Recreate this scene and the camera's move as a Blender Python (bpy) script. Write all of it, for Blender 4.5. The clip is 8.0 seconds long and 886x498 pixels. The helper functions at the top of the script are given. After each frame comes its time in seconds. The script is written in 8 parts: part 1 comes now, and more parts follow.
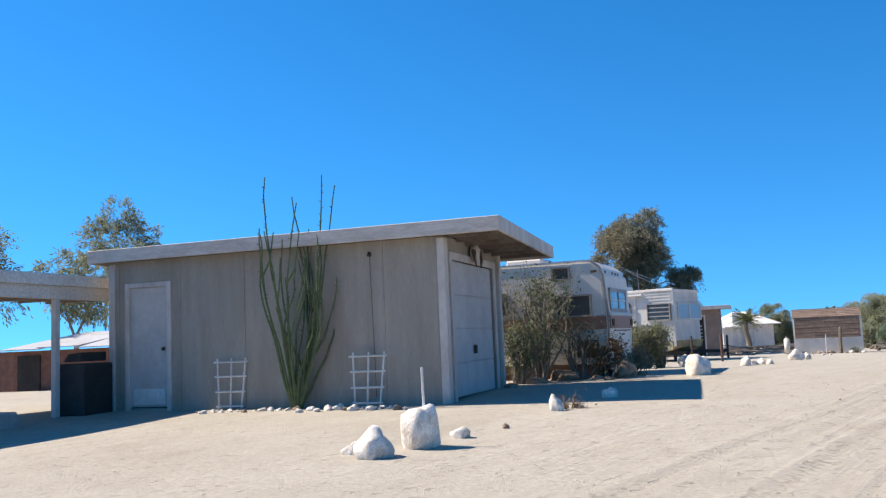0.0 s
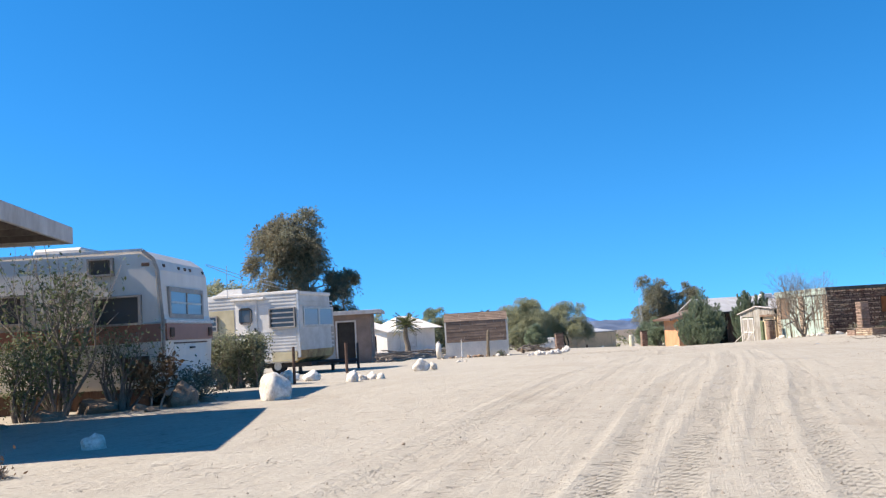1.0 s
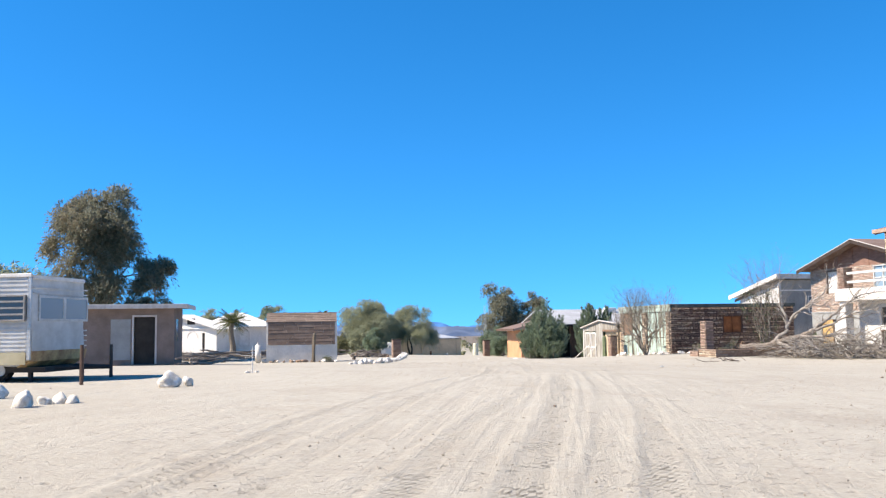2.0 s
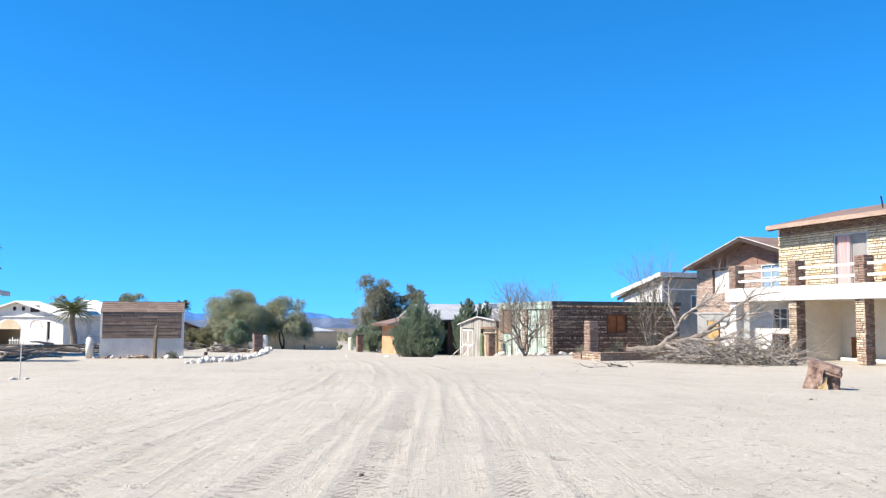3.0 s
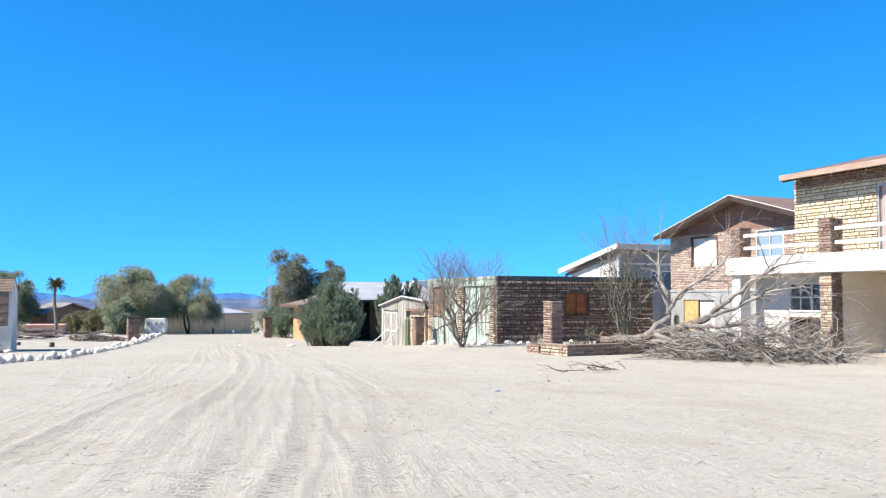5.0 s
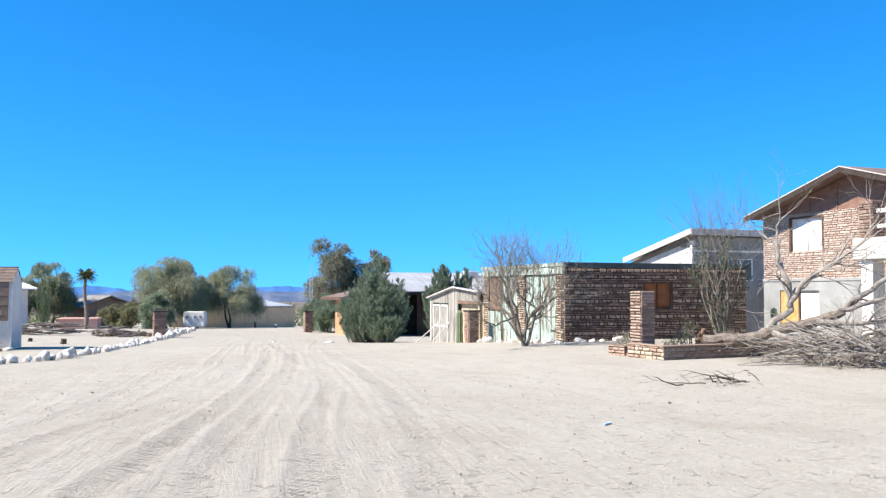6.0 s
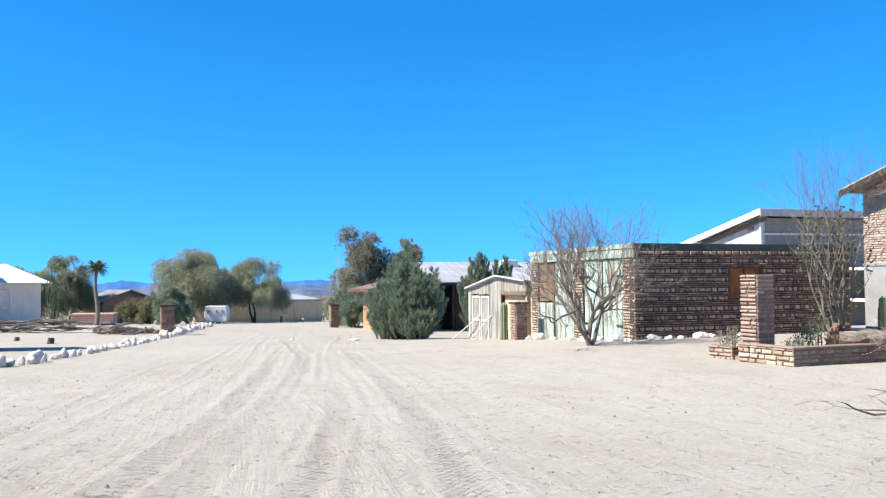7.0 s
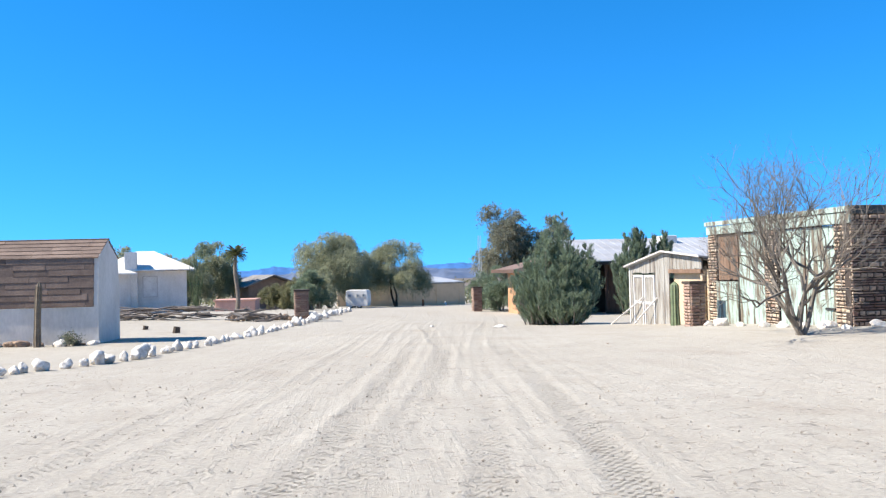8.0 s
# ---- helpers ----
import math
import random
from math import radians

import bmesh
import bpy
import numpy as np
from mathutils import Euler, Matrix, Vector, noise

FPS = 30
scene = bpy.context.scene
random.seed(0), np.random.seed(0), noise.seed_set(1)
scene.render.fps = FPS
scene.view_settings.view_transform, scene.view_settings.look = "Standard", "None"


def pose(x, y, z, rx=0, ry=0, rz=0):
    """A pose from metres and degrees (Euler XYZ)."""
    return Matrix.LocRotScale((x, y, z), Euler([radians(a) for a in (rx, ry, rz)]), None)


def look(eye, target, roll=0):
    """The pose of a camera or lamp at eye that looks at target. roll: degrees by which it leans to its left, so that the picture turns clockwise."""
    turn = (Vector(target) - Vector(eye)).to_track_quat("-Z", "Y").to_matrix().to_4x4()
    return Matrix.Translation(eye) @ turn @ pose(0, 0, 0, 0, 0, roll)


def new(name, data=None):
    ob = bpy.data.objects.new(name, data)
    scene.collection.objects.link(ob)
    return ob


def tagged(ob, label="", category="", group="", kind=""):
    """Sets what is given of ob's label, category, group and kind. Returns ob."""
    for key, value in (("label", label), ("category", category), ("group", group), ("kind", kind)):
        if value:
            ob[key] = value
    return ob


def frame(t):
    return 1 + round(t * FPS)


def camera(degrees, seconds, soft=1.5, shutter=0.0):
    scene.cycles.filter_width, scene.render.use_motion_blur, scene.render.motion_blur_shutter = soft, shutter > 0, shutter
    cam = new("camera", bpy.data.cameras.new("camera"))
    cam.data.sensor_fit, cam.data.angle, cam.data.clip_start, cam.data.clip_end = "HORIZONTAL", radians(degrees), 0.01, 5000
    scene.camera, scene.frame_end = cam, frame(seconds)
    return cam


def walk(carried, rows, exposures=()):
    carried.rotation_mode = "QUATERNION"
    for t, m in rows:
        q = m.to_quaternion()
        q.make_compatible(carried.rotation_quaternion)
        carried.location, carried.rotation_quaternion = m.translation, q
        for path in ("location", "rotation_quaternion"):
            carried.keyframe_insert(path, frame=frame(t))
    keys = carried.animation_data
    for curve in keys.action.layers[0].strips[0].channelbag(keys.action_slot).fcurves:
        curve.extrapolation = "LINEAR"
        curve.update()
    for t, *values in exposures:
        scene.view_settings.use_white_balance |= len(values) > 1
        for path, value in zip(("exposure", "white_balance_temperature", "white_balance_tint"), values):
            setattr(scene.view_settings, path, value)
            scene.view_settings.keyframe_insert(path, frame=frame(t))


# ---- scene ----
EXPOSURE = (0.75, 0.83, 0.99, 0.99, 0.95)
SKY_STRENGTH, SKY_SAT, SUN_STRENGTH = 0.114, 1.14, 5.0
SKY_TINT, SKY_LIFT = (0.60, 0.975, 1.2), 0.11
cam = camera(53.2, 8.0, soft=1.3)
PATH = [
    (0, (1.221, 0.405, 1.508), (1.094, 2.390, 1.714), -2.49),
    (0.5, (2.207, 2.441, 1.524), (2.475, 4.413, 1.719), -3.10),
    (1, (3.526, 4.277, 1.528), (4.099, 6.185, 1.709), -3.40),
    (1.5, (4.959, 6.236, 1.572), (5.694, 8.089, 1.744), -2.43),
    (1.7, (5.525, 6.997, 1.575), (6.315, 8.825, 1.750), -1.70),
    (2.8, (8.644, 10.973, 1.744), (9.700, 12.664, 1.899), 0.25),
    (3, (9.253, 11.625, 1.732), (10.347, 13.292, 1.888), 0.28),
    (3.5, (10.734, 13.356, 1.740), (11.919, 14.960, 1.889), 0.64),
    (4, (12.207, 15.169, 1.746), (13.446, 16.734, 1.875), 0.28),
    (4.2, (12.773, 15.976, 1.744), (14.023, 17.532, 1.862), 0.29),
    (5.3, (15.851, 20.306, 1.724), (17.049, 21.904, 1.836), -0.15),
    (5.5, (16.349, 21.033, 1.696), (17.529, 22.644, 1.807), -0.27),
    (6, (17.601, 23.055, 1.657), (18.736, 24.699, 1.752), 0.00),
    (6.5, (18.789, 25.101, 1.609), (19.893, 26.767, 1.697), 0.08),
    (7, (19.951, 27.089, 1.539), (21.029, 28.772, 1.618), -0.43),
    (7.5, (20.885, 28.752, 1.522), (21.900, 30.474, 1.585), -0.87),
    (8, (21.507, 30.380, 1.467), (22.304, 32.213, 1.510), -1.39),
]
walk(cam, [(t, look(eye, target, roll)) for t, eye, target, roll in PATH], exposures=[(0.0, EXPOSURE[0], 7050, 13), (1.0, EXPOSURE[1], 7100, 13), (3.0, EXPOSURE[2], 6650, 10.5), (6.0, EXPOSURE[3], 6500, 10), (8.0, EXPOSURE[4], 6500, 10)])

# ---- sun and sky ----
SUN_FROM = Vector((-1.0, 0.26, 1.05)).normalized()
world = bpy.data.worlds.new("desert_sky")
scene.world = world
world.use_nodes = True
wn, wl = world.node_tree.nodes, world.node_tree.links
sky = wn.new("ShaderNodeTexSky")
sky.sky_type, sky.sun_disc = "NISHITA", False
sky.sun_elevation = math.asin(SUN_FROM.z)
sky.sun_rotation = math.atan2(SUN_FROM.x, SUN_FROM.y)
sky.altitude, sky.air_density, sky.dust_density, sky.ozone_density = 1200, 0.8, 0.15, 3.0
aim, lift, level = wn.new("ShaderNodeTexCoord"), wn.new("ShaderNodeMapping"), wn.new("ShaderNodeVectorMath")
lift.inputs["Scale"].default_value, lift.inputs["Location"].default_value = (1, 1, 0.8), (0, 0, SKY_LIFT)
level.operation = "NORMALIZE"
wl.new(aim.outputs["Generated"], lift.inputs["Vector"])
wl.new(lift.outputs["Vector"], level.inputs[0])
wl.new(level.outputs["Vector"], sky.inputs["Vector"])
hue = wn.new("ShaderNodeHueSaturation")
hue.inputs["Saturation"].default_value = SKY_SAT
tint = wn.new("ShaderNodeMix")
tint.data_type, tint.blend_type = "RGBA", "MULTIPLY"
tint.inputs[0].default_value = 1.0
tint.inputs[7].default_value = (*SKY_TINT, 1)
wl.new(sky.outputs["Color"], tint.inputs[6])
wl.new(tint.outputs[2], hue.inputs["Color"])
wl.new(hue.outputs["Color"], wn["Background"].inputs["Color"])
wn["Background"].inputs["Strength"].default_value = SKY_STRENGTH
sun = new("sun", bpy.data.lights.new("sun", "SUN"))
sun.data.energy, sun.data.angle, sun.data.color = SUN_STRENGTH, radians(0.53), (1.0, 0.95, 0.87)
sun.matrix_world = look((0, 0, 60), tuple(Vector((0, 0, 60)) - SUN_FROM))

# ---- materials ----
def surface(name, col, col2, rough=0.85, scale=1.5, fine=30.0, bump=0.15, metal=0.0, stretch=(1, 1, 1), rand=0.0, third=None, spec=0.3, lo=0.35, hi=0.62, grit=1.0):
    """A weathered surface: two colours mixed by broad noise, fine grain on top, relief from the grain."""
    m = bpy.data.materials.new(name)
    m.use_nodes = True
    n, l = m.node_tree.nodes, m.node_tree.links
    p = n["Principled BSDF"]
    tc, mp = n.new("ShaderNodeTexCoord"), n.new("ShaderNodeMapping")
    mp.inputs["Scale"].default_value = stretch
    l.new(tc.outputs["Object"], mp.inputs["Vector"])
    vec = mp.outputs["Vector"]
    if rand:
        info, add = n.new("ShaderNodeObjectInfo"), n.new("ShaderNodeVectorMath")
        mul = n.new("ShaderNodeMath")
        mul.operation, mul.inputs[1].default_value = "MULTIPLY", 37.0
        l.new(info.outputs["Random"], mul.inputs[0])
        l.new(vec, add.inputs[0])
        l.new(mul.outputs[0], add.inputs[1])
        vec = add.outputs[0]
    big, small = n.new("ShaderNodeTexNoise"), n.new("ShaderNodeTexNoise")
    big.inputs["Scale"].default_value, big.inputs["Detail"].default_value, big.inputs["Roughness"].default_value = scale, 6.0, 0.62
    small.inputs["Scale"].default_value, small.inputs["Detail"].default_value = fine, 4.0
    l.new(vec, big.inputs["Vector"])
    l.new(vec, small.inputs["Vector"])
    ramp = n.new("ShaderNodeValToRGB")
    e = ramp.color_ramp.elements
    e[0].position, e[0].color = lo, (*col2, 1)
    e[1].position, e[1].color = hi, (*col, 1)
    if third:
        x = e.new(0.8)
        x.color = (*third, 1)
    l.new(big.outputs["Fac"], ramp.inputs["Fac"])
    out = ramp.outputs["Color"]
    grain = n.new("ShaderNodeMapRange")
    grain.inputs["From Min"].default_value, grain.inputs["From Max"].default_value = 0.3, 0.7
    grain.inputs["To Min"].default_value, grain.inputs["To Max"].default_value = 1 - 0.18 * grit, 1 + 0.12 * grit
    l.new(small.outputs["Fac"], grain.inputs["Value"])
    mix = n.new("ShaderNodeVectorMath")
    mix.operation = "SCALE"
    l.new(out, mix.inputs[0])
    l.new(grain.outputs["Result"], mix.inputs["Scale"])
    out = mix.outputs[0]
    if rand:
        hsv = n.new("ShaderNodeHueSaturation")
        vr = n.new("ShaderNodeMapRange")
        vr.inputs["To Min"].default_value, vr.inputs["To Max"].default_value = 1 - rand, 1 + rand
        l.new(info.outputs["Random"], vr.inputs["Value"])
        l.new(vr.outputs["Result"], hsv.inputs["Value"])
        l.new(out, hsv.inputs["Color"])
        out = hsv.outputs["Color"]
    l.new(out, p.inputs["Base Color"])
    p.inputs["Roughness"].default_value, p.inputs["Metallic"].default_value = rough, metal
    p.inputs["Specular IOR Level"].default_value = spec
    if bump:
        b = n.new("ShaderNodeBump")
        b.inputs["Strength"].default_value, b.inputs["Distance"].default_value = bump, 0.02
        l.new(small.outputs["Fac"], b.inputs["Height"])
        l.new(b.outputs["Normal"], p.inputs["Normal"])
    return m


def island_surface(name, cols, rough=0.9, fine=25.0, bump=0.3, spread=0.25):
    """Pieces of many tints: each island (and each object) takes its own colour from the list."""
    m = bpy.data.materials.new(name)
    m.use_nodes = True
    n, l = m.node_tree.nodes, m.node_tree.links
    p = n["Principled BSDF"]
    geo, info, add, fr = n.new("ShaderNodeNewGeometry"), n.new("ShaderNodeObjectInfo"), n.new("ShaderNodeMath"), n.new("ShaderNodeMath")
    add.operation, fr.operation = "ADD", "FRACT"
    l.new(geo.outputs["Random Per Island"], add.inputs[0])
    l.new(info.outputs["Random"], add.inputs[1])
    l.new(add.outputs[0], fr.inputs[0])
    ramp = n.new("ShaderNodeValToRGB")
    ramp.color_ramp.interpolation = "LINEAR"
    e = ramp.color_ramp.elements
    for i, c in enumerate(cols):
        k = e[i] if i < 2 else e.new(0.5)
        k.color = (*c, 1)
    for i, k in enumerate(list(e)):
        k.position = i / (len(cols) - 1)
    for i, c in enumerate(cols):
        e[i].color = (*c, 1)
    l.new(fr.outputs[0], ramp.inputs["Fac"])
    tc, ns = n.new("ShaderNodeTexCoord"), n.new("ShaderNodeTexNoise")
    ns.inputs["Scale"].default_value, ns.inputs["Detail"].default_value = fine, 6.0
    l.new(tc.outputs["Object"], ns.inputs["Vector"])
    mr = n.new("ShaderNodeMapRange")
    mr.inputs["From Min"].default_value, mr.inputs["From Max"].default_value = 0.3, 0.7
    mr.inputs["To Min"].default_value, mr.inputs["To Max"].default_value = 1 - spread, 1 + spread
    l.new(ns.outputs["Fac"], mr.inputs["Value"])
    sc = n.new("ShaderNodeVectorMath")
    sc.operation = "SCALE"
    l.new(ramp.outputs["Color"], sc.inputs[0])
    l.new(mr.outputs["Result"], sc.inputs["Scale"])
    l.new(sc.outputs[0], p.inputs["Base Color"])
    p.inputs["Roughness"].default_value = rough
    p.inputs["Specular IOR Level"].default_value = 0.25
    b = n.new("ShaderNodeBump")
    b.inputs["Strength"].default_value, b.inputs["Distance"].default_value = bump, 0.02
    l.new(ns.outputs["Fac"], b.inputs["Height"])
    l.new(b.outputs["Normal"], p.inputs["Normal"])
    return m


def leafy(name, cols, rough=0.75, through_light=0.25):
    """Leaves: a tint for each leaf, a little light coming through."""
    m = island_surface(name, cols, rough, 8.0, 0.05, 0.2)
    n, l = m.node_tree.nodes, m.node_tree.links
    p, o = n["Principled BSDF"], n["Material Output"]
    tr, mx = n.new("ShaderNodeBsdfTranslucent"), n.new("ShaderNodeMixShader")
    mx.inputs["Fac"].default_value = through_light
    l.new(p.inputs["Base Color"].links[0].from_socket, tr.inputs["Color"])
    l.new(p.outputs[0], mx.inputs[1])
    l.new(tr.outputs[0], mx.inputs[2])
    l.new(mx.outputs[0], o.inputs["Surface"])
    return m


def window_glass(name, col=(0.03, 0.035, 0.04), rough=0.06):
    m = bpy.data.materials.new(name)
    m.use_nodes = True
    p = m.node_tree.nodes["Principled BSDF"]
    p.inputs["Base Color"].default_value = (*col, 1)
    p.inputs["Roughness"].default_value = rough
    p.inputs["Specular IOR Level"].default_value = 0.6
    return m


M = {}
M["grey_siding"] = surface("grey_siding", (0.375, 0.33, 0.272), (0.29, 0.252, 0.205), 0.9, 1.2, 24, 0.08, stretch=(2.2, 2.2, 0.35), third=(0.44, 0.39, 0.325), grit=0.5)
M["trim_paint"] = surface("trim_paint", (0.60, 0.55, 0.50), (0.46, 0.40, 0.35), 0.75, 3.0, 18, 0.1, stretch=(1, 1, 0.4), grit=0.5)
M["fascia"] = surface("fascia", (0.60, 0.54, 0.48), (0.44, 0.38, 0.33), 0.8, 2.5, 20, 0.15, stretch=(0.6, 0.6, 3), grit=0.6)
M["white_paint"] = surface("white_paint", (0.74, 0.70, 0.64), (0.60, 0.555, 0.50), 0.6, 2.0, 20, 0.05, grit=0.6)
M["door_paint"] = surface("door_paint", (0.53, 0.50, 0.465), (0.44, 0.41, 0.38), 0.6, 1.8, 12, 0.03, grit=0.4)
M["roof_felt"] = surface("roof_felt", (0.28, 0.26, 0.24), (0.18, 0.165, 0.15), 0.95, 1.0, 50, 0.3)
M["dark_wood"] = surface("dark_wood", (0.14, 0.085, 0.06), (0.085, 0.05, 0.036), 0.85, 3.0, 20, 0.3, stretch=(4, 4, 0.5))
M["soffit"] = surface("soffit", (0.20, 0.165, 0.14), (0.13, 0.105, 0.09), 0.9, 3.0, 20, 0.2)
M["mortar"] = surface("mortar", (0.085, 0.064, 0.052), (0.06, 0.045, 0.036), 0.95, 3.0, 40, 0.3)
M["mortar_tan"] = surface("mortar_tan", (0.40, 0.325, 0.255), (0.30, 0.24, 0.185), 0.95, 3.0, 40, 0.3)
M["mortar_pale"] = surface("mortar_pale", (0.27, 0.21, 0.145), (0.18, 0.135, 0.095), 0.95, 3.0, 40, 0.3)
M["bb_brick"] = island_surface("bb_brick", [(0.19, 0.11, 0.086), (0.25, 0.155, 0.12), (0.31, 0.215, 0.163), (0.215, 0.13, 0.102), (0.34, 0.25, 0.192), (0.165, 0.10, 0.08), (0.275, 0.18, 0.138)])
M["bb_stone"] = island_surface("bb_stone", [(0.40, 0.295, 0.215), (0.46, 0.355, 0.265), (0.33, 0.225, 0.16), (0.43, 0.325, 0.24), (0.28, 0.185, 0.135)])
M["house_stone"] = island_surface("house_stone", [(0.58, 0.48, 0.31), (0.52, 0.41, 0.25), (0.66, 0.58, 0.42), (0.44, 0.33, 0.23), (0.62, 0.54, 0.38), (0.55, 0.46, 0.31)])
M["pink_brick"] = island_surface("pink_brick", [(0.46, 0.32, 0.245), (0.52, 0.40, 0.315), (0.40, 0.26, 0.20), (0.56, 0.47, 0.38), (0.48, 0.35, 0.27)])
M["pier_stone"] = island_surface("pier_stone", [(0.46, 0.355, 0.245), (0.55, 0.45, 0.33), (0.38, 0.27, 0.19), (0.28, 0.185, 0.13), (0.50, 0.40, 0.29)])
M["brush_twigs"] = island_surface("brush_twigs", [(0.10, 0.08, 0.065), (0.30, 0.265, 0.225), (0.17, 0.14, 0.112), (0.42, 0.385, 0.335), (0.13, 0.10, 0.08), (0.24, 0.205, 0.17)])
M["pale_plaster"] = surface("pale_plaster", (0.62, 0.60, 0.56), (0.50, 0.48, 0.445), 0.9, 1.2, 30, 0.1)
M["pillar_brick"] = island_surface("pillar_brick", [(0.36, 0.235, 0.175), (0.40, 0.275, 0.21), (0.33, 0.205, 0.15), (0.43, 0.31, 0.24)])
M["planter_brick"] = island_surface("planter_brick", [(0.25, 0.165, 0.122), (0.315, 0.225, 0.168), (0.19, 0.118, 0.087), (0.34, 0.265, 0.20)])
M["root_wood"] = surface("root_wood", (0.27, 0.17, 0.105), (0.12, 0.075, 0.05), 0.9, 6.0, 30, 0.5)
M["cream_plastic"] = surface("cream_plastic", (0.66, 0.62, 0.47), (0.54, 0.50, 0.37), 0.5, 2.5, 20, 0.05)
M["pale_scrap"] = surface("pale_scrap", (0.42, 0.50, 0.58), (0.32, 0.40, 0.50), 0.6, 6.0, 30, 0.1)
M["plaster_grey"] = surface("plaster_grey", (0.37, 0.365, 0.345), (0.28, 0.275, 0.26), 0.9, 1.2, 30, 0.15)
M["beam_white"] = surface("beam_white", (0.72, 0.675, 0.61), (0.60, 0.54, 0.465), 0.7, 1.2, 25, 0.1)
M["tan_wall"] = surface("tan_wall", (0.60, 0.46, 0.30), (0.50, 0.38, 0.25), 0.85, 0.9, 30, 0.08)
M["orange_wood"] = surface("orange_wood", (0.42, 0.30, 0.225), (0.32, 0.215, 0.155), 0.8, 3.0, 30, 0.15, stretch=(1, 1, 4))
M["plywood"] = surface("plywood", (0.60, 0.40, 0.17), (0.46, 0.28, 0.10), 0.8, 5.0, 30, 0.1)
M["rust_board"] = surface("rust_board", (0.30, 0.12, 0.05), (0.20, 0.075, 0.03), 0.85, 3.0, 30, 0.15)
M["roof_edge_teal"] = surface("roof_edge_teal", (0.085, 0.105, 0.105), (0.05, 0.065, 0.066), 0.7, 3.0, 20, 0.1)
M["green_wood"] = surface("green_wood", (0.37, 0.455, 0.385), (0.19, 0.155, 0.11), 0.85, 1.9, 34, 0.3, stretch=(3.0, 3.0, 0.55), third=(0.45, 0.54, 0.46), lo=0.42, hi=0.52)
M["grey_wood"] = surface("grey_wood", (0.34, 0.315, 0.27), (0.20, 0.165, 0.13), 0.88, 2.4, 26, 0.25, stretch=(3.0, 3.0, 0.4), third=(0.46, 0.435, 0.38), lo=0.38, hi=0.54)
M["brown_wood"] = surface("brown_wood", (0.25, 0.16, 0.105), (0.16, 0.095, 0.06), 0.88, 2.8, 26, 0.3, stretch=(3.0, 3.0, 0.3))
M["shingle"] = surface("shingle", (0.215, 0.155, 0.12), (0.15, 0.106, 0.082), 0.9, 2.0, 22, 0.3, rand=0.16)
M["shed_white"] = surface("shed_white", (0.72, 0.675, 0.61), (0.61, 0.565, 0.50), 0.85, 1.3, 14, 0.04, grit=0.5, stretch=(1, 1, 0.5))
M["metal_roof"] = surface("metal_roof", (0.55, 0.54, 0.53), (0.44, 0.42, 0.40), 0.5, 0.8, 20, 0.05, metal=0.3)
M["white_rock"] = surface("white_rock", (0.80, 0.75, 0.67), (0.55, 0.47, 0.38), 0.9, 4.0, 24, 0.5, rand=0.08)
M["brown_rock"] = surface("brown_rock", (0.33, 0.235, 0.165), (0.21, 0.145, 0.10), 0.92, 4.0, 20, 0.6, rand=0.15)
M["red_rock"] = surface("red_rock", (0.27, 0.172, 0.13), (0.12, 0.074, 0.057), 0.9, 7.0, 22, 1.0, third=(0.40, 0.315, 0.24), lo=0.4, hi=0.54)
M["dark_rock"] = surface("dark_rock", (0.25, 0.195, 0.15), (0.13, 0.10, 0.078), 0.92, 4.0, 20, 0.6, rand=0.2)
M["bay_paint"] = surface("bay_paint", (0.76, 0.66, 0.51), (0.66, 0.56, 0.42), 0.85, 0.9, 20, 0.05, grit=0.5)
M["cupboard_wood"] = surface("cupboard_wood", (0.50, 0.28, 0.13), (0.38, 0.20, 0.09), 0.7, 3.0, 24, 0.1, stretch=(1, 1, 0.3))
M["pale_gable"] = surface("pale_gable", (0.56, 0.53, 0.49), (0.40, 0.375, 0.345), 0.9, 1.2, 20, 0.1, stretch=(1, 1, 0.5))
M["weathered_grey"] = surface("weathered_grey", (0.28, 0.27, 0.25), (0.19, 0.18, 0.168), 0.9, 1.2, 20, 0.1, stretch=(1, 1, 0.5))
M["ochre_rock"] = surface("ochre_rock", (0.42, 0.30, 0.15), (0.28, 0.18, 0.09), 0.9, 5.0, 24, 0.5)
M["bark"] = surface("bark", (0.22, 0.185, 0.155), (0.14, 0.115, 0.095), 0.95, 5.0, 30, 0.5, stretch=(2, 2, 0.6))
M["pale_bark"] = surface("pale_bark", (0.36, 0.30, 0.25), (0.22, 0.18, 0.15), 0.95, 5.0, 30, 0.5, stretch=(2, 2, 0.6))
M["mesquite_bark"] = surface("mesquite_bark", (0.235, 0.20, 0.16), (0.13, 0.108, 0.085), 0.95, 5.0, 30, 0.5, stretch=(2, 2, 0.6))
M["grey_bark"] = surface("grey_bark", (0.36, 0.315, 0.265), (0.20, 0.165, 0.135), 0.95, 6.0, 30, 0.6, third=(0.45, 0.40, 0.34))
M["fallen_bark"] = surface("fallen_bark", (0.29, 0.235, 0.185), (0.13, 0.10, 0.078), 0.95, 7.0, 30, 0.9, stretch=(3, 1, 3))
M["grit"] = surface("grit", (0.34, 0.29, 0.23), (0.22, 0.18, 0.14), 0.95, 3.0, 30, 0.2)
M["burnt_wood"] = surface("burnt_wood", (0.06, 0.042, 0.034), (0.04, 0.028, 0.022), 0.9, 3.0, 20, 0.2)
M["dark_bark"] = surface("dark_bark", (0.12, 0.09, 0.07), (0.07, 0.055, 0.042), 0.95, 5.0, 30, 0.5)
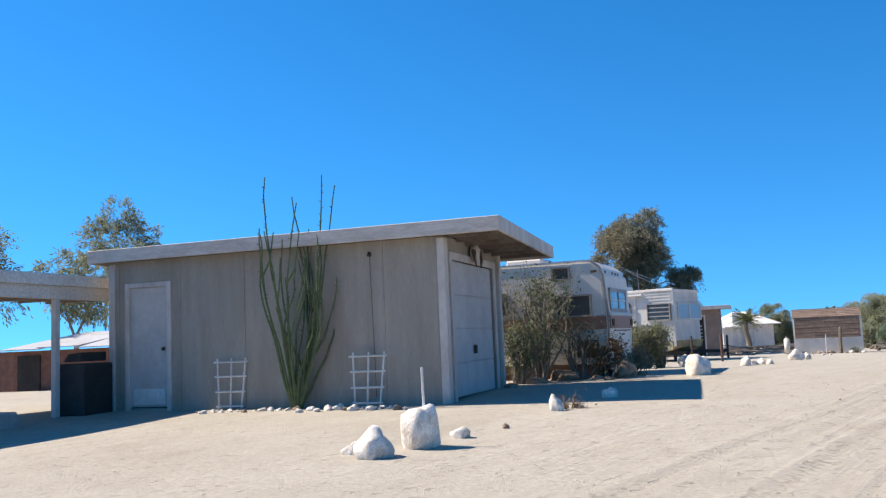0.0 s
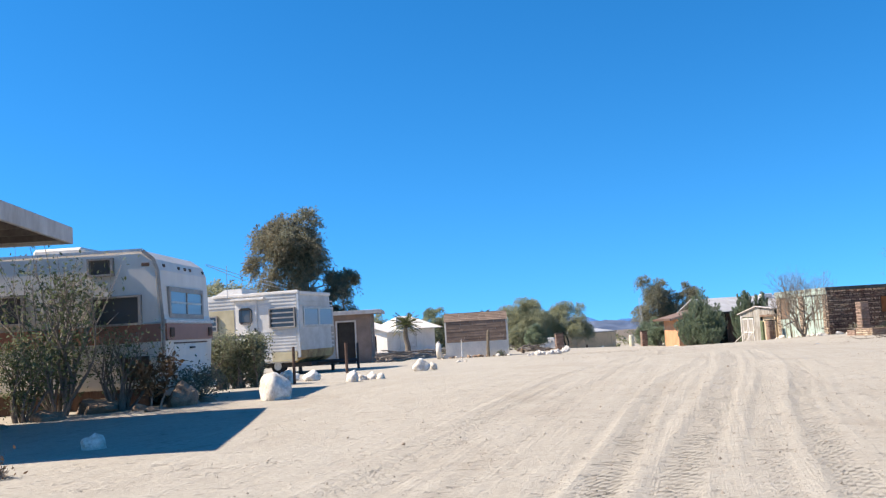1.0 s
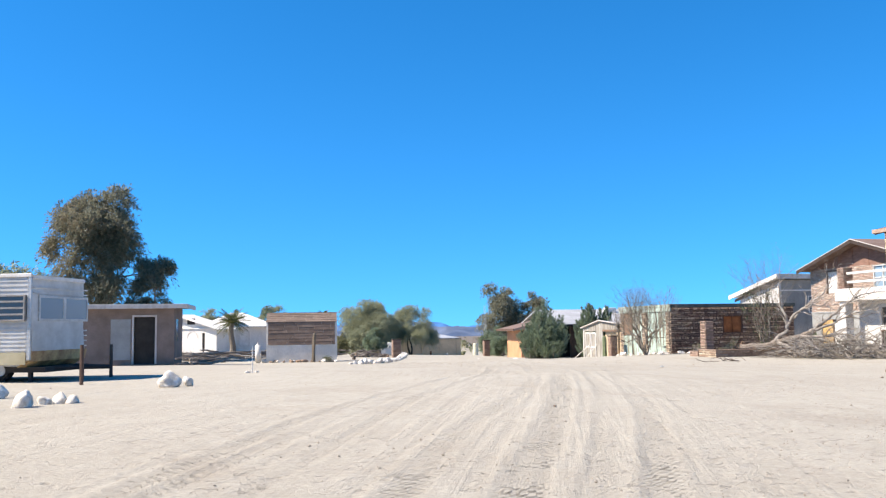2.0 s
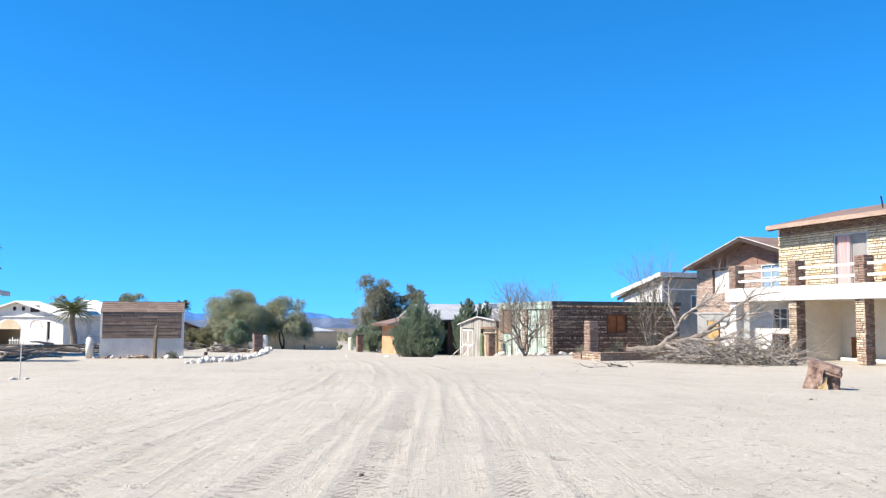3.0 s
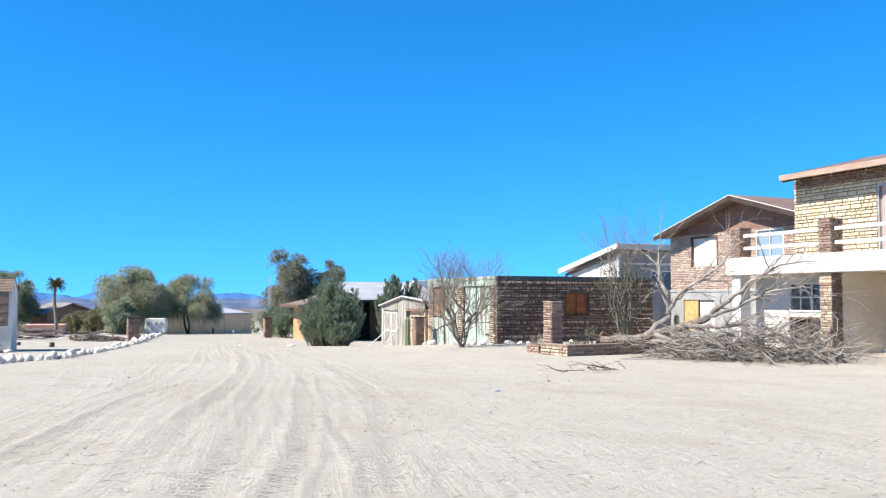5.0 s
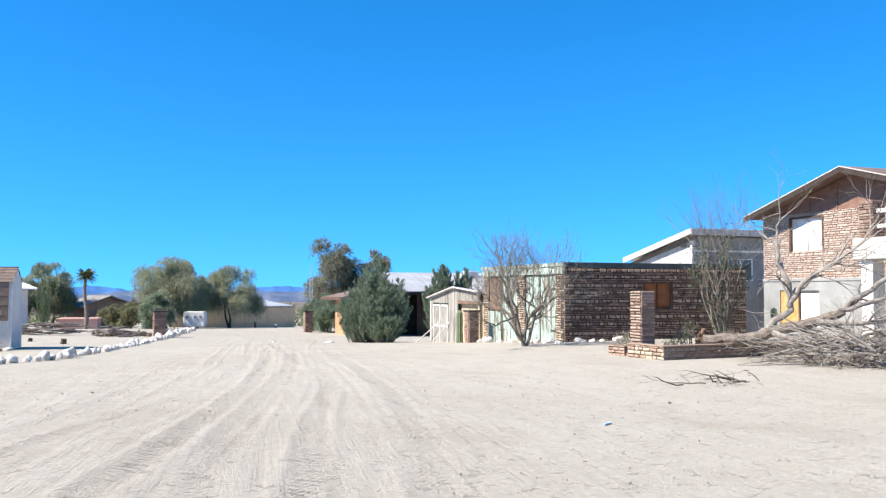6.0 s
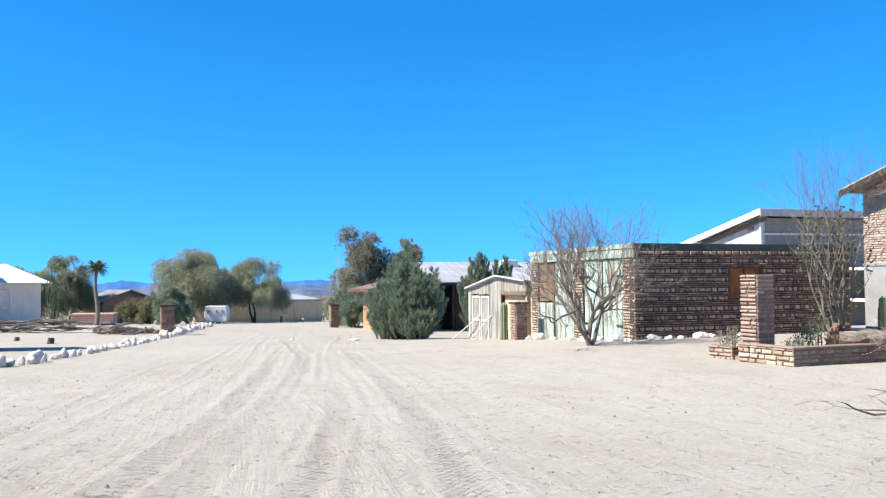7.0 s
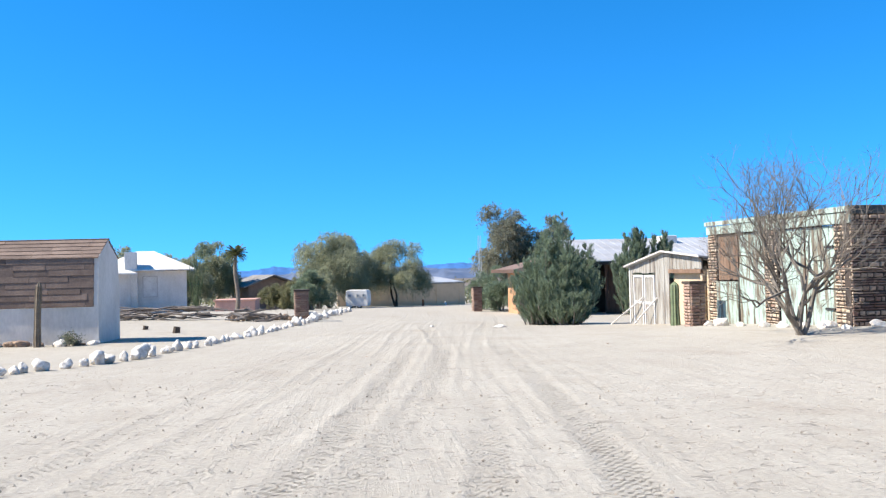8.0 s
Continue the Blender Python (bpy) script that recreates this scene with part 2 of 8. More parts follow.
M["palm_bark"] = surface("palm_bark", (0.25, 0.205, 0.16), (0.16, 0.128, 0.1), 0.95, 8.0, 40, 0.5, stretch=(1, 1, 3))
M["cactus"] = surface("cactus", (0.20, 0.235, 0.13), (0.14, 0.17, 0.09), 0.7, 4.0, 30, 0.2)
M["dry_cactus"] = surface("dry_cactus", (0.23, 0.18, 0.125), (0.145, 0.115, 0.08), 0.85, 5.0, 30, 0.4)
M["ocotillo"] = surface("ocotillo", (0.12, 0.155, 0.07), (0.075, 0.095, 0.045), 0.85, 6.0, 40, 0.5)
M["trailer_white"] = surface("trailer_white", (0.70, 0.64, 0.565), (0.60, 0.535, 0.46), 0.5, 0.9, 6, 0.0, spec=0.4, grit=0.3, stretch=(1, 1, 0.4))
M["trailer_brown"] = surface("trailer_brown", (0.33, 0.15, 0.10), (0.27, 0.115, 0.078), 0.5, 1.0, 6, 0.0, spec=0.4, grit=0.3)
M["trailer_silver"] = surface("trailer_silver", (0.60, 0.58, 0.545), (0.46, 0.435, 0.395), 0.45, 1.5, 8, 0.0, spec=0.4, grit=0.3)
M["trailer_yellow"] = surface("trailer_yellow", (0.47, 0.41, 0.265), (0.36, 0.30, 0.18), 0.5, 1.5, 8, 0.0, spec=0.4, grit=0.4)
M["rusty"] = surface("rusty", (0.58, 0.42, 0.20), (0.30, 0.17, 0.085), 0.8, 2.2, 25, 0.2)
M["black_metal"] = surface("black_metal", (0.04, 0.037, 0.035), (0.025, 0.023, 0.022), 0.6, 4.0, 30, 0.1)
M["rubber"] = surface("rubber", (0.03, 0.029, 0.028), (0.02, 0.02, 0.019), 0.9, 4.0, 30, 0.2)
M["alu"] = surface("alu", (0.55, 0.54, 0.52), (0.42, 0.41, 0.39), 0.45, 4.0, 30, 0.05, metal=0.6)
M["bronze"] = surface("bronze", (0.36, 0.32, 0.28), (0.25, 0.22, 0.19), 0.5, 4.0, 30, 0.0, metal=0.2)
M["curtain"] = surface("curtain", (0.72, 0.50, 0.47), (0.60, 0.39, 0.37), 0.9, 2.0, 30, 0.1, stretch=(6, 6, 0.4))
M["window_board"] = surface("window_board", (0.74, 0.71, 0.66), (0.64, 0.60, 0.55), 0.7, 2.0, 30, 0.05)
# glass base lifted to grey for the reflected ground and haze
M["pane"] = window_glass("pane", (0.085, 0.08, 0.076), 0.1)
M["screen"] = surface("screen", (0.30, 0.275, 0.25), (0.24, 0.22, 0.20), 0.6, 2.0, 60, 0.0)
M["gable_board"] = surface("gable_board", (0.27, 0.155, 0.112), (0.20, 0.11, 0.08), 0.9, 3.0, 26, 0.3, stretch=(1, 1, 3))
M["brown_roof"] = surface("brown_roof", (0.22, 0.15, 0.12), (0.15, 0.10, 0.08), 0.95, 1.2, 40, 0.3)
# pale blue base paints a reflection into the glass
M["sky_tint_pane"] = window_glass("sky_tint_pane", (0.22, 0.29, 0.34), 0.15)
# near-black colour standing in for the shade inside openings
M["interior_shade"] = surface("interior_shade", (0.05, 0.042, 0.035), (0.03, 0.026, 0.022), 0.9, 2.0, 20, 0.0)
M["blue_tarp"] = surface("blue_tarp", (0.10, 0.26, 0.48), (0.07, 0.19, 0.38), 0.6, 3.0, 30, 0.1)
M["orange_wall"] = surface("orange_wall", (0.58, 0.31, 0.17), (0.50, 0.24, 0.12), 0.9, 1.5, 30, 0.1)
M["pink_plaster"] = surface("pink_plaster", (0.62, 0.36, 0.28), (0.52, 0.30, 0.235), 0.9, 1.5, 30, 0.1)
M["hut_brown"] = surface("hut_brown", (0.27, 0.20, 0.165), (0.20, 0.145, 0.115), 0.9, 1.5, 30, 0.1)
M["old_brick"] = surface("old_brick", (0.23, 0.11, 0.075), (0.15, 0.07, 0.05), 0.92, 5.0, 30, 0.3)
M["leaf_tamarisk"] = leafy("leaf_tamarisk", [(0.17, 0.225, 0.15), (0.22, 0.275, 0.18), (0.28, 0.325, 0.215), (0.13, 0.18, 0.12)], through_light=0.5)
M["leaf_bush"] = leafy("leaf_bush", [(0.095, 0.12, 0.06), (0.14, 0.165, 0.085), (0.07, 0.09, 0.045), (0.20, 0.215, 0.13)], through_light=0.35)
M["leaf_dark"] = leafy("leaf_dark", [(0.075, 0.10, 0.05), (0.10, 0.125, 0.065), (0.06, 0.08, 0.04)])
M["leaf_olive"] = leafy("leaf_olive", [(0.31, 0.325, 0.20), (0.38, 0.385, 0.25), (0.25, 0.27, 0.165), (0.43, 0.42, 0.29)], through_light=0.5)
M["leaf_eucalyptus"] = leafy("leaf_eucalyptus", [(0.20, 0.215, 0.155), (0.26, 0.265, 0.19), (0.27, 0.235, 0.165), (0.16, 0.18, 0.13)], through_light=0.45)
M["leaf_rust"] = leafy("leaf_rust", [(0.23, 0.20, 0.135), (0.19, 0.20, 0.14), (0.27, 0.21, 0.14), (0.17, 0.185, 0.13)], through_light=0.45)
M["leaf_sage"] = leafy("leaf_sage", [(0.21, 0.225, 0.14), (0.27, 0.275, 0.175), (0.16, 0.18, 0.105), (0.31, 0.305, 0.205)], through_light=0.45)
M["leaf_dry"] = leafy("leaf_dry", [(0.17, 0.10, 0.05), (0.13, 0.075, 0.04), (0.20, 0.13, 0.07)])
M["leaf_palm"] = leafy("leaf_palm", [(0.07, 0.09, 0.035), (0.10, 0.12, 0.05), (0.15, 0.13, 0.06)])
M["far_scrub"] = leafy("far_scrub", [(0.24, 0.24, 0.13), (0.19, 0.195, 0.105), (0.29, 0.265, 0.155)], through_light=0.45)


# ---- building blocks ----
def part(name, bm, material, parent, label="", smooth=False):
    me = bpy.data.meshes.new(name)
    bm.to_mesh(me)
    bm.free()
    me.materials.append(material)
    if smooth:
        me.polygons.foreach_set("use_smooth", [True] * len(me.polygons))
    ob = new(name, me)
    ob.parent = parent
    if label:
        ob["label"] = label
    return ob


def part_at(name, mesh, parent, m):
    ob = new(name, mesh)
    ob.parent = parent
    ob.matrix_basis = m
    return ob


def thing(name, label, category, x=0.0, y=0.0, z=0.0, turn=0.0, group="", kind=""):
    """An empty at a thing's base; its parts lie in its own axes."""
    ob = new(name)
    ob.empty_display_size = 0.3
    ob.matrix_basis = pose(x, y, z, 0, 0, turn)
    return tagged(ob, label, category, group, kind)


def bm_box(x0, x1, y0, y1, z0, z1, bevel=0.0, bm=None):
    own = bmesh.new()
    g = bmesh.ops.create_cube(own, size=1)
    for v in g["verts"]:
        v.co = Vector(((x0 + x1) / 2 + v.co.x * (x1 - x0), (y0 + y1) / 2 + v.co.y * (y1 - y0), (z0 + z1) / 2 + v.co.z * (z1 - z0)))
    if bevel:
        bmesh.ops.bevel(own, geom=list(own.edges), offset=bevel, segments=1, affect="EDGES")
    if bm is None:
        return own
    join(bm, own)
    return bm


def join(bm, own):
    me = bpy.data.meshes.new("tmp")
    own.to_mesh(me)
    own.free()
    bm.from_mesh(me)
    bpy.data.meshes.remove(me)


def block(name, parent, material, x0, x1, y0, y1, z0, z1, bevel=0.008, label=""):
    return part(name, bm_box(x0, x1, y0, y1, z0, z1, bevel), material, parent, label)


def bm_prism(profile, axis, a, b):
    """A profile of 2D points drawn out along an axis from a to b. axis 'x': points are (y, z); 'y': points are (x, z); 'z': (x, y)."""
    bm = bmesh.new()
    def put(p, t):
        return {"x": (t, p[0], p[1]), "y": (p[0], t, p[1]), "z": (p[0], p[1], t)}[axis]
    lo = [bm.verts.new(put(p, a)) for p in profile]
    hi = [bm.verts.new(put(p, b)) for p in profile]
    bm.faces.new(lo)
    bm.faces.new(hi[::-1])
    k = len(profile)
    for i in range(k):
        bm.faces.new((lo[i], hi[i], hi[(i + 1) % k], lo[(i + 1) % k]))
    bmesh.ops.recalc_face_normals(bm, faces=bm.faces)
    return bm


def tube_into(V, F, pts, radii, sides=6):
    """Adds a tapered tube along a line of points to lists of vertices and faces."""
    base = len(V)
    n = len(pts)
    ref = Vector((0.3, 0.9, 0.2)).normalized()
    for i, p in enumerate(pts):
        d = (pts[min(i + 1, n - 1)] - pts[max(i - 1, 0)])
        d = d.normalized() if d.length > 1e-6 else Vector((0, 0, 1))
        a = d.cross(ref)
        if a.length < 0.05:
            a = d.cross(Vector((1, 0, 0)))
        a.normalize()
        b = d.cross(a)
        for k in range(sides):
            q = 2 * math.pi * k / sides
            V.append(p + (a * math.cos(q) + b * math.sin(q)) * radii[i])
    for i in range(n - 1):
        for k in range(sides):
            k2 = (k + 1) % sides
            F.append((base + i * sides + k, base + i * sides + k2, base + (i + 1) * sides + k2, base + (i + 1) * sides + k))
    F.append(tuple(base + (n - 1) * sides + k for k in range(sides)))
    F.append(tuple(base + k for k in range(sides))[::-1])


def mesh_part(name, V, F, material, parent, label="", smooth=False, kind=""):
    me = bpy.data.meshes.new(name)
    me.from_pydata([tuple(v) for v in V], [], F)
    me.materials.append(material)
    if smooth:
        me.polygons.foreach_set("use_smooth", [True] * len(me.polygons))
    ob = new(name, me)
    ob.parent = parent
    if label:
        ob["label"] = label
    if kind:
        ob["kind"] = kind
    return ob


def leaves_mesh(name, centres, size, material, parent, rng, per=1, spread=0.0, droop=0.0, aspect=0.45, label="", kind="", along=None, stray=0.45):
    """Small bent leaves or sprigs scattered round many centres, as one mesh."""
    c = np.repeat(np.asarray(centres, float), per, axis=0)
    k = len(c)
    if spread:
        c = c + rng.normal(0, spread, (k, 3))
    d = rng.normal(0, 1, (k, 3))
    if along is not None:
        d = np.repeat(np.asarray(along, float), per, axis=0) + stray * d
    d[:, 2] -= droop
    d /= np.linalg.norm(d, axis=1)[:, None]
    s = np.cross(d, rng.normal(0, 1, (k, 3)))
    s /= np.linalg.norm(s, axis=1)[:, None] + 1e-9
    L = size * rng.uniform(0.6, 1.5, (k, 1))
    W = L * aspect
    nrm = np.cross(d, s)
    v = np.stack([c, c + d * L * 0.5 + s * W * 0.5 + nrm * L * 0.12, c + d * L, c + d * L * 0.5 - s * W * 0.5 + nrm * L * 0.12], axis=1).reshape(-1, 3)
    me = bpy.data.meshes.new(name)
    me.vertices.add(len(v))
    me.vertices.foreach_set("co", v.ravel())
    me.loops.add(4 * k)
    me.loops.foreach_set("vertex_index", np.arange(4 * k, dtype=np.int32))
    me.polygons.add(k)
    me.polygons.foreach_set("loop_start", np.arange(0, 4 * k, 4, dtype=np.int32))
    me.update()
    me.validate()
    me.materials.append(material)
    ob = new(name, me)
    ob.parent = parent
    if label:
        ob["label"] = label
    if kind:
        ob["kind"] = kind
    return ob


def rock_bm(rng, sx, sy, sz, sub=2, rough=0.22, flat=0.0):
    """A boulder: a ball cut by random planes, roughened, its foot flattened."""
    bm = bmesh.new()
    bmesh.ops.create_icosphere(bm, subdivisions=sub, radius=1.0)
    planes = [(Vector(rng.normal(0, 1, 3)).normalized(), rng.uniform(0.58, 0.92)) for _ in range(8)]
    off = Vector(rng.uniform(-50, 50, 3))
    for v in bm.verts:
        p = v.co.copy()
        for nrm, d in planes:
            t = p.dot(nrm) - d
            if t > 0:
                p -= nrm * t * 0.9
        p *= 1 + rough * (noise.noise(p * 1.7 + off)) + 0.35 * rough * noise.noise(p * 5 + off)
        p.z = max(p.z, -0.55)
        v.co = Vector((p.x * sx, p.y * sy, (p.z + 0.45) * sz))
    return bm


# ---- the lie of the land ----
LAND = [(0, 0, -0.233), (0, 16, 0.158), (14, 16, 0.205), (28, 22, -0.056), (14, 36, 0.116), (30, 36, -0.131), (20, 54, -0.189), (32, 72, 0.349), (44, 60, -0.623), (46, 44, 0.566)]
def land(x, y):
    """Height of the sandy ground: a low swell under the drive, falling away to the north-east."""
    q = 0.55 * x + 0.8 * y - 44
    z = 0.448 + (-0.0350) * np.minimum(12 * np.logaddexp(0, q / 12), 110)
    for cx, cy, a in LAND:
        z = z + a * np.exp(-((x - cx) ** 2 + (y - cy) ** 2) / 288.0)
    far = np.maximum(np.hypot(x - 20, y - 30) - 170, 0)
    return z - np.minimum(0.011 * far, 24)


def gz(x, y):
    return float(land(np.float64(x), np.float64(y)))


# ---- ground ----
def road_x(y):
    return np.interp(y, [-60, -10, 0, 12, 20, 30.4, 43.4, 51.2, 68.7, 85, 100, 200], [-14, -2, 3, 10.5, 16, 21.5, 25.6, 29.2, 37.7, 43.5, 46.5, 60])


def road_smooth(y):
    return (road_x(y - 5) + road_x(y - 2.5) + road_x(y) + road_x(y + 2.5) + road_x(y + 5)) / 5


def spaced(lo, hi, step, reach, growth=1.1):
    mid = list(np.arange(lo, hi, step))
    out, d, a = [], step, hi
    while a < reach:
        out.append(a)
        d *= growth
        a += d
    back, d, a = [], step, lo
    while a > -reach:
        d *= growth
        a -= d
        back.append(a)
    return np.array(back[::-1] + mid + out)


# wheel tracks: (distance north, offset from the drive's middle line) along each, half width, strength
WHEEL_TRACKS = [
    ([(-8, -1.6), (10.8, -1.12), (12.7, -0.89), (18.7, -0.32), (21.8, -0.23), (26.6, 0.64), (32.3, 1.45), (37.0, 2.02), (38.9, 2.34), (60, 3.2)], 0.16, 0.85),
    ([(-8, -2.1), (11, -1.57), (15, -1.26), (18.7, -0.72), (20.3, -0.91), (27, -0.28), (32.9, 0.37), (35.3, 0.93), (38.9, 1.52), (42.8, 2.02), (65, 2.75)], 0.14, 0.7),
    ([(-8, -3.0), (11.3, -2.25), (13.2, -1.9), (19.5, -1.6), (27.2, -1.0), (33.4, -0.44), (35.4, -0.09), (37.5, 0.46), (39.2, 0.85), (42.4, 1.25), (45.9, 1.45), (50, 1.17), (60, 0.04)], 0.18, 1.0),
    ([(-8, -3.4), (11.6, -2.85), (16.8, -2.84), (19.5, -2.09), (26.7, -1.72), (30, -1.42), (36.6, -0.27), (38, 0.09), (43.8, 0.67), (50.6, 0.7), (65, 0.4)], 0.16, 0.95),
    ([(-8, -4.4), (12.9, -3.96), (18.5, -4.0), (26, -3.0), (31.6, -2.42), (35.9, -1.14), (37.8, -0.61), (39.9, -0.19), (46, 0.2), (60, -0.6)], 0.12, 0.75),
    ([(-8, -5.2), (18, -4.9), (28, -3.2), (36.3, -1.63), (38.5, -1.2), (44, -0.7), (60, -1.2)], 0.12, 0.65),
    ([(-8, -6.0), (26, -3.9), (37, -2.13), (40, -1.88), (48, -1.5), (60, -1.8)], 0.11, 0.5),
    ([(-8, -0.3), (14, -0.1), (24, 0.1), (30, 0.1), (36, 0.9), (42, 1.6), (50, 2.0), (64, 1.6)], 0.07, 0.35),
]


def build_ground():
    """One sheet to the horizon. Its columns run along the drive, so that the wheel tracks lie cleanly in it."""
    us, ys = spaced(-6.2, 6.2, 0.045, 4300, 1.045), spaced(-3, 60, 0.17, 4200, 1.1)
    Ug, Y = np.meshgrid(us, ys)
    X = Ug + road_smooth(Y)
    Z = land(X, Y)
    near = np.clip(1.6 - np.hypot(X - 20, Y - 28) / 60, 0, 1)
    rng = np.random.default_rng(3)
    for k, a in ((0.35, 0.012), (0.9, 0.006), (1.7, 0.003)):
        for _ in range(4):
            w, ph = rng.normal(0, 1, 2), rng.uniform(0, 6.3)
            w = w / np.hypot(*w) * k * rng.uniform(0.7, 1.3)
            Z = Z + near * a * np.sin(X * w[0] + Y * w[1] + ph)
    track, tread = np.zeros_like(Z), np.zeros(Z.shape + (3,))
    for k, (line, width, depth) in enumerate(WHEEL_TRACKS):
        yy, uu = [p[0] for p in line], [p[1] for p in line]
        mid = sum(np.interp(Y + d, yy, uu) for d in (-2, -1, 0, 1, 2)) / 5 + 0.02 * np.sin(Y * 0.9 + k * 1.7)
        fade = depth * np.clip(0.75 + 0.35 * np.sin(Y * 0.21 + 2.1 * k) + 0.2 * np.sin(Y * 0.57 + k), 0.15, 1.1) * np.clip((78 - Y) / 20, 0, 1)
        u = Ug - mid
        dip = np.exp(-(u / width) ** 4)
        lip = np.exp(-((u + 1.45 * width) / 0.05) ** 2) + 0.8 * np.exp(-((u - 1.45 * width) / 0.05) ** 2)
        Z = Z + near * fade * (-0.008 * dip + 0.009 * lip)
        # fine side scores beside the rut, left by older wheels
        for j in range(3):
            v = u - (0.28 + 0.19 * j) * (1 if (j + k) % 2 else -1) - 0.1 * np.sin(Y * 0.13 + 1.9 * j + k)
            Z = Z + near * fade * 0.0035 * (np.exp(-(v / 0.05) ** 2) - np.exp(-((v - 0.1) / 0.05) ** 2))
        better = fade * dip > track
        track = np.where(better, fade * dip, track)
        tread[better] = np.stack([u / width, Y + 0 * u, 0 * Y + k], -1)[better]
    ny, nx = X.shape
    me = bpy.data.meshes.new("ground")
    me.vertices.add(nx * ny)
    me.vertices.foreach_set("co", np.stack([X, Y, Z], -1).astype(np.float32).ravel())
    i = np.arange((ny - 1) * (nx - 1))
    r, c = i // (nx - 1), i % (nx - 1)
    a = r * nx + c
    q = np.stack([a, a + 1, a + nx + 1, a + nx], -1).astype(np.int32)
    me.loops.add(q.size)
    me.loops.foreach_set("vertex_index", q.ravel())
    me.polygons.add(len(q))
    me.polygons.foreach_set("loop_start", np.arange(0, q.size, 4, dtype=np.int32))
    me.polygons.foreach_set("use_smooth", np.ones(len(q), dtype=bool))
    me.update()
    at = me.attributes.new("track", "FLOAT", "POINT")
    at.data.foreach_set("value", track.astype(np.float32).ravel())
    lane = me.attributes.new("lane", "FLOAT_VECTOR", "POINT")
    lane.data.foreach_set("vector", np.stack([Ug, Y, 0 * Y], -1).astype(np.float32).ravel())
    at = me.attributes.new("tread", "FLOAT_VECTOR", "POINT")
    at.data.foreach_set("vector", tread.astype(np.float32).ravel())
    m = bpy.data.materials.new("sand")
    m.use_nodes = True
    n, l = m.node_tree.nodes, m.node_tree.links
    p = n["Principled BSDF"]
    tc = n.new("ShaderNodeTexCoord")
    def tex(scale, detail, rough=0.6, stretch=None):
        t = n.new("ShaderNodeTexNoise")
        t.inputs["Scale"].default_value, t.inputs["Detail"].default_value, t.inputs["Roughness"].default_value = scale, detail, rough
        if stretch:
            mp = n.new("ShaderNodeMapping")
            mp.inputs["Scale"].default_value, mp.inputs["Rotation"].default_value = stretch, (0, 0, radians(24))
            l.new(tc.outputs["Object"], mp.inputs["Vector"])
            l.new(mp.outputs["Vector"], t.inputs["Vector"])
        else:
            l.new(tc.outputs["Object"], t.inputs["Vector"])
        return t
    broad, mid_n, fine = tex(0.12, 5), tex(1.3, 7, 0.75), tex(22, 8, 0.8)
    # wind- and wheel-drawn streaks that follow the drive
    ln, lmap, streak = n.new("ShaderNodeAttribute"), n.new("ShaderNodeMapping"), n.new("ShaderNodeTexNoise")
    ln.attribute_name = "lane"
    lmap.inputs["Scale"].default_value = (4.2, 0.07, 1.0)
    streak.inputs["Scale"].default_value, streak.inputs["Detail"].default_value, streak.inputs["Roughness"].default_value = 1.0, 7.0, 0.7
    l.new(ln.outputs["Vector"], lmap.inputs["Vector"])
    l.new(lmap.outputs["Vector"], streak.inputs["Vector"])
    ramp = n.new("ShaderNodeValToRGB")
    e = ramp.color_ramp.elements
    e[0].position, e[0].color = 0.30, (*SAND_DARK, 1)
    e[1].position, e[1].color = 0.66, (*SAND_LIGHT, 1)
    s1, s2 = n.new("ShaderNodeMath"), n.new("ShaderNodeMath")
    s1.operation = s2.operation = "MULTIPLY_ADD"
    s1.inputs[1].default_value = 0.4
    l.new(mid_n.outputs["Fac"], s1.inputs[0])
    br = n.new("ShaderNodeMath")
    br.operation, br.inputs[1].default_value = "MULTIPLY", 0.3
    l.new(broad.outputs["Fac"], br.inputs[0])
    l.new(br.outputs[0], s1.inputs[2])
    s2.inputs[1].default_value = 0.3
    l.new(streak.outputs["Fac"], s2.inputs[0])
    l.new(s1.outputs[0], s2.inputs[2])
    l.new(s2.outputs[0], ramp.inputs["Fac"])
    gr = n.new("ShaderNodeMapRange")
    gr.inputs["From Min"].default_value, gr.inputs["From Max"].default_value = 0.25, 0.75
    gr.inputs["To Min"].default_value, gr.inputs["To Max"].default_value = 0.72, 1.16
    l.new(fine.outputs["Fac"], gr.inputs["Value"])
    sc = n.new("ShaderNodeVectorMath")
    sc.operation = "SCALE"
    # scuffs: small torn flakes of crust, a little sunk, their shadows painted darker
    sf1, sf2 = tex(4.2, 5.0, 0.7, (1.0, 0.7, 1.0)), tex(11.0, 3.0, 0.6, (0.55, 1.0, 1.0))
    scuff = []
    for sf, a, b in ((sf1, 0.62, 0.68), (sf2, 0.61, 0.68)):
        k = n.new("ShaderNodeMapRange")
        k.inputs["From Min"].default_value, k.inputs["From Max"].default_value = a, b
        l.new(sf.outputs["Fac"], k.inputs["Value"])
        scuff.append(k)
    sall = n.new("ShaderNodeMath")
    sall.operation = "MAXIMUM"
    l.new(scuff[0].outputs["Result"], sall.inputs[0])
    l.new(scuff[1].outputs["Result"], sall.inputs[1])
    smix = n.new("ShaderNodeMix")
    smix.data_type = "RGBA"
    smix.inputs[7].default_value = (*[0.66 * q for q in SAND_DARK], 1)
    sfac = n.new("ShaderNodeMath")
    sfac.operation, sfac.inputs[1].default_value = "MULTIPLY", 0.5
    l.new(sall.outputs[0], sfac.inputs[0])
    l.new(sfac.outputs[0], smix.inputs[0])
    l.new(ramp.outputs["Color"], smix.inputs[6])
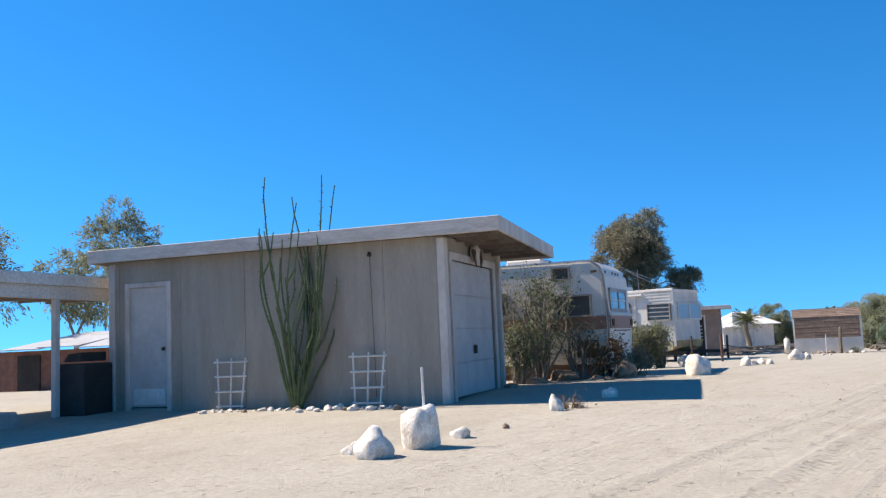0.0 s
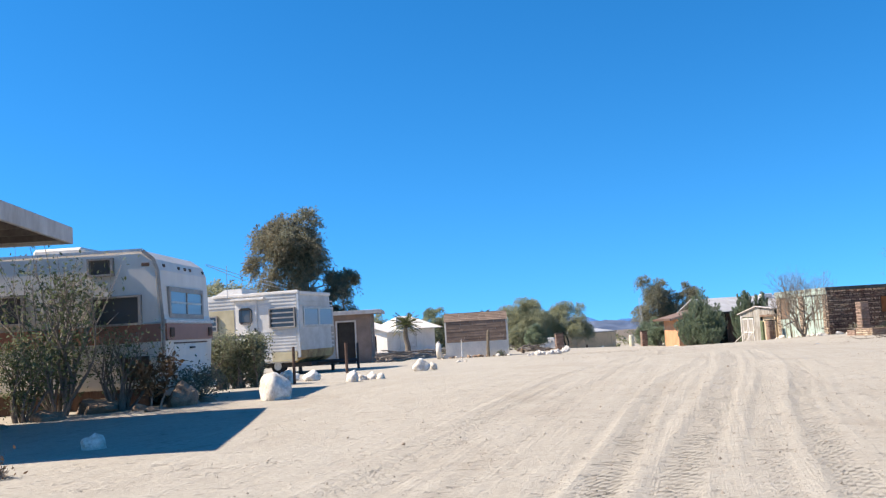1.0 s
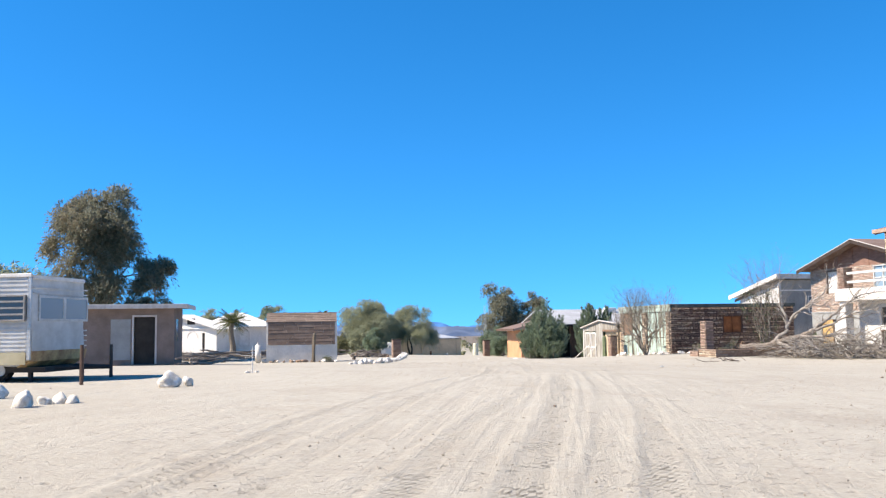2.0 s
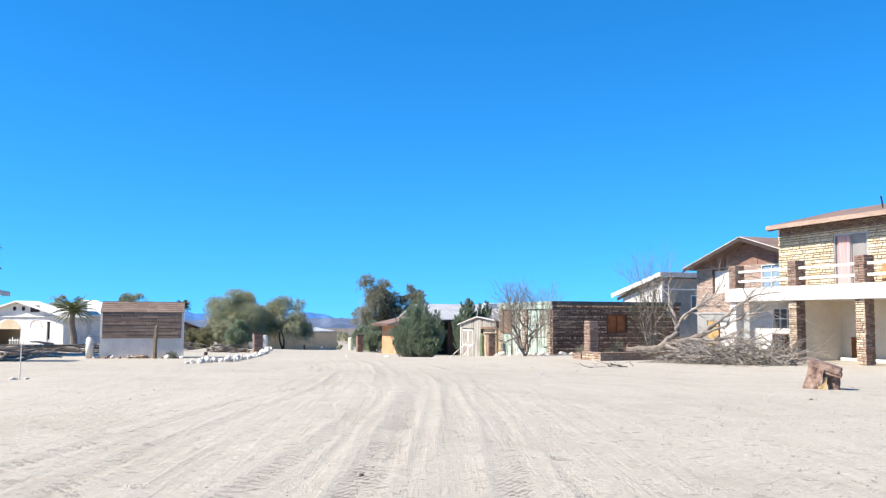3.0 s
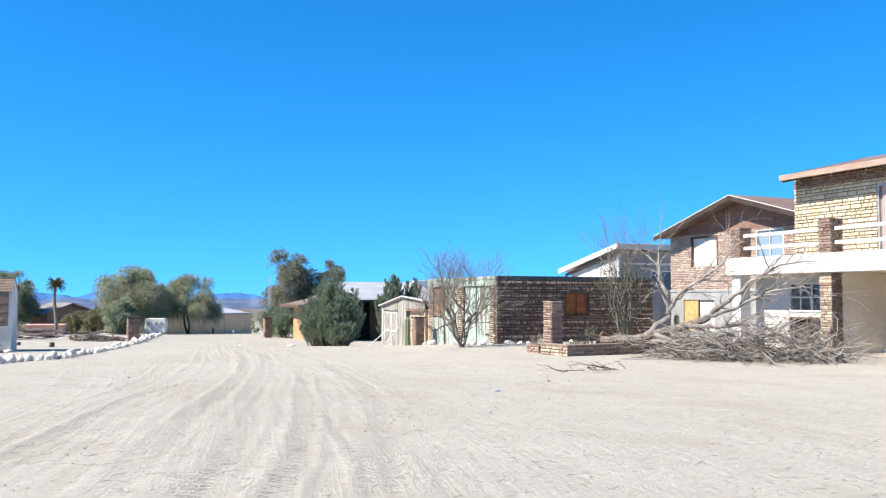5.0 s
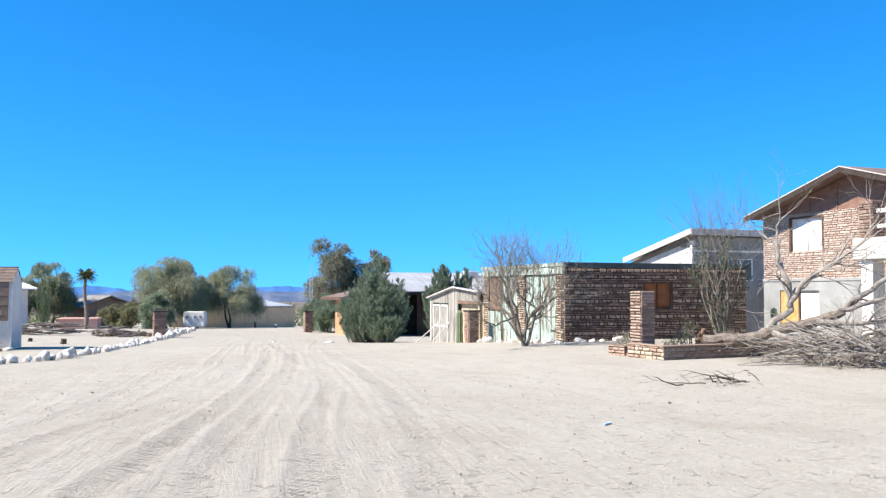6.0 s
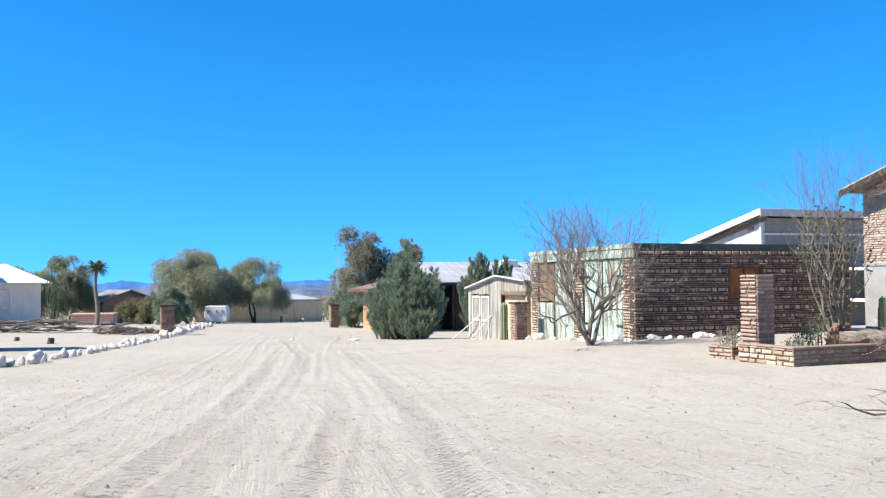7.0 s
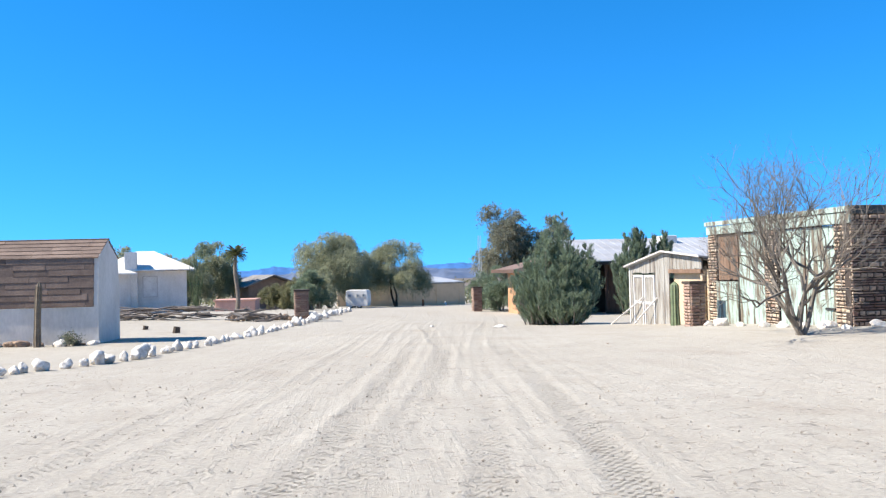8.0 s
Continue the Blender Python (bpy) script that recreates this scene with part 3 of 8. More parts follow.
    stain, sk, smix2 = tex(0.55, 6, 0.7, (1.0, 0.5, 1.0)), n.new("ShaderNodeMapRange"), n.new("ShaderNodeMix")
    sk.inputs["From Min"].default_value, sk.inputs["From Max"].default_value = 0.54, 0.72
    sk.inputs["To Max"].default_value = 0.42
    smix2.data_type = "RGBA"
    smix2.inputs[7].default_value = (0.29, 0.235, 0.175, 1)
    l.new(stain.outputs["Fac"], sk.inputs["Value"])
    l.new(sk.outputs["Result"], smix2.inputs[0])
    l.new(smix.outputs[2], smix2.inputs[6])
    l.new(smix2.outputs[2], sc.inputs[0])
    l.new(gr.outputs["Result"], sc.inputs["Scale"])
    # cross marks of the tread: darker packed sand, lug shadows painted in
    atn = n.new("ShaderNodeAttribute")
    atn.attribute_name = "track"
    mixc = n.new("ShaderNodeMix")
    mixc.data_type = "RGBA"
    mixc.inputs[7].default_value = (*SAND_TRACK, 1)
    tm = n.new("ShaderNodeMath")
    tm.operation = "MULTIPLY"
    # tread: slanted lugs, broken up by the loose sand
    tv, tsep = n.new("ShaderNodeAttribute"), n.new("ShaderNodeSeparateXYZ")
    tv.attribute_name = "tread"
    l.new(tv.outputs["Vector"], tsep.inputs[0])
    def calc(op, a, b=None, c=None):
        q = n.new("ShaderNodeMath")
        q.operation = op
        for i, v in enumerate((a, b, c)):
            if v is None:
                continue
            if isinstance(v, (int, float)):
                q.inputs[i].default_value = v
            else:
                l.new(v, q.inputs[i])
        return q.outputs[0]
    slant = calc("MULTIPLY_ADD", calc("ABSOLUTE", tsep.outputs["X"]), 1.2, calc("MULTIPLY", tsep.outputs["Y"], 62.0))
    slant = calc("ADD", slant, calc("MULTIPLY", mid_n.outputs["Fac"], 20.0))
    across = calc("MULTIPLY_ADD", sf1.outputs["Fac"], 9.0, calc("MULTIPLY", tsep.outputs["X"], 8.6))
    lug = calc("MULTIPLY", calc("SINE", slant), calc("SINE", across))
    lug = calc("MULTIPLY_ADD", lug, 1.1, 0.35)
    lug = calc("MULTIPLY", lug, calc("MULTIPLY_ADD", fine.outputs["Fac"], 3.0, -0.6))
    lug = calc("MULTIPLY", lug, calc("MULTIPLY_ADD", sf2.outputs["Fac"], 3.0, -0.6))
    wear = calc("MULTIPLY_ADD", mid_n.outputs["Fac"], 4.5, -1.75)
    lug = calc("MULTIPLY", lug, calc("MINIMUM", calc("MAXIMUM", wear, 0.12), 1.0))
    lug = calc("MINIMUM", calc("MAXIMUM", lug, 0.0), 1.0)
    l.new(calc("MULTIPLY", lug, 0.55), tm.inputs[1])
    l.new(atn.outputs["Fac"], tm.inputs[0])
    l.new(tm.outputs[0], mixc.inputs[0])
    l.new(sc.outputs[0], mixc.inputs[6])
    # pebbles
    vor = n.new("ShaderNodeTexVoronoi")
    vor.inputs["Scale"].default_value = 7.0
    l.new(tc.outputs["Object"], vor.inputs["Vector"])
    peb = n.new("ShaderNodeMapRange")
    peb.inputs["From Min"].default_value, peb.inputs["From Max"].default_value = 0.05, 0.11
    peb.inputs["To Min"].default_value, peb.inputs["To Max"].default_value = 0.5, 0.0
    l.new(vor.outputs["Distance"], peb.inputs["Value"])
    pm = n.new("ShaderNodeMix")
    pm.data_type = "RGBA"
    pm.inputs[7].default_value = (0.20, 0.15, 0.11, 1)
    sel, sel2 = n.new("ShaderNodeMath"), n.new("ShaderNodeMath")
    sel.operation, sel.inputs[1].default_value = "GREATER_THAN", 0.8
    sep = n.new("ShaderNodeSeparateColor")
    l.new(vor.outputs["Color"], sep.inputs[0])
    l.new(sep.outputs[0], sel.inputs[0])
    sel2.operation = "MULTIPLY"
    l.new(sel.outputs[0], sel2.inputs[0])
    l.new(peb.outputs["Result"], sel2.inputs[1])
    l.new(sel2.outputs[0], pm.inputs[0])
    l.new(mixc.outputs[2], pm.inputs[6])
    # far plain: scrub and haze-brown soil beyond the yards
    sepx = n.new("ShaderNodeVectorMath")
    sepx.operation = "DISTANCE"
    sepx.inputs[1].default_value = (20, 30, 0)
    l.new(tc.outputs["Object"], sepx.inputs[0])
    fr = n.new("ShaderNodeMapRange")
    fr.inputs["From Min"].default_value, fr.inputs["From Max"].default_value = 120, 260
    l.new(sepx.outputs["Value"], fr.inputs["Value"])
    fm = n.new("ShaderNodeMix")
    fm.data_type = "RGBA"
    fm.inputs[7].default_value = (0.17, 0.14, 0.11, 1)
    l.new(fr.outputs["Result"], fm.inputs[0])
    l.new(pm.outputs[2], fm.inputs[6])
    l.new(fm.outputs[2], p.inputs["Base Color"])
    p.inputs["Roughness"].default_value = 0.95
    p.inputs["Specular IOR Level"].default_value = 0.15
    b1, b2, b3 = n.new("ShaderNodeBump"), n.new("ShaderNodeBump"), n.new("ShaderNodeBump")
    b1.inputs["Strength"].default_value, b1.inputs["Distance"].default_value = 0.6, 0.03
    b2.inputs["Strength"].default_value, b2.inputs["Distance"].default_value = 0.7, 0.016
    b3.inputs["Strength"].default_value, b3.inputs["Distance"].default_value = 1.0, 0.012
    tw = n.new("ShaderNodeMath")
    tw.operation = "MULTIPLY"
    l.new(lug, tw.inputs[0])
    l.new(atn.outputs["Fac"], tw.inputs[1])
    hs = n.new("ShaderNodeMath")
    hs.operation = "ADD"
    l.new(mid_n.outputs["Fac"], hs.inputs[0])
    l.new(streak.outputs["Fac"], hs.inputs[1])
    l.new(hs.outputs[0], b1.inputs["Height"])
    l.new(fine.outputs["Fac"], b2.inputs["Height"])
    l.new(b1.outputs["Normal"], b2.inputs["Normal"])
    l.new(tw.outputs[0], b3.inputs["Height"])
    b4 = n.new("ShaderNodeBump")
    b4.invert = True
    b4.inputs["Strength"].default_value, b4.inputs["Distance"].default_value = 0.7, 0.012
    l.new(sall.outputs[0], b4.inputs["Height"])
    l.new(b2.outputs["Normal"], b4.inputs["Normal"])
    l.new(b4.outputs["Normal"], b3.inputs["Normal"])
    l.new(b3.outputs["Normal"], p.inputs["Normal"])
    me.materials.append(m)
    return tagged(new("ground", me), "pale sandy ground with tyre tracks and scattered grit", "ground", kind="structure")


SAND_DARK, SAND_LIGHT, SAND_TRACK = (0.352, 0.307, 0.244), (0.47, 0.426, 0.353), (0.30, 0.262, 0.21)
build_ground()


# ---- far hills ----
def build_hills():
    rng = np.random.default_rng(8)
    # blue of the distant haze is mixed into both rock colours
    far_m = surface("far_rock_haze", (0.05, 0.155, 0.36), (0.036, 0.125, 0.31), 1.0, 0.004, 0.03, 0.0)
    near_m = surface("hill_rock_haze", (0.11, 0.14, 0.205), (0.05, 0.082, 0.15), 1.0, 0.012, 0.03, 0.0)
    for name, dist, low, high, seed in (("far_mountains", 3900, -60, 84, 5.0), ("near_hills", 2600, -45, 6, 21.0)):
        V, F = [], []
        count = 1240
        for i in range(count + 1):
            a = radians(-75) + radians(170) * i / count
            ridge = 0.0
            for k, w in ((3, 0.5), (7, 0.3), (17, 0.3), (41, 0.18), (90, 0.06), (190, 0.045), (390, 0.03)):
                ridge += w * (math.sin(k * a * 1.7 + seed * k) if k < 17 else 1.8 * noise.noise(Vector((k * a * 0.6, seed, k))))
            h = low + (high - low) * (0.62 + 0.42 * ridge)
            for d, z in ((0.86, low), (0.95, low + (h - low) * 0.55), (1.0, h), (1.1, low)):
                wob = 1 + 0.02 * math.sin(i * 0.37 + d * 40)
                V.append((dist * d * wob * math.sin(a), dist * d * wob * math.cos(a), z))
        for i in range(count):
            for k in range(3):
                F.append((i * 4 + k, (i + 1) * 4 + k, (i + 1) * 4 + k + 1, i * 4 + k + 1))
        me = bpy.data.meshes.new(name)
        me.from_pydata(V, [], F)
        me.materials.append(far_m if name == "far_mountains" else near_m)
        me.polygons.foreach_set("use_smooth", [True] * len(me.polygons))
        tagged(new(name, me), "hazy blue desert mountains on the horizon", "mountains", kind="structure")


build_hills()


# ---- masonry ----
PIECE = {}
def piece_mesh(w, h, d, mat, chip=0):
    """One brick or stone; a chip number breaks its corners, for rubble."""
    key = (round(w, 3), round(h, 3), round(d, 3), mat.name, chip)
    if key not in PIECE:
        c = min(0.012, 0.2 * h)
        v = [(-w / 2, 0, -h / 2), (w / 2, 0, -h / 2), (w / 2, 0, h / 2), (-w / 2, 0, h / 2),
             (-w / 2, -d + c, -h / 2), (w / 2, -d + c, -h / 2), (w / 2, -d + c, h / 2), (-w / 2, -d + c, h / 2),
             (-w / 2 + c, -d, -h / 2 + c), (w / 2 - c, -d, -h / 2 + c), (w / 2 - c, -d, h / 2 - c), (-w / 2 + c, -d, h / 2 - c)]
        if chip:
            rng = np.random.default_rng(chip)
            cut = rng.uniform(0.0, 0.24, (4, 2)) * h
            side = ((1, 1), (-1, 1), (-1, -1), (1, -1))
            v = [(x + side[i % 4][0] * cut[i % 4][0], y, z + side[i % 4][1] * cut[i % 4][1]) for i, (x, y, z) in enumerate(v)]
        f = [(0, 4, 7, 3), (1, 2, 6, 5), (0, 1, 5, 4), (3, 7, 6, 2), (4, 5, 9, 8), (5, 6, 10, 9), (6, 7, 11, 10), (7, 4, 8, 11), (8, 9, 10, 11)]
        me = bpy.data.meshes.new("brick")
        me.from_pydata(v, [], f)
        me.materials.append(mat)
        PIECE[key] = me
    return PIECE[key]


def masonry(parent, px, py, turn, length, z0, z1, pattern, rng, openings=(), proud=0.035, budget=300, near=None, gap=0.014, name="brick", rubble=False):
    """Courses of bricks on a wall's face, which runs from (px, py) along `turn` degrees with its outside to the right of the run.
    pattern: (height, widths, material) course by course. The nearest `budget` pieces are objects, the others one mesh."""
    todo, z, k = [], z0, 0
    while z < z1 - 0.03:
        h, widths, mat = pattern[k % len(pattern)]
        h = min(h * rng.choice((0.92, 1.0, 1.08)), z1 - z)
        spans = [(0.0, length)]
        for a, b, c, d in openings:
            if z + h > c + 0.01 and z < d - 0.01:
                spans = [q for s in spans for q in ((s[0], min(s[1], a)), (max(s[0], b), s[1])) if q[1] - q[0] > 0.03]
        for a, b in spans:
            s = a
            while s < b - 0.03:
                w = float(rng.choice(widths))
                if b - s - w < 0.07:
                    w = b - s
                pick = mat[int(rng.integers(0, len(mat)))] if isinstance(mat, list) else mat
                todo.append((s + w / 2, z + h / 2, w - gap, h - gap, proud * float(rng.choice((0.7, 1.0, 1.25))), pick))
                s += w
        z += h
        k += 1
    if near is not None:
        todo.sort(key=lambda q: abs(q[0] - near))
    m0 = pose(px, py, 0, 0, 0, turn)
    rest = {}
    for i, (s, zz, w, h, d, mat) in enumerate(todo):
        me = piece_mesh(w, h, d, mat, 1 + (i * 7) % 5 if rubble else 0)
        m = m0 @ Matrix.Translation((s, 0.0, zz))
        if i < budget:
            part_at(name, me, parent, m)
        else:
            V, F = rest.setdefault(mat.name, ([], []))
            b = len(V)
            V.extend(m @ v.co for v in me.vertices)
            F.extend(tuple(b + j for j in p.vertices) for p in me.polygons)
    for mn, (V, F) in rest.items():
        mesh_part("brick_course", V, F, bpy.data.materials[mn], parent, kind="stuff")


def core(parent, name, material, axis, s0, s1, t0, t1, z0, z1, openings=(), label=""):
    """A wall of thickness t0..t1 along an axis, with openings (s0, s1, z0, z1) cut right through it."""
    bm = bmesh.new()
    cuts = sorted({s0, s1, *(o[0] for o in openings), *(o[1] for o in openings)})
    for a, b in zip(cuts, cuts[1:]):
        holes = sorted((o[2], o[3]) for o in openings if o[0] <= a + 1e-6 and o[1] >= b - 1e-6)
        z = z0
        for c, d in holes + [(z1, z1)]:
            if c > z + 1e-4:
                if axis == "x":
                    bm_box(a, b, t0, t1, z, c, 0, bm)
                else:
                    bm_box(t0, t1, a, b, z, c, 0, bm)
            z = max(z, d)
    bmesh.ops.remove_doubles(bm, verts=bm.verts, dist=1e-5)
    return part(name, bm, material, parent, label)


def planks(parent, name, material, axis, s0, s1, t, z0, z1, width, thick, rng, gap=0.008, top=None):
    """Upright boards side by side on a wall's outside at t (thickness towards negative)."""
    s = s0
    while s < s1 - 0.02:
        w = min(width * rng.uniform(0.85, 1.15), s1 - s)
        d = thick * rng.uniform(0.8, 1.3)
        zt = (top((s + w / 2)) if top else z1) + rng.uniform(-0.01, 0.0)
        zb = z0 + rng.uniform(0, 0.04)
        if axis == "y":
            bm = bm_box(t - d, t, s + gap / 2, s + w - gap / 2, zb, zt)
        else:
            bm = bm_box(s + gap / 2, s + w - gap / 2, t - d, t, zb, zt)
        part(name, bm, material, parent)
        s += w


def window_unit(parent, axis, s0, s1, t, z0, z1, frame_mat, pane_mat, bars_v=1, bars_h=0, depth=0.06, fw=0.05, name="window"):
    """A window in a wall's face at t: four frame members, bars and a pane of its own."""
    def bx(a, b, c, d, e, f):
        return bm_box(c, d, a, b, e, f) if axis == "y" else bm_box(a, b, c, d, e, f)
    w = part(name, bx(s0, s1, t + 0.045, t + 0.06, z0, z1), pane_mat, parent)
    w.name = name
    fr = bmesh.new()
    for a, b, e, f in ((s0, s0 + fw, z0, z1), (s1 - fw, s1, z0, z1), (s0 + fw, s1 - fw, z0, z0 + fw), (s0 + fw, s1 - fw, z1 - fw, z1)):
        join(fr, bx(a, b, t - 0.03, t + 0.04, e, f))
    part("window_frame", fr, frame_mat, w)
    for i in range(bars_v):
        c = s0 + (s1 - s0) * (i + 1) / (bars_v + 1)
        part("bar", bx(c - 0.02, c + 0.02, t - 0.015, t + 0.04, z0 + fw, z1 - fw), frame_mat, w)
    for i in range(bars_h):
        c = z0 + (z1 - z0) * (i + 1) / (bars_h + 1)
        part("bar", bx(s0 + fw, s1 - fw, t - 0.012, t + 0.038, c - 0.02, c + 0.02), frame_mat, w)
    return w


# ---- brick garage with green doors ----
def brick_garage():
    rng = np.random.default_rng(11)
    g = thing("brick_garage", "flat-roofed brown brick garage with faded green wooden doors", "garage", 36.6, 43.85, 0, -14)
    win = (2.93, 4.06, 1.04, 1.95)
    core(g, "south_wall", M["mortar"], "x", 0.0, 7.05, 0.04, 0.24, -0.7, 2.5, [win])
    core(g, "west_wall", M["mortar"], "y", 0.24, 6.5, 0.04, 0.2, -0.8, 2.4, [(0.62, 2.9, -0.8, 2.2), (3.5, 6.0, -0.8, 2.2)])
    core(g, "back_wall", M["mortar"], "y", 0.24, 6.5, 6.85, 7.05, -0.8, 2.4)
    core(g, "north_wall", M["mortar"], "x", 0.2, 6.85, 6.3, 6.5, -0.8, 2.4)
    part("roof_slab", bm_box(0.02, 7.1, 0.03, 6.52, 2.5, 2.56, 0.01), M["roof_felt"], g)
    block("roof_fascia", g, M["roof_edge_teal"], -0.03, 7.12, -0.04, 0.0, 2.39, 2.57)
    block("roof_trim", g, M["green_wood"], -0.05, -0.02, 0.0, 6.55, 2.44, 2.56)
    B, S = M["bb_brick"], M["bb_stone"]
    pat = [(0.055, (0.16, 0.24, 0.34), B), (0.05, (0.18, 0.26, 0.38), [B, B, B, S]), (0.13, (0.12, 0.16, 0.2, 0.26), [S, S, S, B]), (0.05, (0.2, 0.28, 0.36), B), (0.06, (0.14, 0.2, 0.3), B), (0.05, (0.2, 0.3), [B, B, S]), (0.11, (0.12, 0.15, 0.22), [S, S, B])]
    masonry(g, 0.0, 0.04, 0, 7.05, -0.35, 2.39, pat, rng, [win], near=0.0, gap=0.018, rubble=True)
    pat2 = [(0.075, (0.12, 0.2, 0.26), M["pier_stone"]), (0.1, (0.1, 0.14, 0.2), M["pier_stone"]), (0.06, (0.2, 0.3), M["pier_stone"])]
    for a, b in ((0.0, 0.62), (2.9, 3.5), (6.0, 6.5)):
        masonry(g, 0.04, b, -90, b - a, -0.7, 2.2, pat2, rng, budget=110, gap=0.02, rubble=True)
    block("door_lintel", g, M["green_wood"], -0.02, 0.04, 0.0, 6.5, 2.2, 2.43)
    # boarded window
    # black sheet paints the shade behind the boards
    part("window_recess", bm_box(2.93, 4.06, 0.2, 0.22, 1.04, 1.95), M["interior_shade"], g)
    block("window_board", g, M["rust_board"], 2.98, 3.5, 0.12, 0.15, 1.06, 1.93)
    block("window_board", g, M["rust_board"], 3.52, 4.02, 0.1, 0.13, 1.08, 1.9)
    fr = bmesh.new()
    for q in ((2.93, 2.99, 1.04, 1.95), (4.0, 4.06, 1.04, 1.95), (2.99, 4.0, 1.04, 1.09), (2.99, 4.0, 1.9, 1.95)):
        bm_box(q[0], q[1], 0.02, 0.1, q[2], q[3], 0, fr)
    part("window_frame", fr, M["dark_wood"], g)
    # doors of upright boards
    for s0, s1 in ((0.64, 1.76), (1.79, 2.88)):
        planks(g, "door_board", M["green_wood"], "y", s0, s1, 0.09, -0.28, 2.18, 0.19, 0.03, rng)
    planks(g, "door_board", M["green_wood"], "y", 3.52, 4.83, 0.09, -0.42, 2.18, 0.2, 0.03, rng)
    planks(g, "door_board", M["brown_wood"], "y", 4.86, 5.98, 0.09, 0.95, 2.18, 0.16, 0.03, rng)
    planks(g, "door_board", M["green_wood"], "y", 4.82, 6.02, 0.03, -0.5, 0.93, 0.2, 0.03, rng)
    for s in (1.77, 3.5, 4.84):
        block("door_post", g, M["dark_wood"], 0.03, 0.1, s - 0.012, s + 0.012, -0.45, 2.18, 0)
    for z in (0.35, 1.7):
        block("hinge", g, M["black_metal"], 0.025, 0.05, 0.66, 1.0, z, z + 0.05, 0)
        block("hinge", g, M["black_metal"], 0.025, 0.05, 2.5, 2.86, z, z + 0.05, 0)
    return g


brick_garage()


# ---- small board shed beside it ----
def board_shed():
    rng = np.random.default_rng(12)
    s = thing("board_shed", "weathered grey plank shed with a low gabled roof", "shed", 38.23, 50.40, 0, -14)
    peak, eave, mid, wide = 1.80, 1.36, 2.55, 5.55
    def top(y):
        return peak - ((peak - eave) * (y - mid) / (wide - mid) if y > mid else 0.075 * (mid - y)) - 0.03
    planks(s, "wall_board", M["grey_wood"], "y", 5.28, 5.55, 0.0, -0.75, 1.3, 0.17, 0.03, rng, top=top)
    planks(s, "wall_board", M["grey_wood"], "y", 2.3, 3.4, 0.0, -0.7, 1.3, 0.17, 0.03, rng, top=top)
    planks(s, "gable_board", M["grey_wood"], "y", 3.4, 5.28, 0.0, 1.12, 1.3, 0.17, 0.03, rng, top=top)
    planks(s, "gable_board", M["grey_wood"], "y", 0.05, 2.3, 0.0, 1.24, 1.3, 0.17, 0.03, rng, top=top)
    block("beam", s, M["brown_wood"], -0.05, 0.03, 0.1, 2.3, 1.14, 1.26)
    # pair of doors in white frames
    for a, b in ((3.46, 4.3), (4.38, 5.24)):
        d = part("door", bm_box(0.0, 0.025, a, b, -0.68, 1.08), M["grey_wood"], s, "grey board door in a white frame")
        fr = bmesh.new()
        for q in ((a, a + 0.08, -0.68, 1.08), (b - 0.08, b, -0.68, 1.08), (a + 0.08, b - 0.08, 1.0, 1.08), (a + 0.08, b - 0.08, -0.66, -0.58), (a + 0.08, b - 0.08, 0.12, 0.2)):
            bm_box(-0.03, 0.0, q[0], q[1], q[2], q[3], 0, fr)
        part("door_frame", fr, M["white_paint"], d)
    block("corner_board", s, M["white_paint"], -0.05, 0.0, 5.49, 5.58, -0.75, 1.34)
    # tan wall set back in the open half
    core(s, "inner_wall", M["tan_wall"], "y", 0.0, 2.3, 0.14, 0.22, -0.7, 1.24)
    core(s, "side_wall", M["grey_wood"], "x", 0.03, 4.0, 5.47, 5.53, -0.8, 0.92)
    core(s, "rear_wall", M["grey_wood"], "y", 0.0, 5.45, 3.95, 4.0, -0.8, 0.95)
    block("opening_post", s, M["tan_wall"], 0.0, 0.1, 0.1, 0.24, -0.5, 1.14)
    for a, b in ((mid, wide + 0.18), (mid, -0.1)):
        za, zb = peak, peak - ((peak - eave) * (b - mid) / (wide - mid) if b > mid else 0.075 * (mid - b))
        sheet = bm_prism([(a, za), (b, zb), (b, zb + 0.05), (a, za + 0.05)], "x", -0.16, 4.1)
        for v in sheet.verts:
            v.co.z -= 0.13 * (v.co.x + 0.16)
        part("roof_sheet", sheet, M["metal_roof"], s)
        part("barge_board", bm_prism([(a, za + 0.0), (b, zb + 0.0), (b, zb + 0.055), (a, za + 0.055)], "x", -0.19, -0.163), M["trim_paint"], s)
    # leaning props
    for y0, y1, x0 in ((5.0, 6.3, -0.5), (3.9, 4.5, -0.45)):
        V, F = [], []
        tube_into(V, F, [Vector((x0, y1, -0.68)), Vector((-0.06, y0 - 0.7, 0.35))], [0.025, 0.025], 6)
        mesh_part("prop", V, F, M["white_paint"], s)
    return s


board_shed()


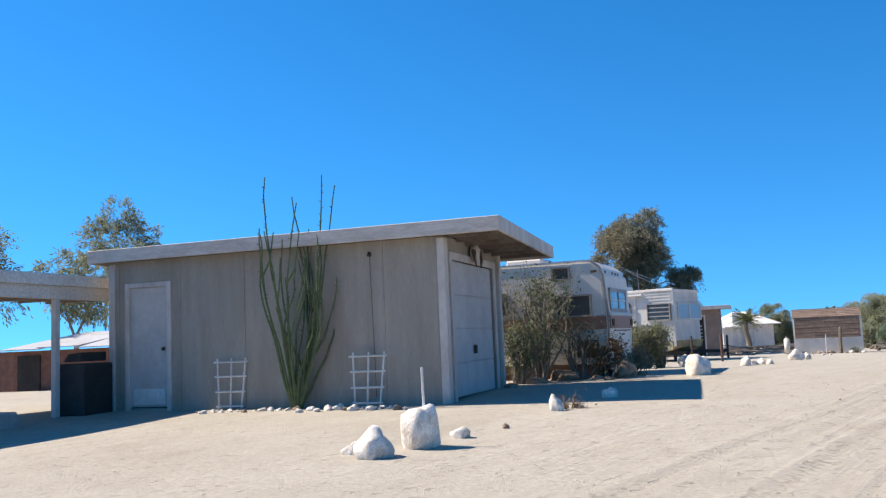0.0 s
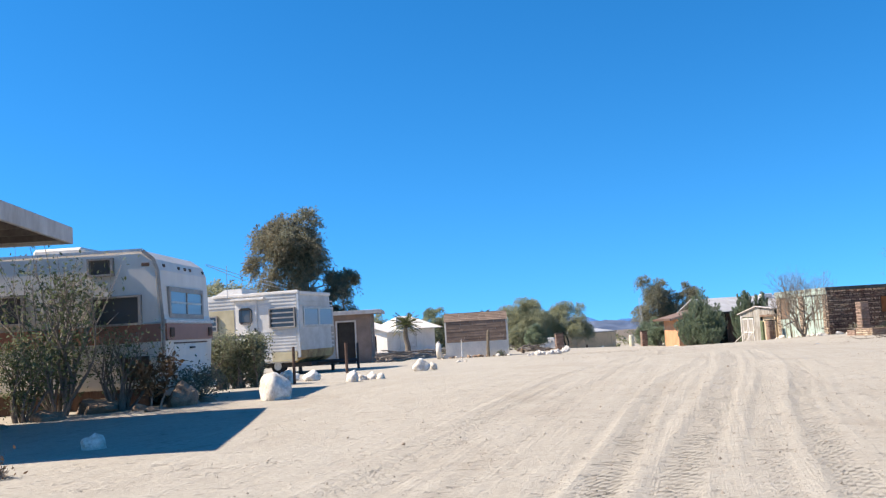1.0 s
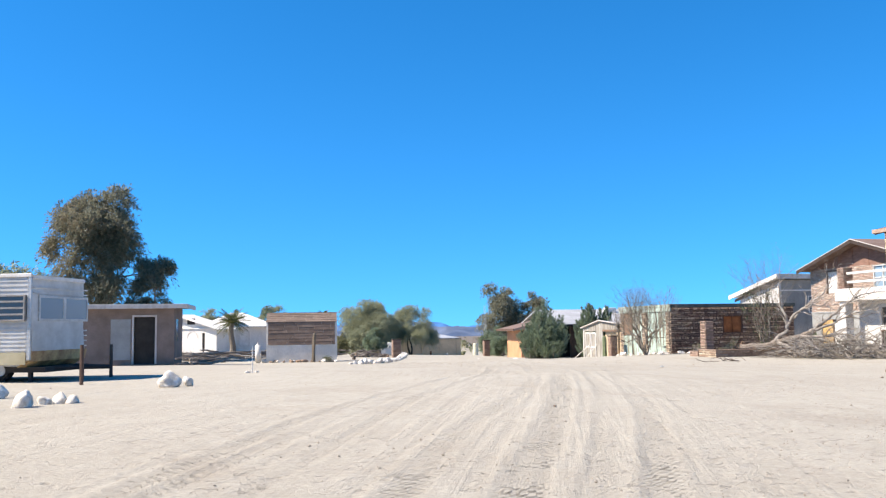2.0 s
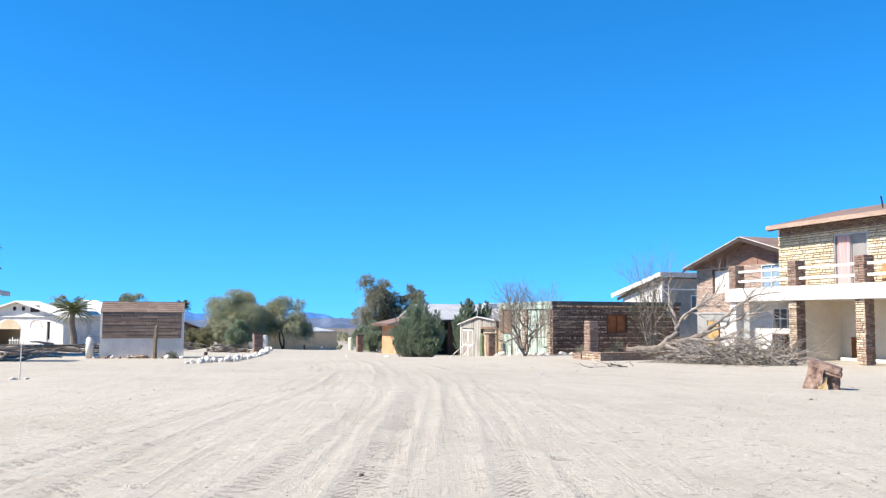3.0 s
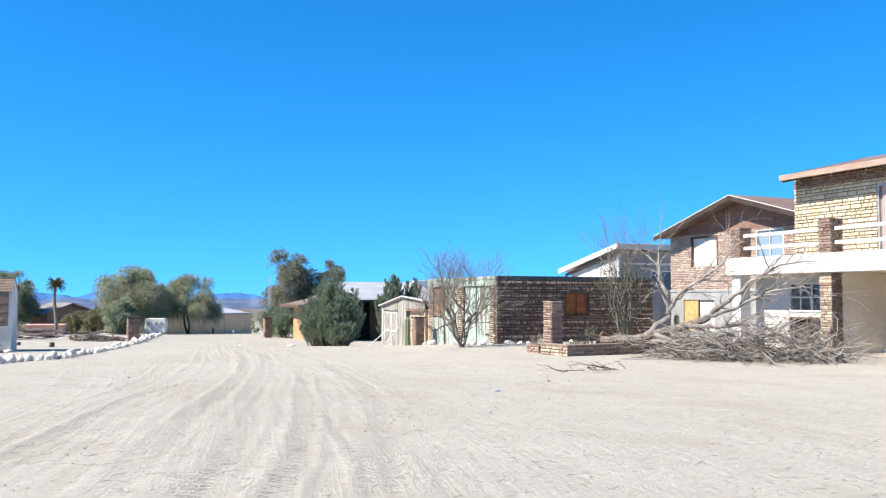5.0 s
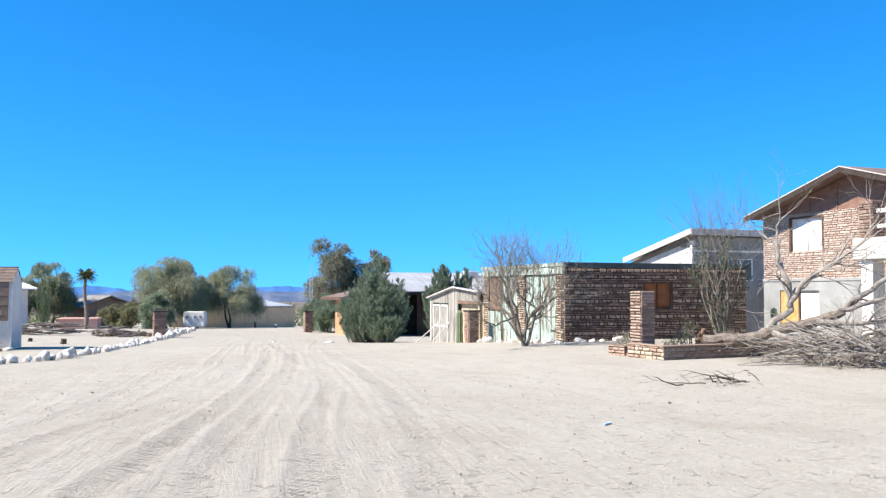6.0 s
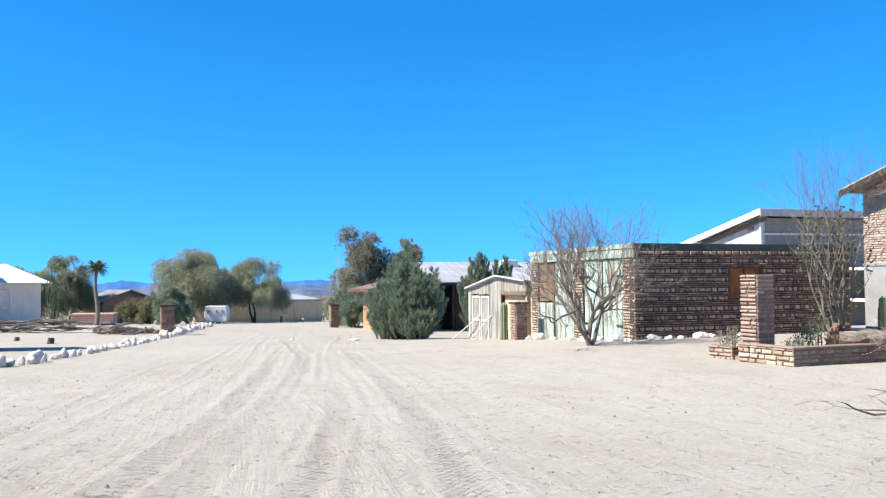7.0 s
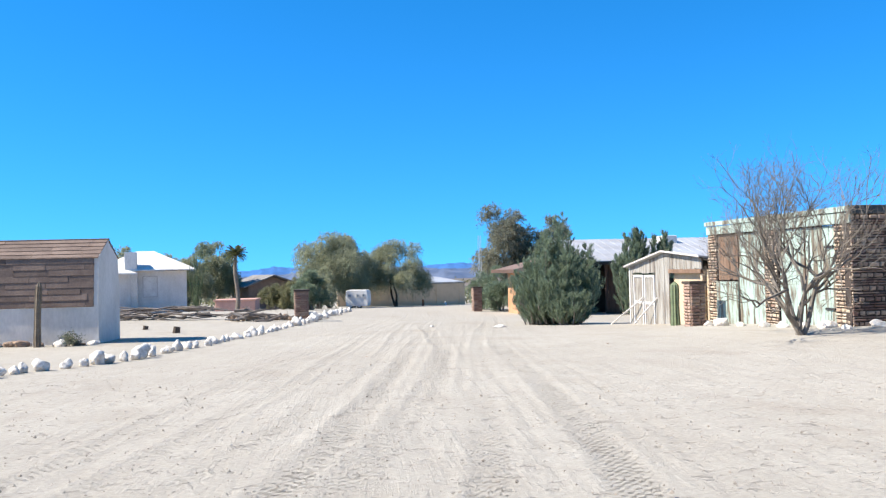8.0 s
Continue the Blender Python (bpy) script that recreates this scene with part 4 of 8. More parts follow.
# ---- two-storey stone house with a balcony ----
def stone_house():
    rng = np.random.default_rng(13)
    h = thing("stone_house", "two-storey yellow stone house with a white balcony over car bays", "house", 37.9, 32.0, 0, -14)
    # balcony slab and lower storey
    part("balcony_slab", bm_box(-0.1, 2.6, -7.7, 3.55, 2.44, 2.97, 0.015), M["beam_white"], h)
    core(h, "bay_wall", M["bay_paint"], "y", -7.6, -0.12, 2.15, 2.35, -0.3, 2.44)
    core(h, "bay_wall", M["pale_plaster"], "y", 0.0, 3.4, 0.95, 1.15, -0.3, 2.44, [(0.75, 2.0, 1.35, 2.2), (0.7, 2.0, 0.25, 1.2)])
    block("kerb", h, M["beam_white"], 1.95, 2.15, -7.6, -0.35, -0.2, 0.36)
    block("bay_end", h, M["bay_paint"], 0.5, 2.35, -0.32, -0.12, -0.3, 2.44, 0)
    block("stained_board", h, M["rust_board"], 2.11, 2.15, -1.25, -0.8, 0.36, 1.1)
    window_unit(h, "y", 0.75, 2.0, 0.95, 1.35, 2.2, M["white_paint"], M["pane"], 2, 1)
    # black sheet paints the unlit inside of the doorway
    part("doorway", bm_box(1.1, 1.13, 0.7, 2.0, 0.25, 1.2), M["interior_shade"], h)
    fr = bmesh.new()
    for q in ((0.7, 0.76, 0.25, 1.2), (1.94, 2.0, 0.25, 1.2), (0.76, 1.94, 1.14, 1.2), (1.3, 1.36, 0.25, 1.14)):
        bm_box(0.9, 0.98, q[0], q[1], q[2], q[3], 0, fr)
    part("doorway_frame", fr, M["dark_wood"], h)
    core(h, "rear_body", M["mortar_pale"], "x", 1.95, 8.0, -7.6, -7.4, -0.3, 2.44)
    core(h, "rear_wall", M["mortar_pale"], "y", -7.4, 3.4, 7.8, 8.0, -0.3, 5.2)
    core(h, "north_wall", M["mortar_pale"], "x", 1.95, 7.8, 3.2, 3.4, -0.3, 2.44)
    # brick piers of the car bays, each with its balcony post above
    pat = [(0.075, (0.12, 0.2, 0.3), M["pier_stone"]), (0.06, (0.16, 0.22, 0.42), M["pier_stone"]), (0.1, (0.14, 0.2, 0.28), M["pier_stone"])]
    # brown brick of the balcony posts
    side = [(0.075, (0.12, 0.2, 0.3), [M["planter_brick"], M["bb_brick"]]), (0.06, (0.16, 0.22, 0.42), M["planter_brick"]), (0.1, (0.14, 0.2, 0.28), [M["planter_brick"], M["bb_brick"]])]
    for y0, white in ((-7.0, False), (-3.65, False), (-0.44, False), (3.0, True)):
        core_p = part("pier", bm_box(0.03, 0.42, y0 + 0.06, y0 + 0.42, -0.3, 2.44), M["white_paint"] if white else M["mortar_pale"], h)
        if not white:
            masonry(core_p, 0.03, y0 + 0.44, -90, 0.41, -0.1, 2.44, pat, rng, budget=90)
            # south face in darker brick: its shade is put into the colour
            masonry(core_p, 0.0, y0 + 0.06, 0, 0.42, -0.1, 2.44, side, rng, budget=90)
        post = part("balcony_post", bm_box(0.02, 0.46, y0 + 0.05, y0 + 0.42, 2.97, 3.9), M["mortar_pale"], h)
        masonry(post, 0.02, y0 + 0.44, -90, 0.42, 2.97, 3.92, side, rng, budget=40)
        masonry(post, 0.0, y0 + 0.05, 0, 0.46, 2.97, 3.92, side, rng, budget=40)
    for a, b in ((-6.56, -3.65), (-3.21, -0.44), (0.0, 3.0)):
        for z in (3.2, 3.58):
            block("rail", h, M["white_paint"], 0.12, 0.2, a, b, z, z + 0.1, 0.01)
    block("rail_stay", h, M["white_paint"], 0.1, 0.14, -5.1, -5.02, 2.97, 3.68, 0)
    # upper storey
    door = (-1.96, -0.36, 2.97, 4.93)
    core(h, "upper_wall", M["mortar_pale"], "y", -4.0, 2.65, 1.87, 2.1, 2.97, 5.52, [door])
    core(h, "upper_south_wall", M["mortar_pale"], "x", 2.1, 7.8, -4.0, -3.8, 2.44, 5.32)
    core(h, "upper_north_wall", M["mortar_pale"], "x", 2.1, 7.8, 2.45, 2.65, 2.44, 5.32)
    pat3 = [(0.11, (0.14, 0.2, 0.28, 0.36), M["house_stone"]), (0.07, (0.12, 0.2, 0.3), M["house_stone"]), (0.125, (0.16, 0.22, 0.3, 0.38), M["house_stone"]), (0.085, (0.12, 0.18, 0.34), M["house_stone"])]
    # brown brick top courses, dark also for the eave shadow they carry
    shaded_frieze = [(0.08, (0.16, 0.22, 0.3), M["planter_brick"]), (0.07, (0.12, 0.2, 0.28), [M["planter_brick"], M["bb_brick"]])]
    masonry(h, 1.87, 2.65, -90, 6.65, 5.1, 5.5, shaded_frieze, rng, gap=0.022, near=3.3, budget=60, name="stone")
    masonry(h, 1.87, 2.65, -90, 6.65, 2.97, 5.1, pat3, rng, [(3.01, 4.61, 2.97, 4.93)], gap=0.026, near=3.3, name="stone")
    masonry(h, 1.87, -4.0, 0, 2.2, 2.97, 5.3, pat3, rng, gap=0.03, budget=40, name="stone")
    # sliding door with a pink curtain
    w = window_unit(h, "y", -1.96, -0.36, 1.9, 2.97, 4.93, M["alu"], M["screen"], 1, 0, name="sliding_door")
    V, F = [], []
    for i in range(41):
        y = -0.42 - 0.62 * i / 40 - 0.1
        for z in (2.98, 4.86):
            V.append((1.88 + 0.025 * math.sin(i * 1.7), y, z))
    F = [(2 * i, 2 * i + 2, 2 * i + 3, 2 * i + 1) for i in range(40)]
    mesh_part("curtain", V, F, M["curtain"], w, "faded pink curtain")
    # roof, pitched towards the yard
    z0, z1 = 5.36, 6.2
    part("roof", bm_prism([(1.2, z0), (5.0, z1), (8.6, z0 + 0.05), (8.6, z0 + 0.15), (5.0, z1 + 0.12), (1.2, z0 + 0.12)], "y", -4.5, 2.5), M["brown_roof"], h)
    block("eave_board", h, M["orange_wood"], 1.15, 1.2, -4.55, 2.55, z0 - 0.04, z0 + 0.13)
    part("verge_board", bm_prism([(1.2, z0 - 0.06), (5.0, z1 - 0.06), (5.0, z1 + 0.13), (1.2, z0 + 0.13)], "y", 2.5, 2.55), M["orange_wood"], h)
    for i in range(12):
        y = -4.2 + 0.6 * i
        part("rafter", bm_prism([(1.2, z0 - 0.1), (1.95, z0 + 0.06), (1.95, z0 + 0.15), (1.2, z0 - 0.01)], "y", y, y + 0.06), M["dark_wood"], h)
    V, F = [], []
    tube_into(V, F, [Vector((2.6, -2.0, 5.7)), Vector((2.55, -2.0, 6.05)), Vector((2.45, -2.05, 6.2))], [0.03, 0.03, 0.025], 6)
    mesh_part("roof_pipe", V, F, M["black_metal"], h)
    return h


stone_house()


# ---- gabled brick house behind ----
def gable_house():
    rng = np.random.default_rng(14)
    h = thing("gabled_house", "brick house with a brown gable and boarded windows", "house", 46.3, 43.5, 0, -14)
    w1, w2, b1 = (-3.0, -1.4, 3.08, 4.27), (-6.5, -5.1, 3.1, 4.35), (-2.75, -0.85, 0.4, 1.68)
    core(h, "west_wall", M["mortar_tan"], "y", -7.4, 0.0, 0.03, 0.25, 2.05, 4.4, [w1, w2])
    core(h, "lower_wall", M["plaster_grey"], "y", -7.4, 0.0, 0.0, 0.25, -0.3, 2.05, [b1])
    core(h, "north_wall", M["plaster_grey"], "x", 0.25, 7.0, -0.25, 0.0, -0.3, 4.4)
    core(h, "south_wall", M["plaster_grey"], "x", 0.25, 7.0, -7.4, -7.15, -0.3, 4.4)
    core(h, "east_wall", M["plaster_grey"], "y", -7.15, -0.25, 6.75, 7.0, -0.3, 4.4)
    pat = [(0.075, (0.14, 0.2, 0.28), M["pink_brick"]), (0.06, (0.16, 0.24), M["pink_brick"]), (0.095, (0.12, 0.18, 0.24), M["pink_brick"])]
    masonry(h, 0.03, 0.0, -90, 7.4, 2.08, 4.4, pat, rng, [(1.4, 3.0, 3.08, 4.27), (5.1, 6.5, 3.1, 4.35)], gap=0.025, near=1.5)
    block("band", h, M["plaster_grey"], -0.03, 0.0, -7.4, 0.02, 2.0, 2.1)
    part("gable", bm_prism([(-8.3, 4.4), (0.0, 4.4), (-4.5, 5.6)], "x", 0.02, 0.12), M["gable_board"], h)
    for i in range(6):
        y = -7.3 + 1.22 * i
        zt = 5.58 - 0.3 * abs(y + 4.5) - 0.04
        if zt > 4.46:
            part("gable_batten", bm_box(-0.005, 0.02, y - 0.02, y + 0.02, 4.4, zt), M["gable_board"], h)
    for b in (0.2, -8.8):
        za, zb = 5.64, 5.64 - 0.28 * abs(b + 4.5)
        part("roof_plane", bm_prism([(-4.5, za), (b, zb), (b, zb + 0.1), (-4.5, za + 0.1)], "x", -0.7, 7.6), M["brown_roof"], h)
        part("verge_board", bm_prism([(-4.5, za - 0.12), (b, zb - 0.12), (b, zb + 0.065), (-4.5, za + 0.065)], "x", -0.73, -0.7), M["burnt_wood"], h)
        part("verge_cap", bm_prism([(-4.5, za + 0.065), (b, zb + 0.065), (b, zb + 0.098), (-4.5, za + 0.098)], "x", -0.74, -0.7), M["trim_paint"], h)
    part("window_board", bm_box(0.09, 0.12, -3.0, -1.4, 3.08, 4.27), M["window_board"], h, "white boarded upper window")
    block("window_bar", h, M["trim_paint"], 0.05, 0.09, -2.22, -2.18, 3.08, 4.27, 0)
    for q in ((-1.46, -1.38, 3.05, 4.3), (-3.02, -2.95, 3.05, 4.3)):
        block("window_jamb", h, M["dark_wood"], -0.02, 0.06, q[0], q[1], q[2], q[3], 0)
    block("window_head", h, M["dark_wood"], -0.02, 0.06, -2.95, -1.46, 4.22, 4.3, 0)
    window_unit(h, "y", -6.5, -5.1, 0.06, 3.1, 4.35, M["white_paint"], M["sky_tint_pane"], 1, 1)
    block("plywood_sheet", h, M["plywood"], 0.04, 0.07, -1.72, -0.85, 0.4, 1.68)
    block("window_board", h, M["window_board"], 0.1, 0.13, -2.75, -1.78, 0.4, 1.68)
    block("window_bar", h, M["dark_wood"], 0.04, 0.12, -1.78, -1.72, 0.4, 1.68, 0)
    block("sill", h, M["plaster_grey"], -0.06, 0.02, -2.85, -0.75, 0.32, 0.4)
    return h


gable_house()


# ---- grey house with a lean-to roof ----
def lean_to_house():
    h = thing("lean_to_house", "grey two-storey house with a sloping white-edged roof", "house", 55.06, 54.16, 0, -14)
    part("west_wall", bm_prism([(0.0, -1.0), (5.2, -1.0), (5.2, 3.5), (0.0, 4.62)], "x", 0.1, 0.3), M["pale_gable"], h)
    core(h, "south_wall", M["weathered_grey"], "x", 0.3, 8.5, 0.0, 0.2, -1.0, 4.55, [(2.4, 4.0, 2.2, 3.4)])
    core(h, "east_wall", M["plaster_grey"], "y", 0.2, 5.2, 8.3, 8.5, -1.0, 3.5)
    core(h, "north_wall", M["plaster_grey"], "x", 0.3, 8.3, 5.0, 5.2, -1.0, 3.5)
    window_unit(h, "x", 2.4, 4.0, 0.02, 2.2, 3.4, M["white_paint"], M["pane"], 1, 0)
    part("roof", bm_prism([(-0.5, 4.78), (6.0, 3.45), (6.0, 3.6), (-0.5, 4.92)], "x", -0.35, 8.8), M["metal_roof"], h)
    part("verge_board", bm_prism([(-0.52, 4.66), (6.02, 3.33), (6.02, 3.62), (-0.52, 4.95)], "x", -0.4, -0.36), M["white_paint"], h)
    block("eave_board", h, M["trim_paint"], -0.36, 8.8, -0.56, -0.52, 4.6, 4.95)
    # dark strip on the wall, painting the shade below the verge
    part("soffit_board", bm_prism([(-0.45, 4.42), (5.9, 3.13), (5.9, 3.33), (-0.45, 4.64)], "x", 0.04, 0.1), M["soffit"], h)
    block("wall_band", h, M["white_paint"], 0.05, 8.5, -0.04, 0.0, 3.75, 3.85)
    block("corner_board", h, M["white_paint"], 0.04, 0.16, -0.05, 0.1, -1.0, 4.6)
    part("gable_vent", bm_box(0.06, 0.1, 0.55, 0.95, 4.0, 4.3), M["hut_brown"], h)
    # two decks with railings
    for z in (0.55, 2.05):
        block("deck", h, M["white_paint"], 4.6, 9.6, -3.2, -0.1, z, z + 0.14)
        for i in range(22):
            x = 4.66 + 0.23 * i
            block("baluster", h, M["black_metal"], x, x + 0.03, -3.18, -3.14, z + 0.14, z + 1.0, 0)
        block("hand_rail", h, M["alu"], 4.6, 9.6, -3.2, -3.12, z + 1.0, z + 1.06)
    for x in (4.65, 7.0, 9.5):
        block("deck_post", h, M["alu"], x, x + 0.09, -3.3, -3.21, -0.6, 4.4, 0)
    block("tarp", h, M["blue_tarp"], 4.8, 9.4, -1.6, -1.55, 0.75, 1.7, 0)
    return h


lean_to_house()


# ---- grey garage at the turning ----
def grey_garage():
    rng = np.random.default_rng(15)
    g = thing("grey_garage", "flat-roofed grey board garage with a white roll-up door", "garage", 0.38, 13.6, 0, -15)
    core(g, "south_wall", M["grey_siding"], "x", -6.05, 0.0, 0.0, 0.12, 0.2, 3.08, [(-5.72, -4.85, 0.6, 2.68)])
    core(g, "east_wall", M["grey_siding"], "y", 0.12, 3.05, -0.12, 0.0, 0.2, 3.08, [(0.3, 2.66, 0.2, 2.76)])
    core(g, "north_wall", M["grey_siding"], "x", -6.05, 0.0, 3.05, 3.17, 0.2, 3.08)
    core(g, "west_wall", M["grey_siding"], "y", 0.12, 3.05, -6.05, -5.93, 0.2, 3.08)
    x = -5.9
    while x < -0.1:
        if not -5.8 < x < -4.8:
            block("siding_joint", g, M["grey_siding"], x, x + 0.035, -0.012, 0.0, 0.25, 3.1, 0)
        x += 1.22
    # roof with deep overhang at the door
    def tilt(ob):
        """The roof falls a little to the north."""
        for v in ob.data.vertices:
            v.co.z += 0.07 - 0.036 * (v.co.y + 0.29)
        return ob
    tilt(part("roof_deck", bm_box(-6.25, 0.92, -0.24, 3.4, 3.1, 3.18), M["roof_felt"], g))
    tilt(block("fascia", g, M["fascia"], -6.3, 0.96, -0.29, -0.24, 2.99, 3.21))
    tilt(block("fascia", g, M["trim_paint"], 0.92, 0.97, -0.24, 3.45, 2.99, 3.21))
    tilt(block("fascia", g, M["fascia"], -6.3, 0.92, 3.4, 3.45, 2.99, 3.21))
    tilt(block("fascia", g, M["fascia"], -6.3, -6.25, -0.24, 3.4, 2.99, 3.21))
    for i in range(7):
        y = 0.1 + 0.5 * i
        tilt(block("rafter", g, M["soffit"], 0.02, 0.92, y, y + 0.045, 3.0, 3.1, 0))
    # corner boards, split and flaking
    block("corner_board", g, M["trim_paint"], -0.1, 0.02, -0.03, 0.0, 0.5, 3.05, 0.004)
    block("corner_board", g, M["trim_paint"], 0.0, 0.03, 0.0, 0.12, 0.55, 3.05, 0.004)
    block("corner_board", g, M["trim_paint"], -6.07, -5.95, -0.03, 0.0, 0.4, 3.05, 0.004)
    # side door
    d = part("side_door", bm_box(-5.66, -4.91, 0.02, 0.06, 0.62, 2.62, 0.004), M["door_paint"], g, "white-painted flush side door")
    fr = bmesh.new()
    for q in ((-5.74, -5.66, 0.5, 2.7), (-4.91, -4.83, 0.5, 2.7), (-5.66, -4.91, 2.62, 2.7)):
        bm_box(q[0], q[1], -0.03, 0.05, q[2], q[3], 0.004, fr)
    part("door_frame", fr, M["trim_paint"], d)
    part("kick_panel", bm_box(-5.6, -4.97, 0.01, 0.02, 0.66, 0.92), M["white_paint"], d)
    bm = bmesh.new()
    bmesh.ops.create_uvsphere(bm, u_segments=10, v_segments=8, radius=0.035, matrix=Matrix.Translation((-4.98, -0.03, 1.58)))
    part("door_knob", bm, M["black_metal"], d)
    # roll-up door in four panels
    rd = part("roll_up_door", bm_box(-0.09, -0.05, 0.32, 2.64, 0.63, 2.74), M["door_paint"], g, "four-panel white roll-up door")
    for i in range(4):
        z = 0.64 + 0.525 * i
        part("door_panel", bm_box(-0.05, -0.03, 0.34, 2.62, z, z + 0.51, 0.008), M["door_paint"], rd)
    part("door_handle", bm_box(-0.03, 0.02, 1.42, 1.5, 1.28, 1.42, 0.01), M["black_metal"], rd)
    for q in ((0.22, 0.32, 0.55, 2.86), (2.64, 2.76, 0.55, 2.86)):
        block("door_trim", g, M["trim_paint"], 0.0, 0.03, q[0], q[1], q[2], q[3], 0.004)
    block("door_trim", g, M["trim_paint"], 0.0, 0.03, 0.32, 2.64, 2.74, 2.86, 0.004)
    block("end_post", g, M["trim_paint"], -0.02, 0.05, 2.95, 3.08, 0.5, 3.05, 0.004)
    # thin cable down the wall
    V, F = [], []
    tube_into(V, F, [Vector((-1.2, -0.02, 2.85)), Vector((-1.18, -0.02, 2.0)), Vector((-1.16, -0.02, 0.7))], [0.0035] * 3, 5)
    mesh_part("cable", V, F, M["black_metal"], g)
    part("wall_lamp", rock_bm(rng, 0.04, 0.04, 0.06, 1), M["black_metal"], g).location = (-1.2, -0.04, 2.85)
    return g


grey_garage()


# ---- brick gate pillar, planter walls ----
PIL = [(0.062, (0.2, 0.28, 0.4), [M["pillar_brick"], M["planter_brick"]]), (0.075, (0.16, 0.24, 0.4), [M["pillar_brick"], M["pillar_brick"], M["planter_brick"]])]
def brick_planter():
    rng = np.random.default_rng(16)
    p = thing("brick_planter", "low brown brick planter with a square brick pillar in its corner", "planter", 32.21, 35.95, 0, -10)
    a = part("front_wall", bm_box(0.03, 0.2, 0.03, 1.28, -0.15, 0.46), M["mortar_pale"], p)
    b = part("side_wall", bm_box(0.2, 4.6, 0.03, 0.2, -0.15, 0.46), M["mortar_pale"], p)
    c = part("stub_wall", bm_box(0.16, 0.33, 1.62, 2.22, -0.1, 0.4), M["mortar_pale"], p)
    # sunlit front in paler stone, shaded side in darker brick, by colour
    masonry(a, 0.03, 1.28, -90, 1.28, -0.1, 0.46, [(0.08, (0.14, 0.2, 0.28), M["pier_stone"]), (0.095, (0.14, 0.18, 0.24), M["pier_stone"])], rng, budget=60, gap=0.01, rubble=True)
    masonry(b, 0.0, 0.03, 0, 4.6, -0.1, 0.46, [(0.062, (0.2, 0.28, 0.4), M["planter_brick"]), (0.075, (0.16, 0.24), M["planter_brick"])], rng, budget=160, proud=0.014, gap=0.01)
    masonry(c, 0.16, 2.22, -90, 0.6, -0.05, 0.4, PIL, rng, budget=40, rubble=True)
    masonry(c, 0.13, 1.62, 0, 0.22, -0.05, 0.4, PIL, rng, budget=12)
    cap = bmesh.new()
    bm_box(-0.01, 0.22, 0.0, 1.28, 0.46, 0.49, 0.008, cap)
    bm_box(0.22, 4.6, 0.0, 0.22, 0.46, 0.49, 0.008, cap)
    part("coping", cap, M["planter_brick"], p)
    pl = part("pillar", bm_box(0.2, 0.55, 1.0, 1.38, -0.1, 1.66), M["mortar_pale"], p)
    masonry(pl, 0.2, 1.4, -90, 0.4, 0.02, 1.66, PIL, rng, budget=80, rubble=True)
    masonry(pl, 0.18, 1.0, 0, 0.38, 0.02, 1.66, PIL, rng, budget=60, proud=0.014, gap=0.01)
    part("planter_soil", bm_box(0.2, 4.6, 0.2, 2.2, -0.1, 0.24), M["brown_rock"], p)
    return p


brick_planter()


def gate_pillar(x, y, size, height, label, turn=-14):
    rng = np.random.default_rng(int(x * 10))
    z = gz(x, y) - 0.05
    p = thing("gate_pillar", label, "pillar", x, y, z, turn, group="gate pillars")
    body = part("body", bm_box(-size / 2, size / 2, -size / 2, size / 2, -0.2, height), M["mortar_pale"], p)
    # pale brick west, dark brick south: sun and shade set by colour
    masonry(body, -size / 2, size / 2, -90, size, 0.0, height, [(0.085, (0.2, 0.26), M["pillar_brick"])], rng, budget=70, rubble=True)
    masonry(body, -size / 2, -size / 2, 0, size, 0.0, height, [(0.085, (0.2, 0.26), M["bb_brick"])], rng, budget=70)
    part("cap", bm_box(-size / 2 - 0.05, size / 2 + 0.05, -size / 2 - 0.05, size / 2 + 0.05, height, height + 0.07, 0.01), M["mortar"], p)
    return p


gate_pillar(30.45, 65.3, 0.54, 1.24, "square brown brick gate pillar beside the drive")
gate_pillar(43.0, 75.2, 0.48, 1.36, "square brown brick gate pillar across the drive")
gate_pillar(37.24, 49.62, 0.40, 1.18, "short brown brick pillar by the board shed")


# ---- trailers ----
def wheel(parent, x, y, z, r=0.33, w=0.2):
    def disc(rr, ww):
        bm = bmesh.new()
        bmesh.ops.create_cone(bm, cap_ends=True, segments=24, radius1=rr, radius2=rr, depth=ww, matrix=Matrix.Rotation(radians(90), 4, "X"))
        bmesh.ops.bevel(bm, geom=[e for e in bm.edges if e.calc_face_angle(0) > 1], offset=rr * 0.12, segments=2, affect="EDGES")
        return bm
    t = part("wheel", disc(r, w), M["rubber"], parent)
    t.location = (x, y, z)
    part("rim", disc(r * 0.6, w + 0.02), M["alu"], t)
    return t


def louvre_window(parent, axis, s0, s1, t, z0, z1, bars):
    return window_unit(parent, axis, s0, s1, t - 0.062, z0, z1, M["bronze"], M["pane"], 0, bars, fw=0.03)


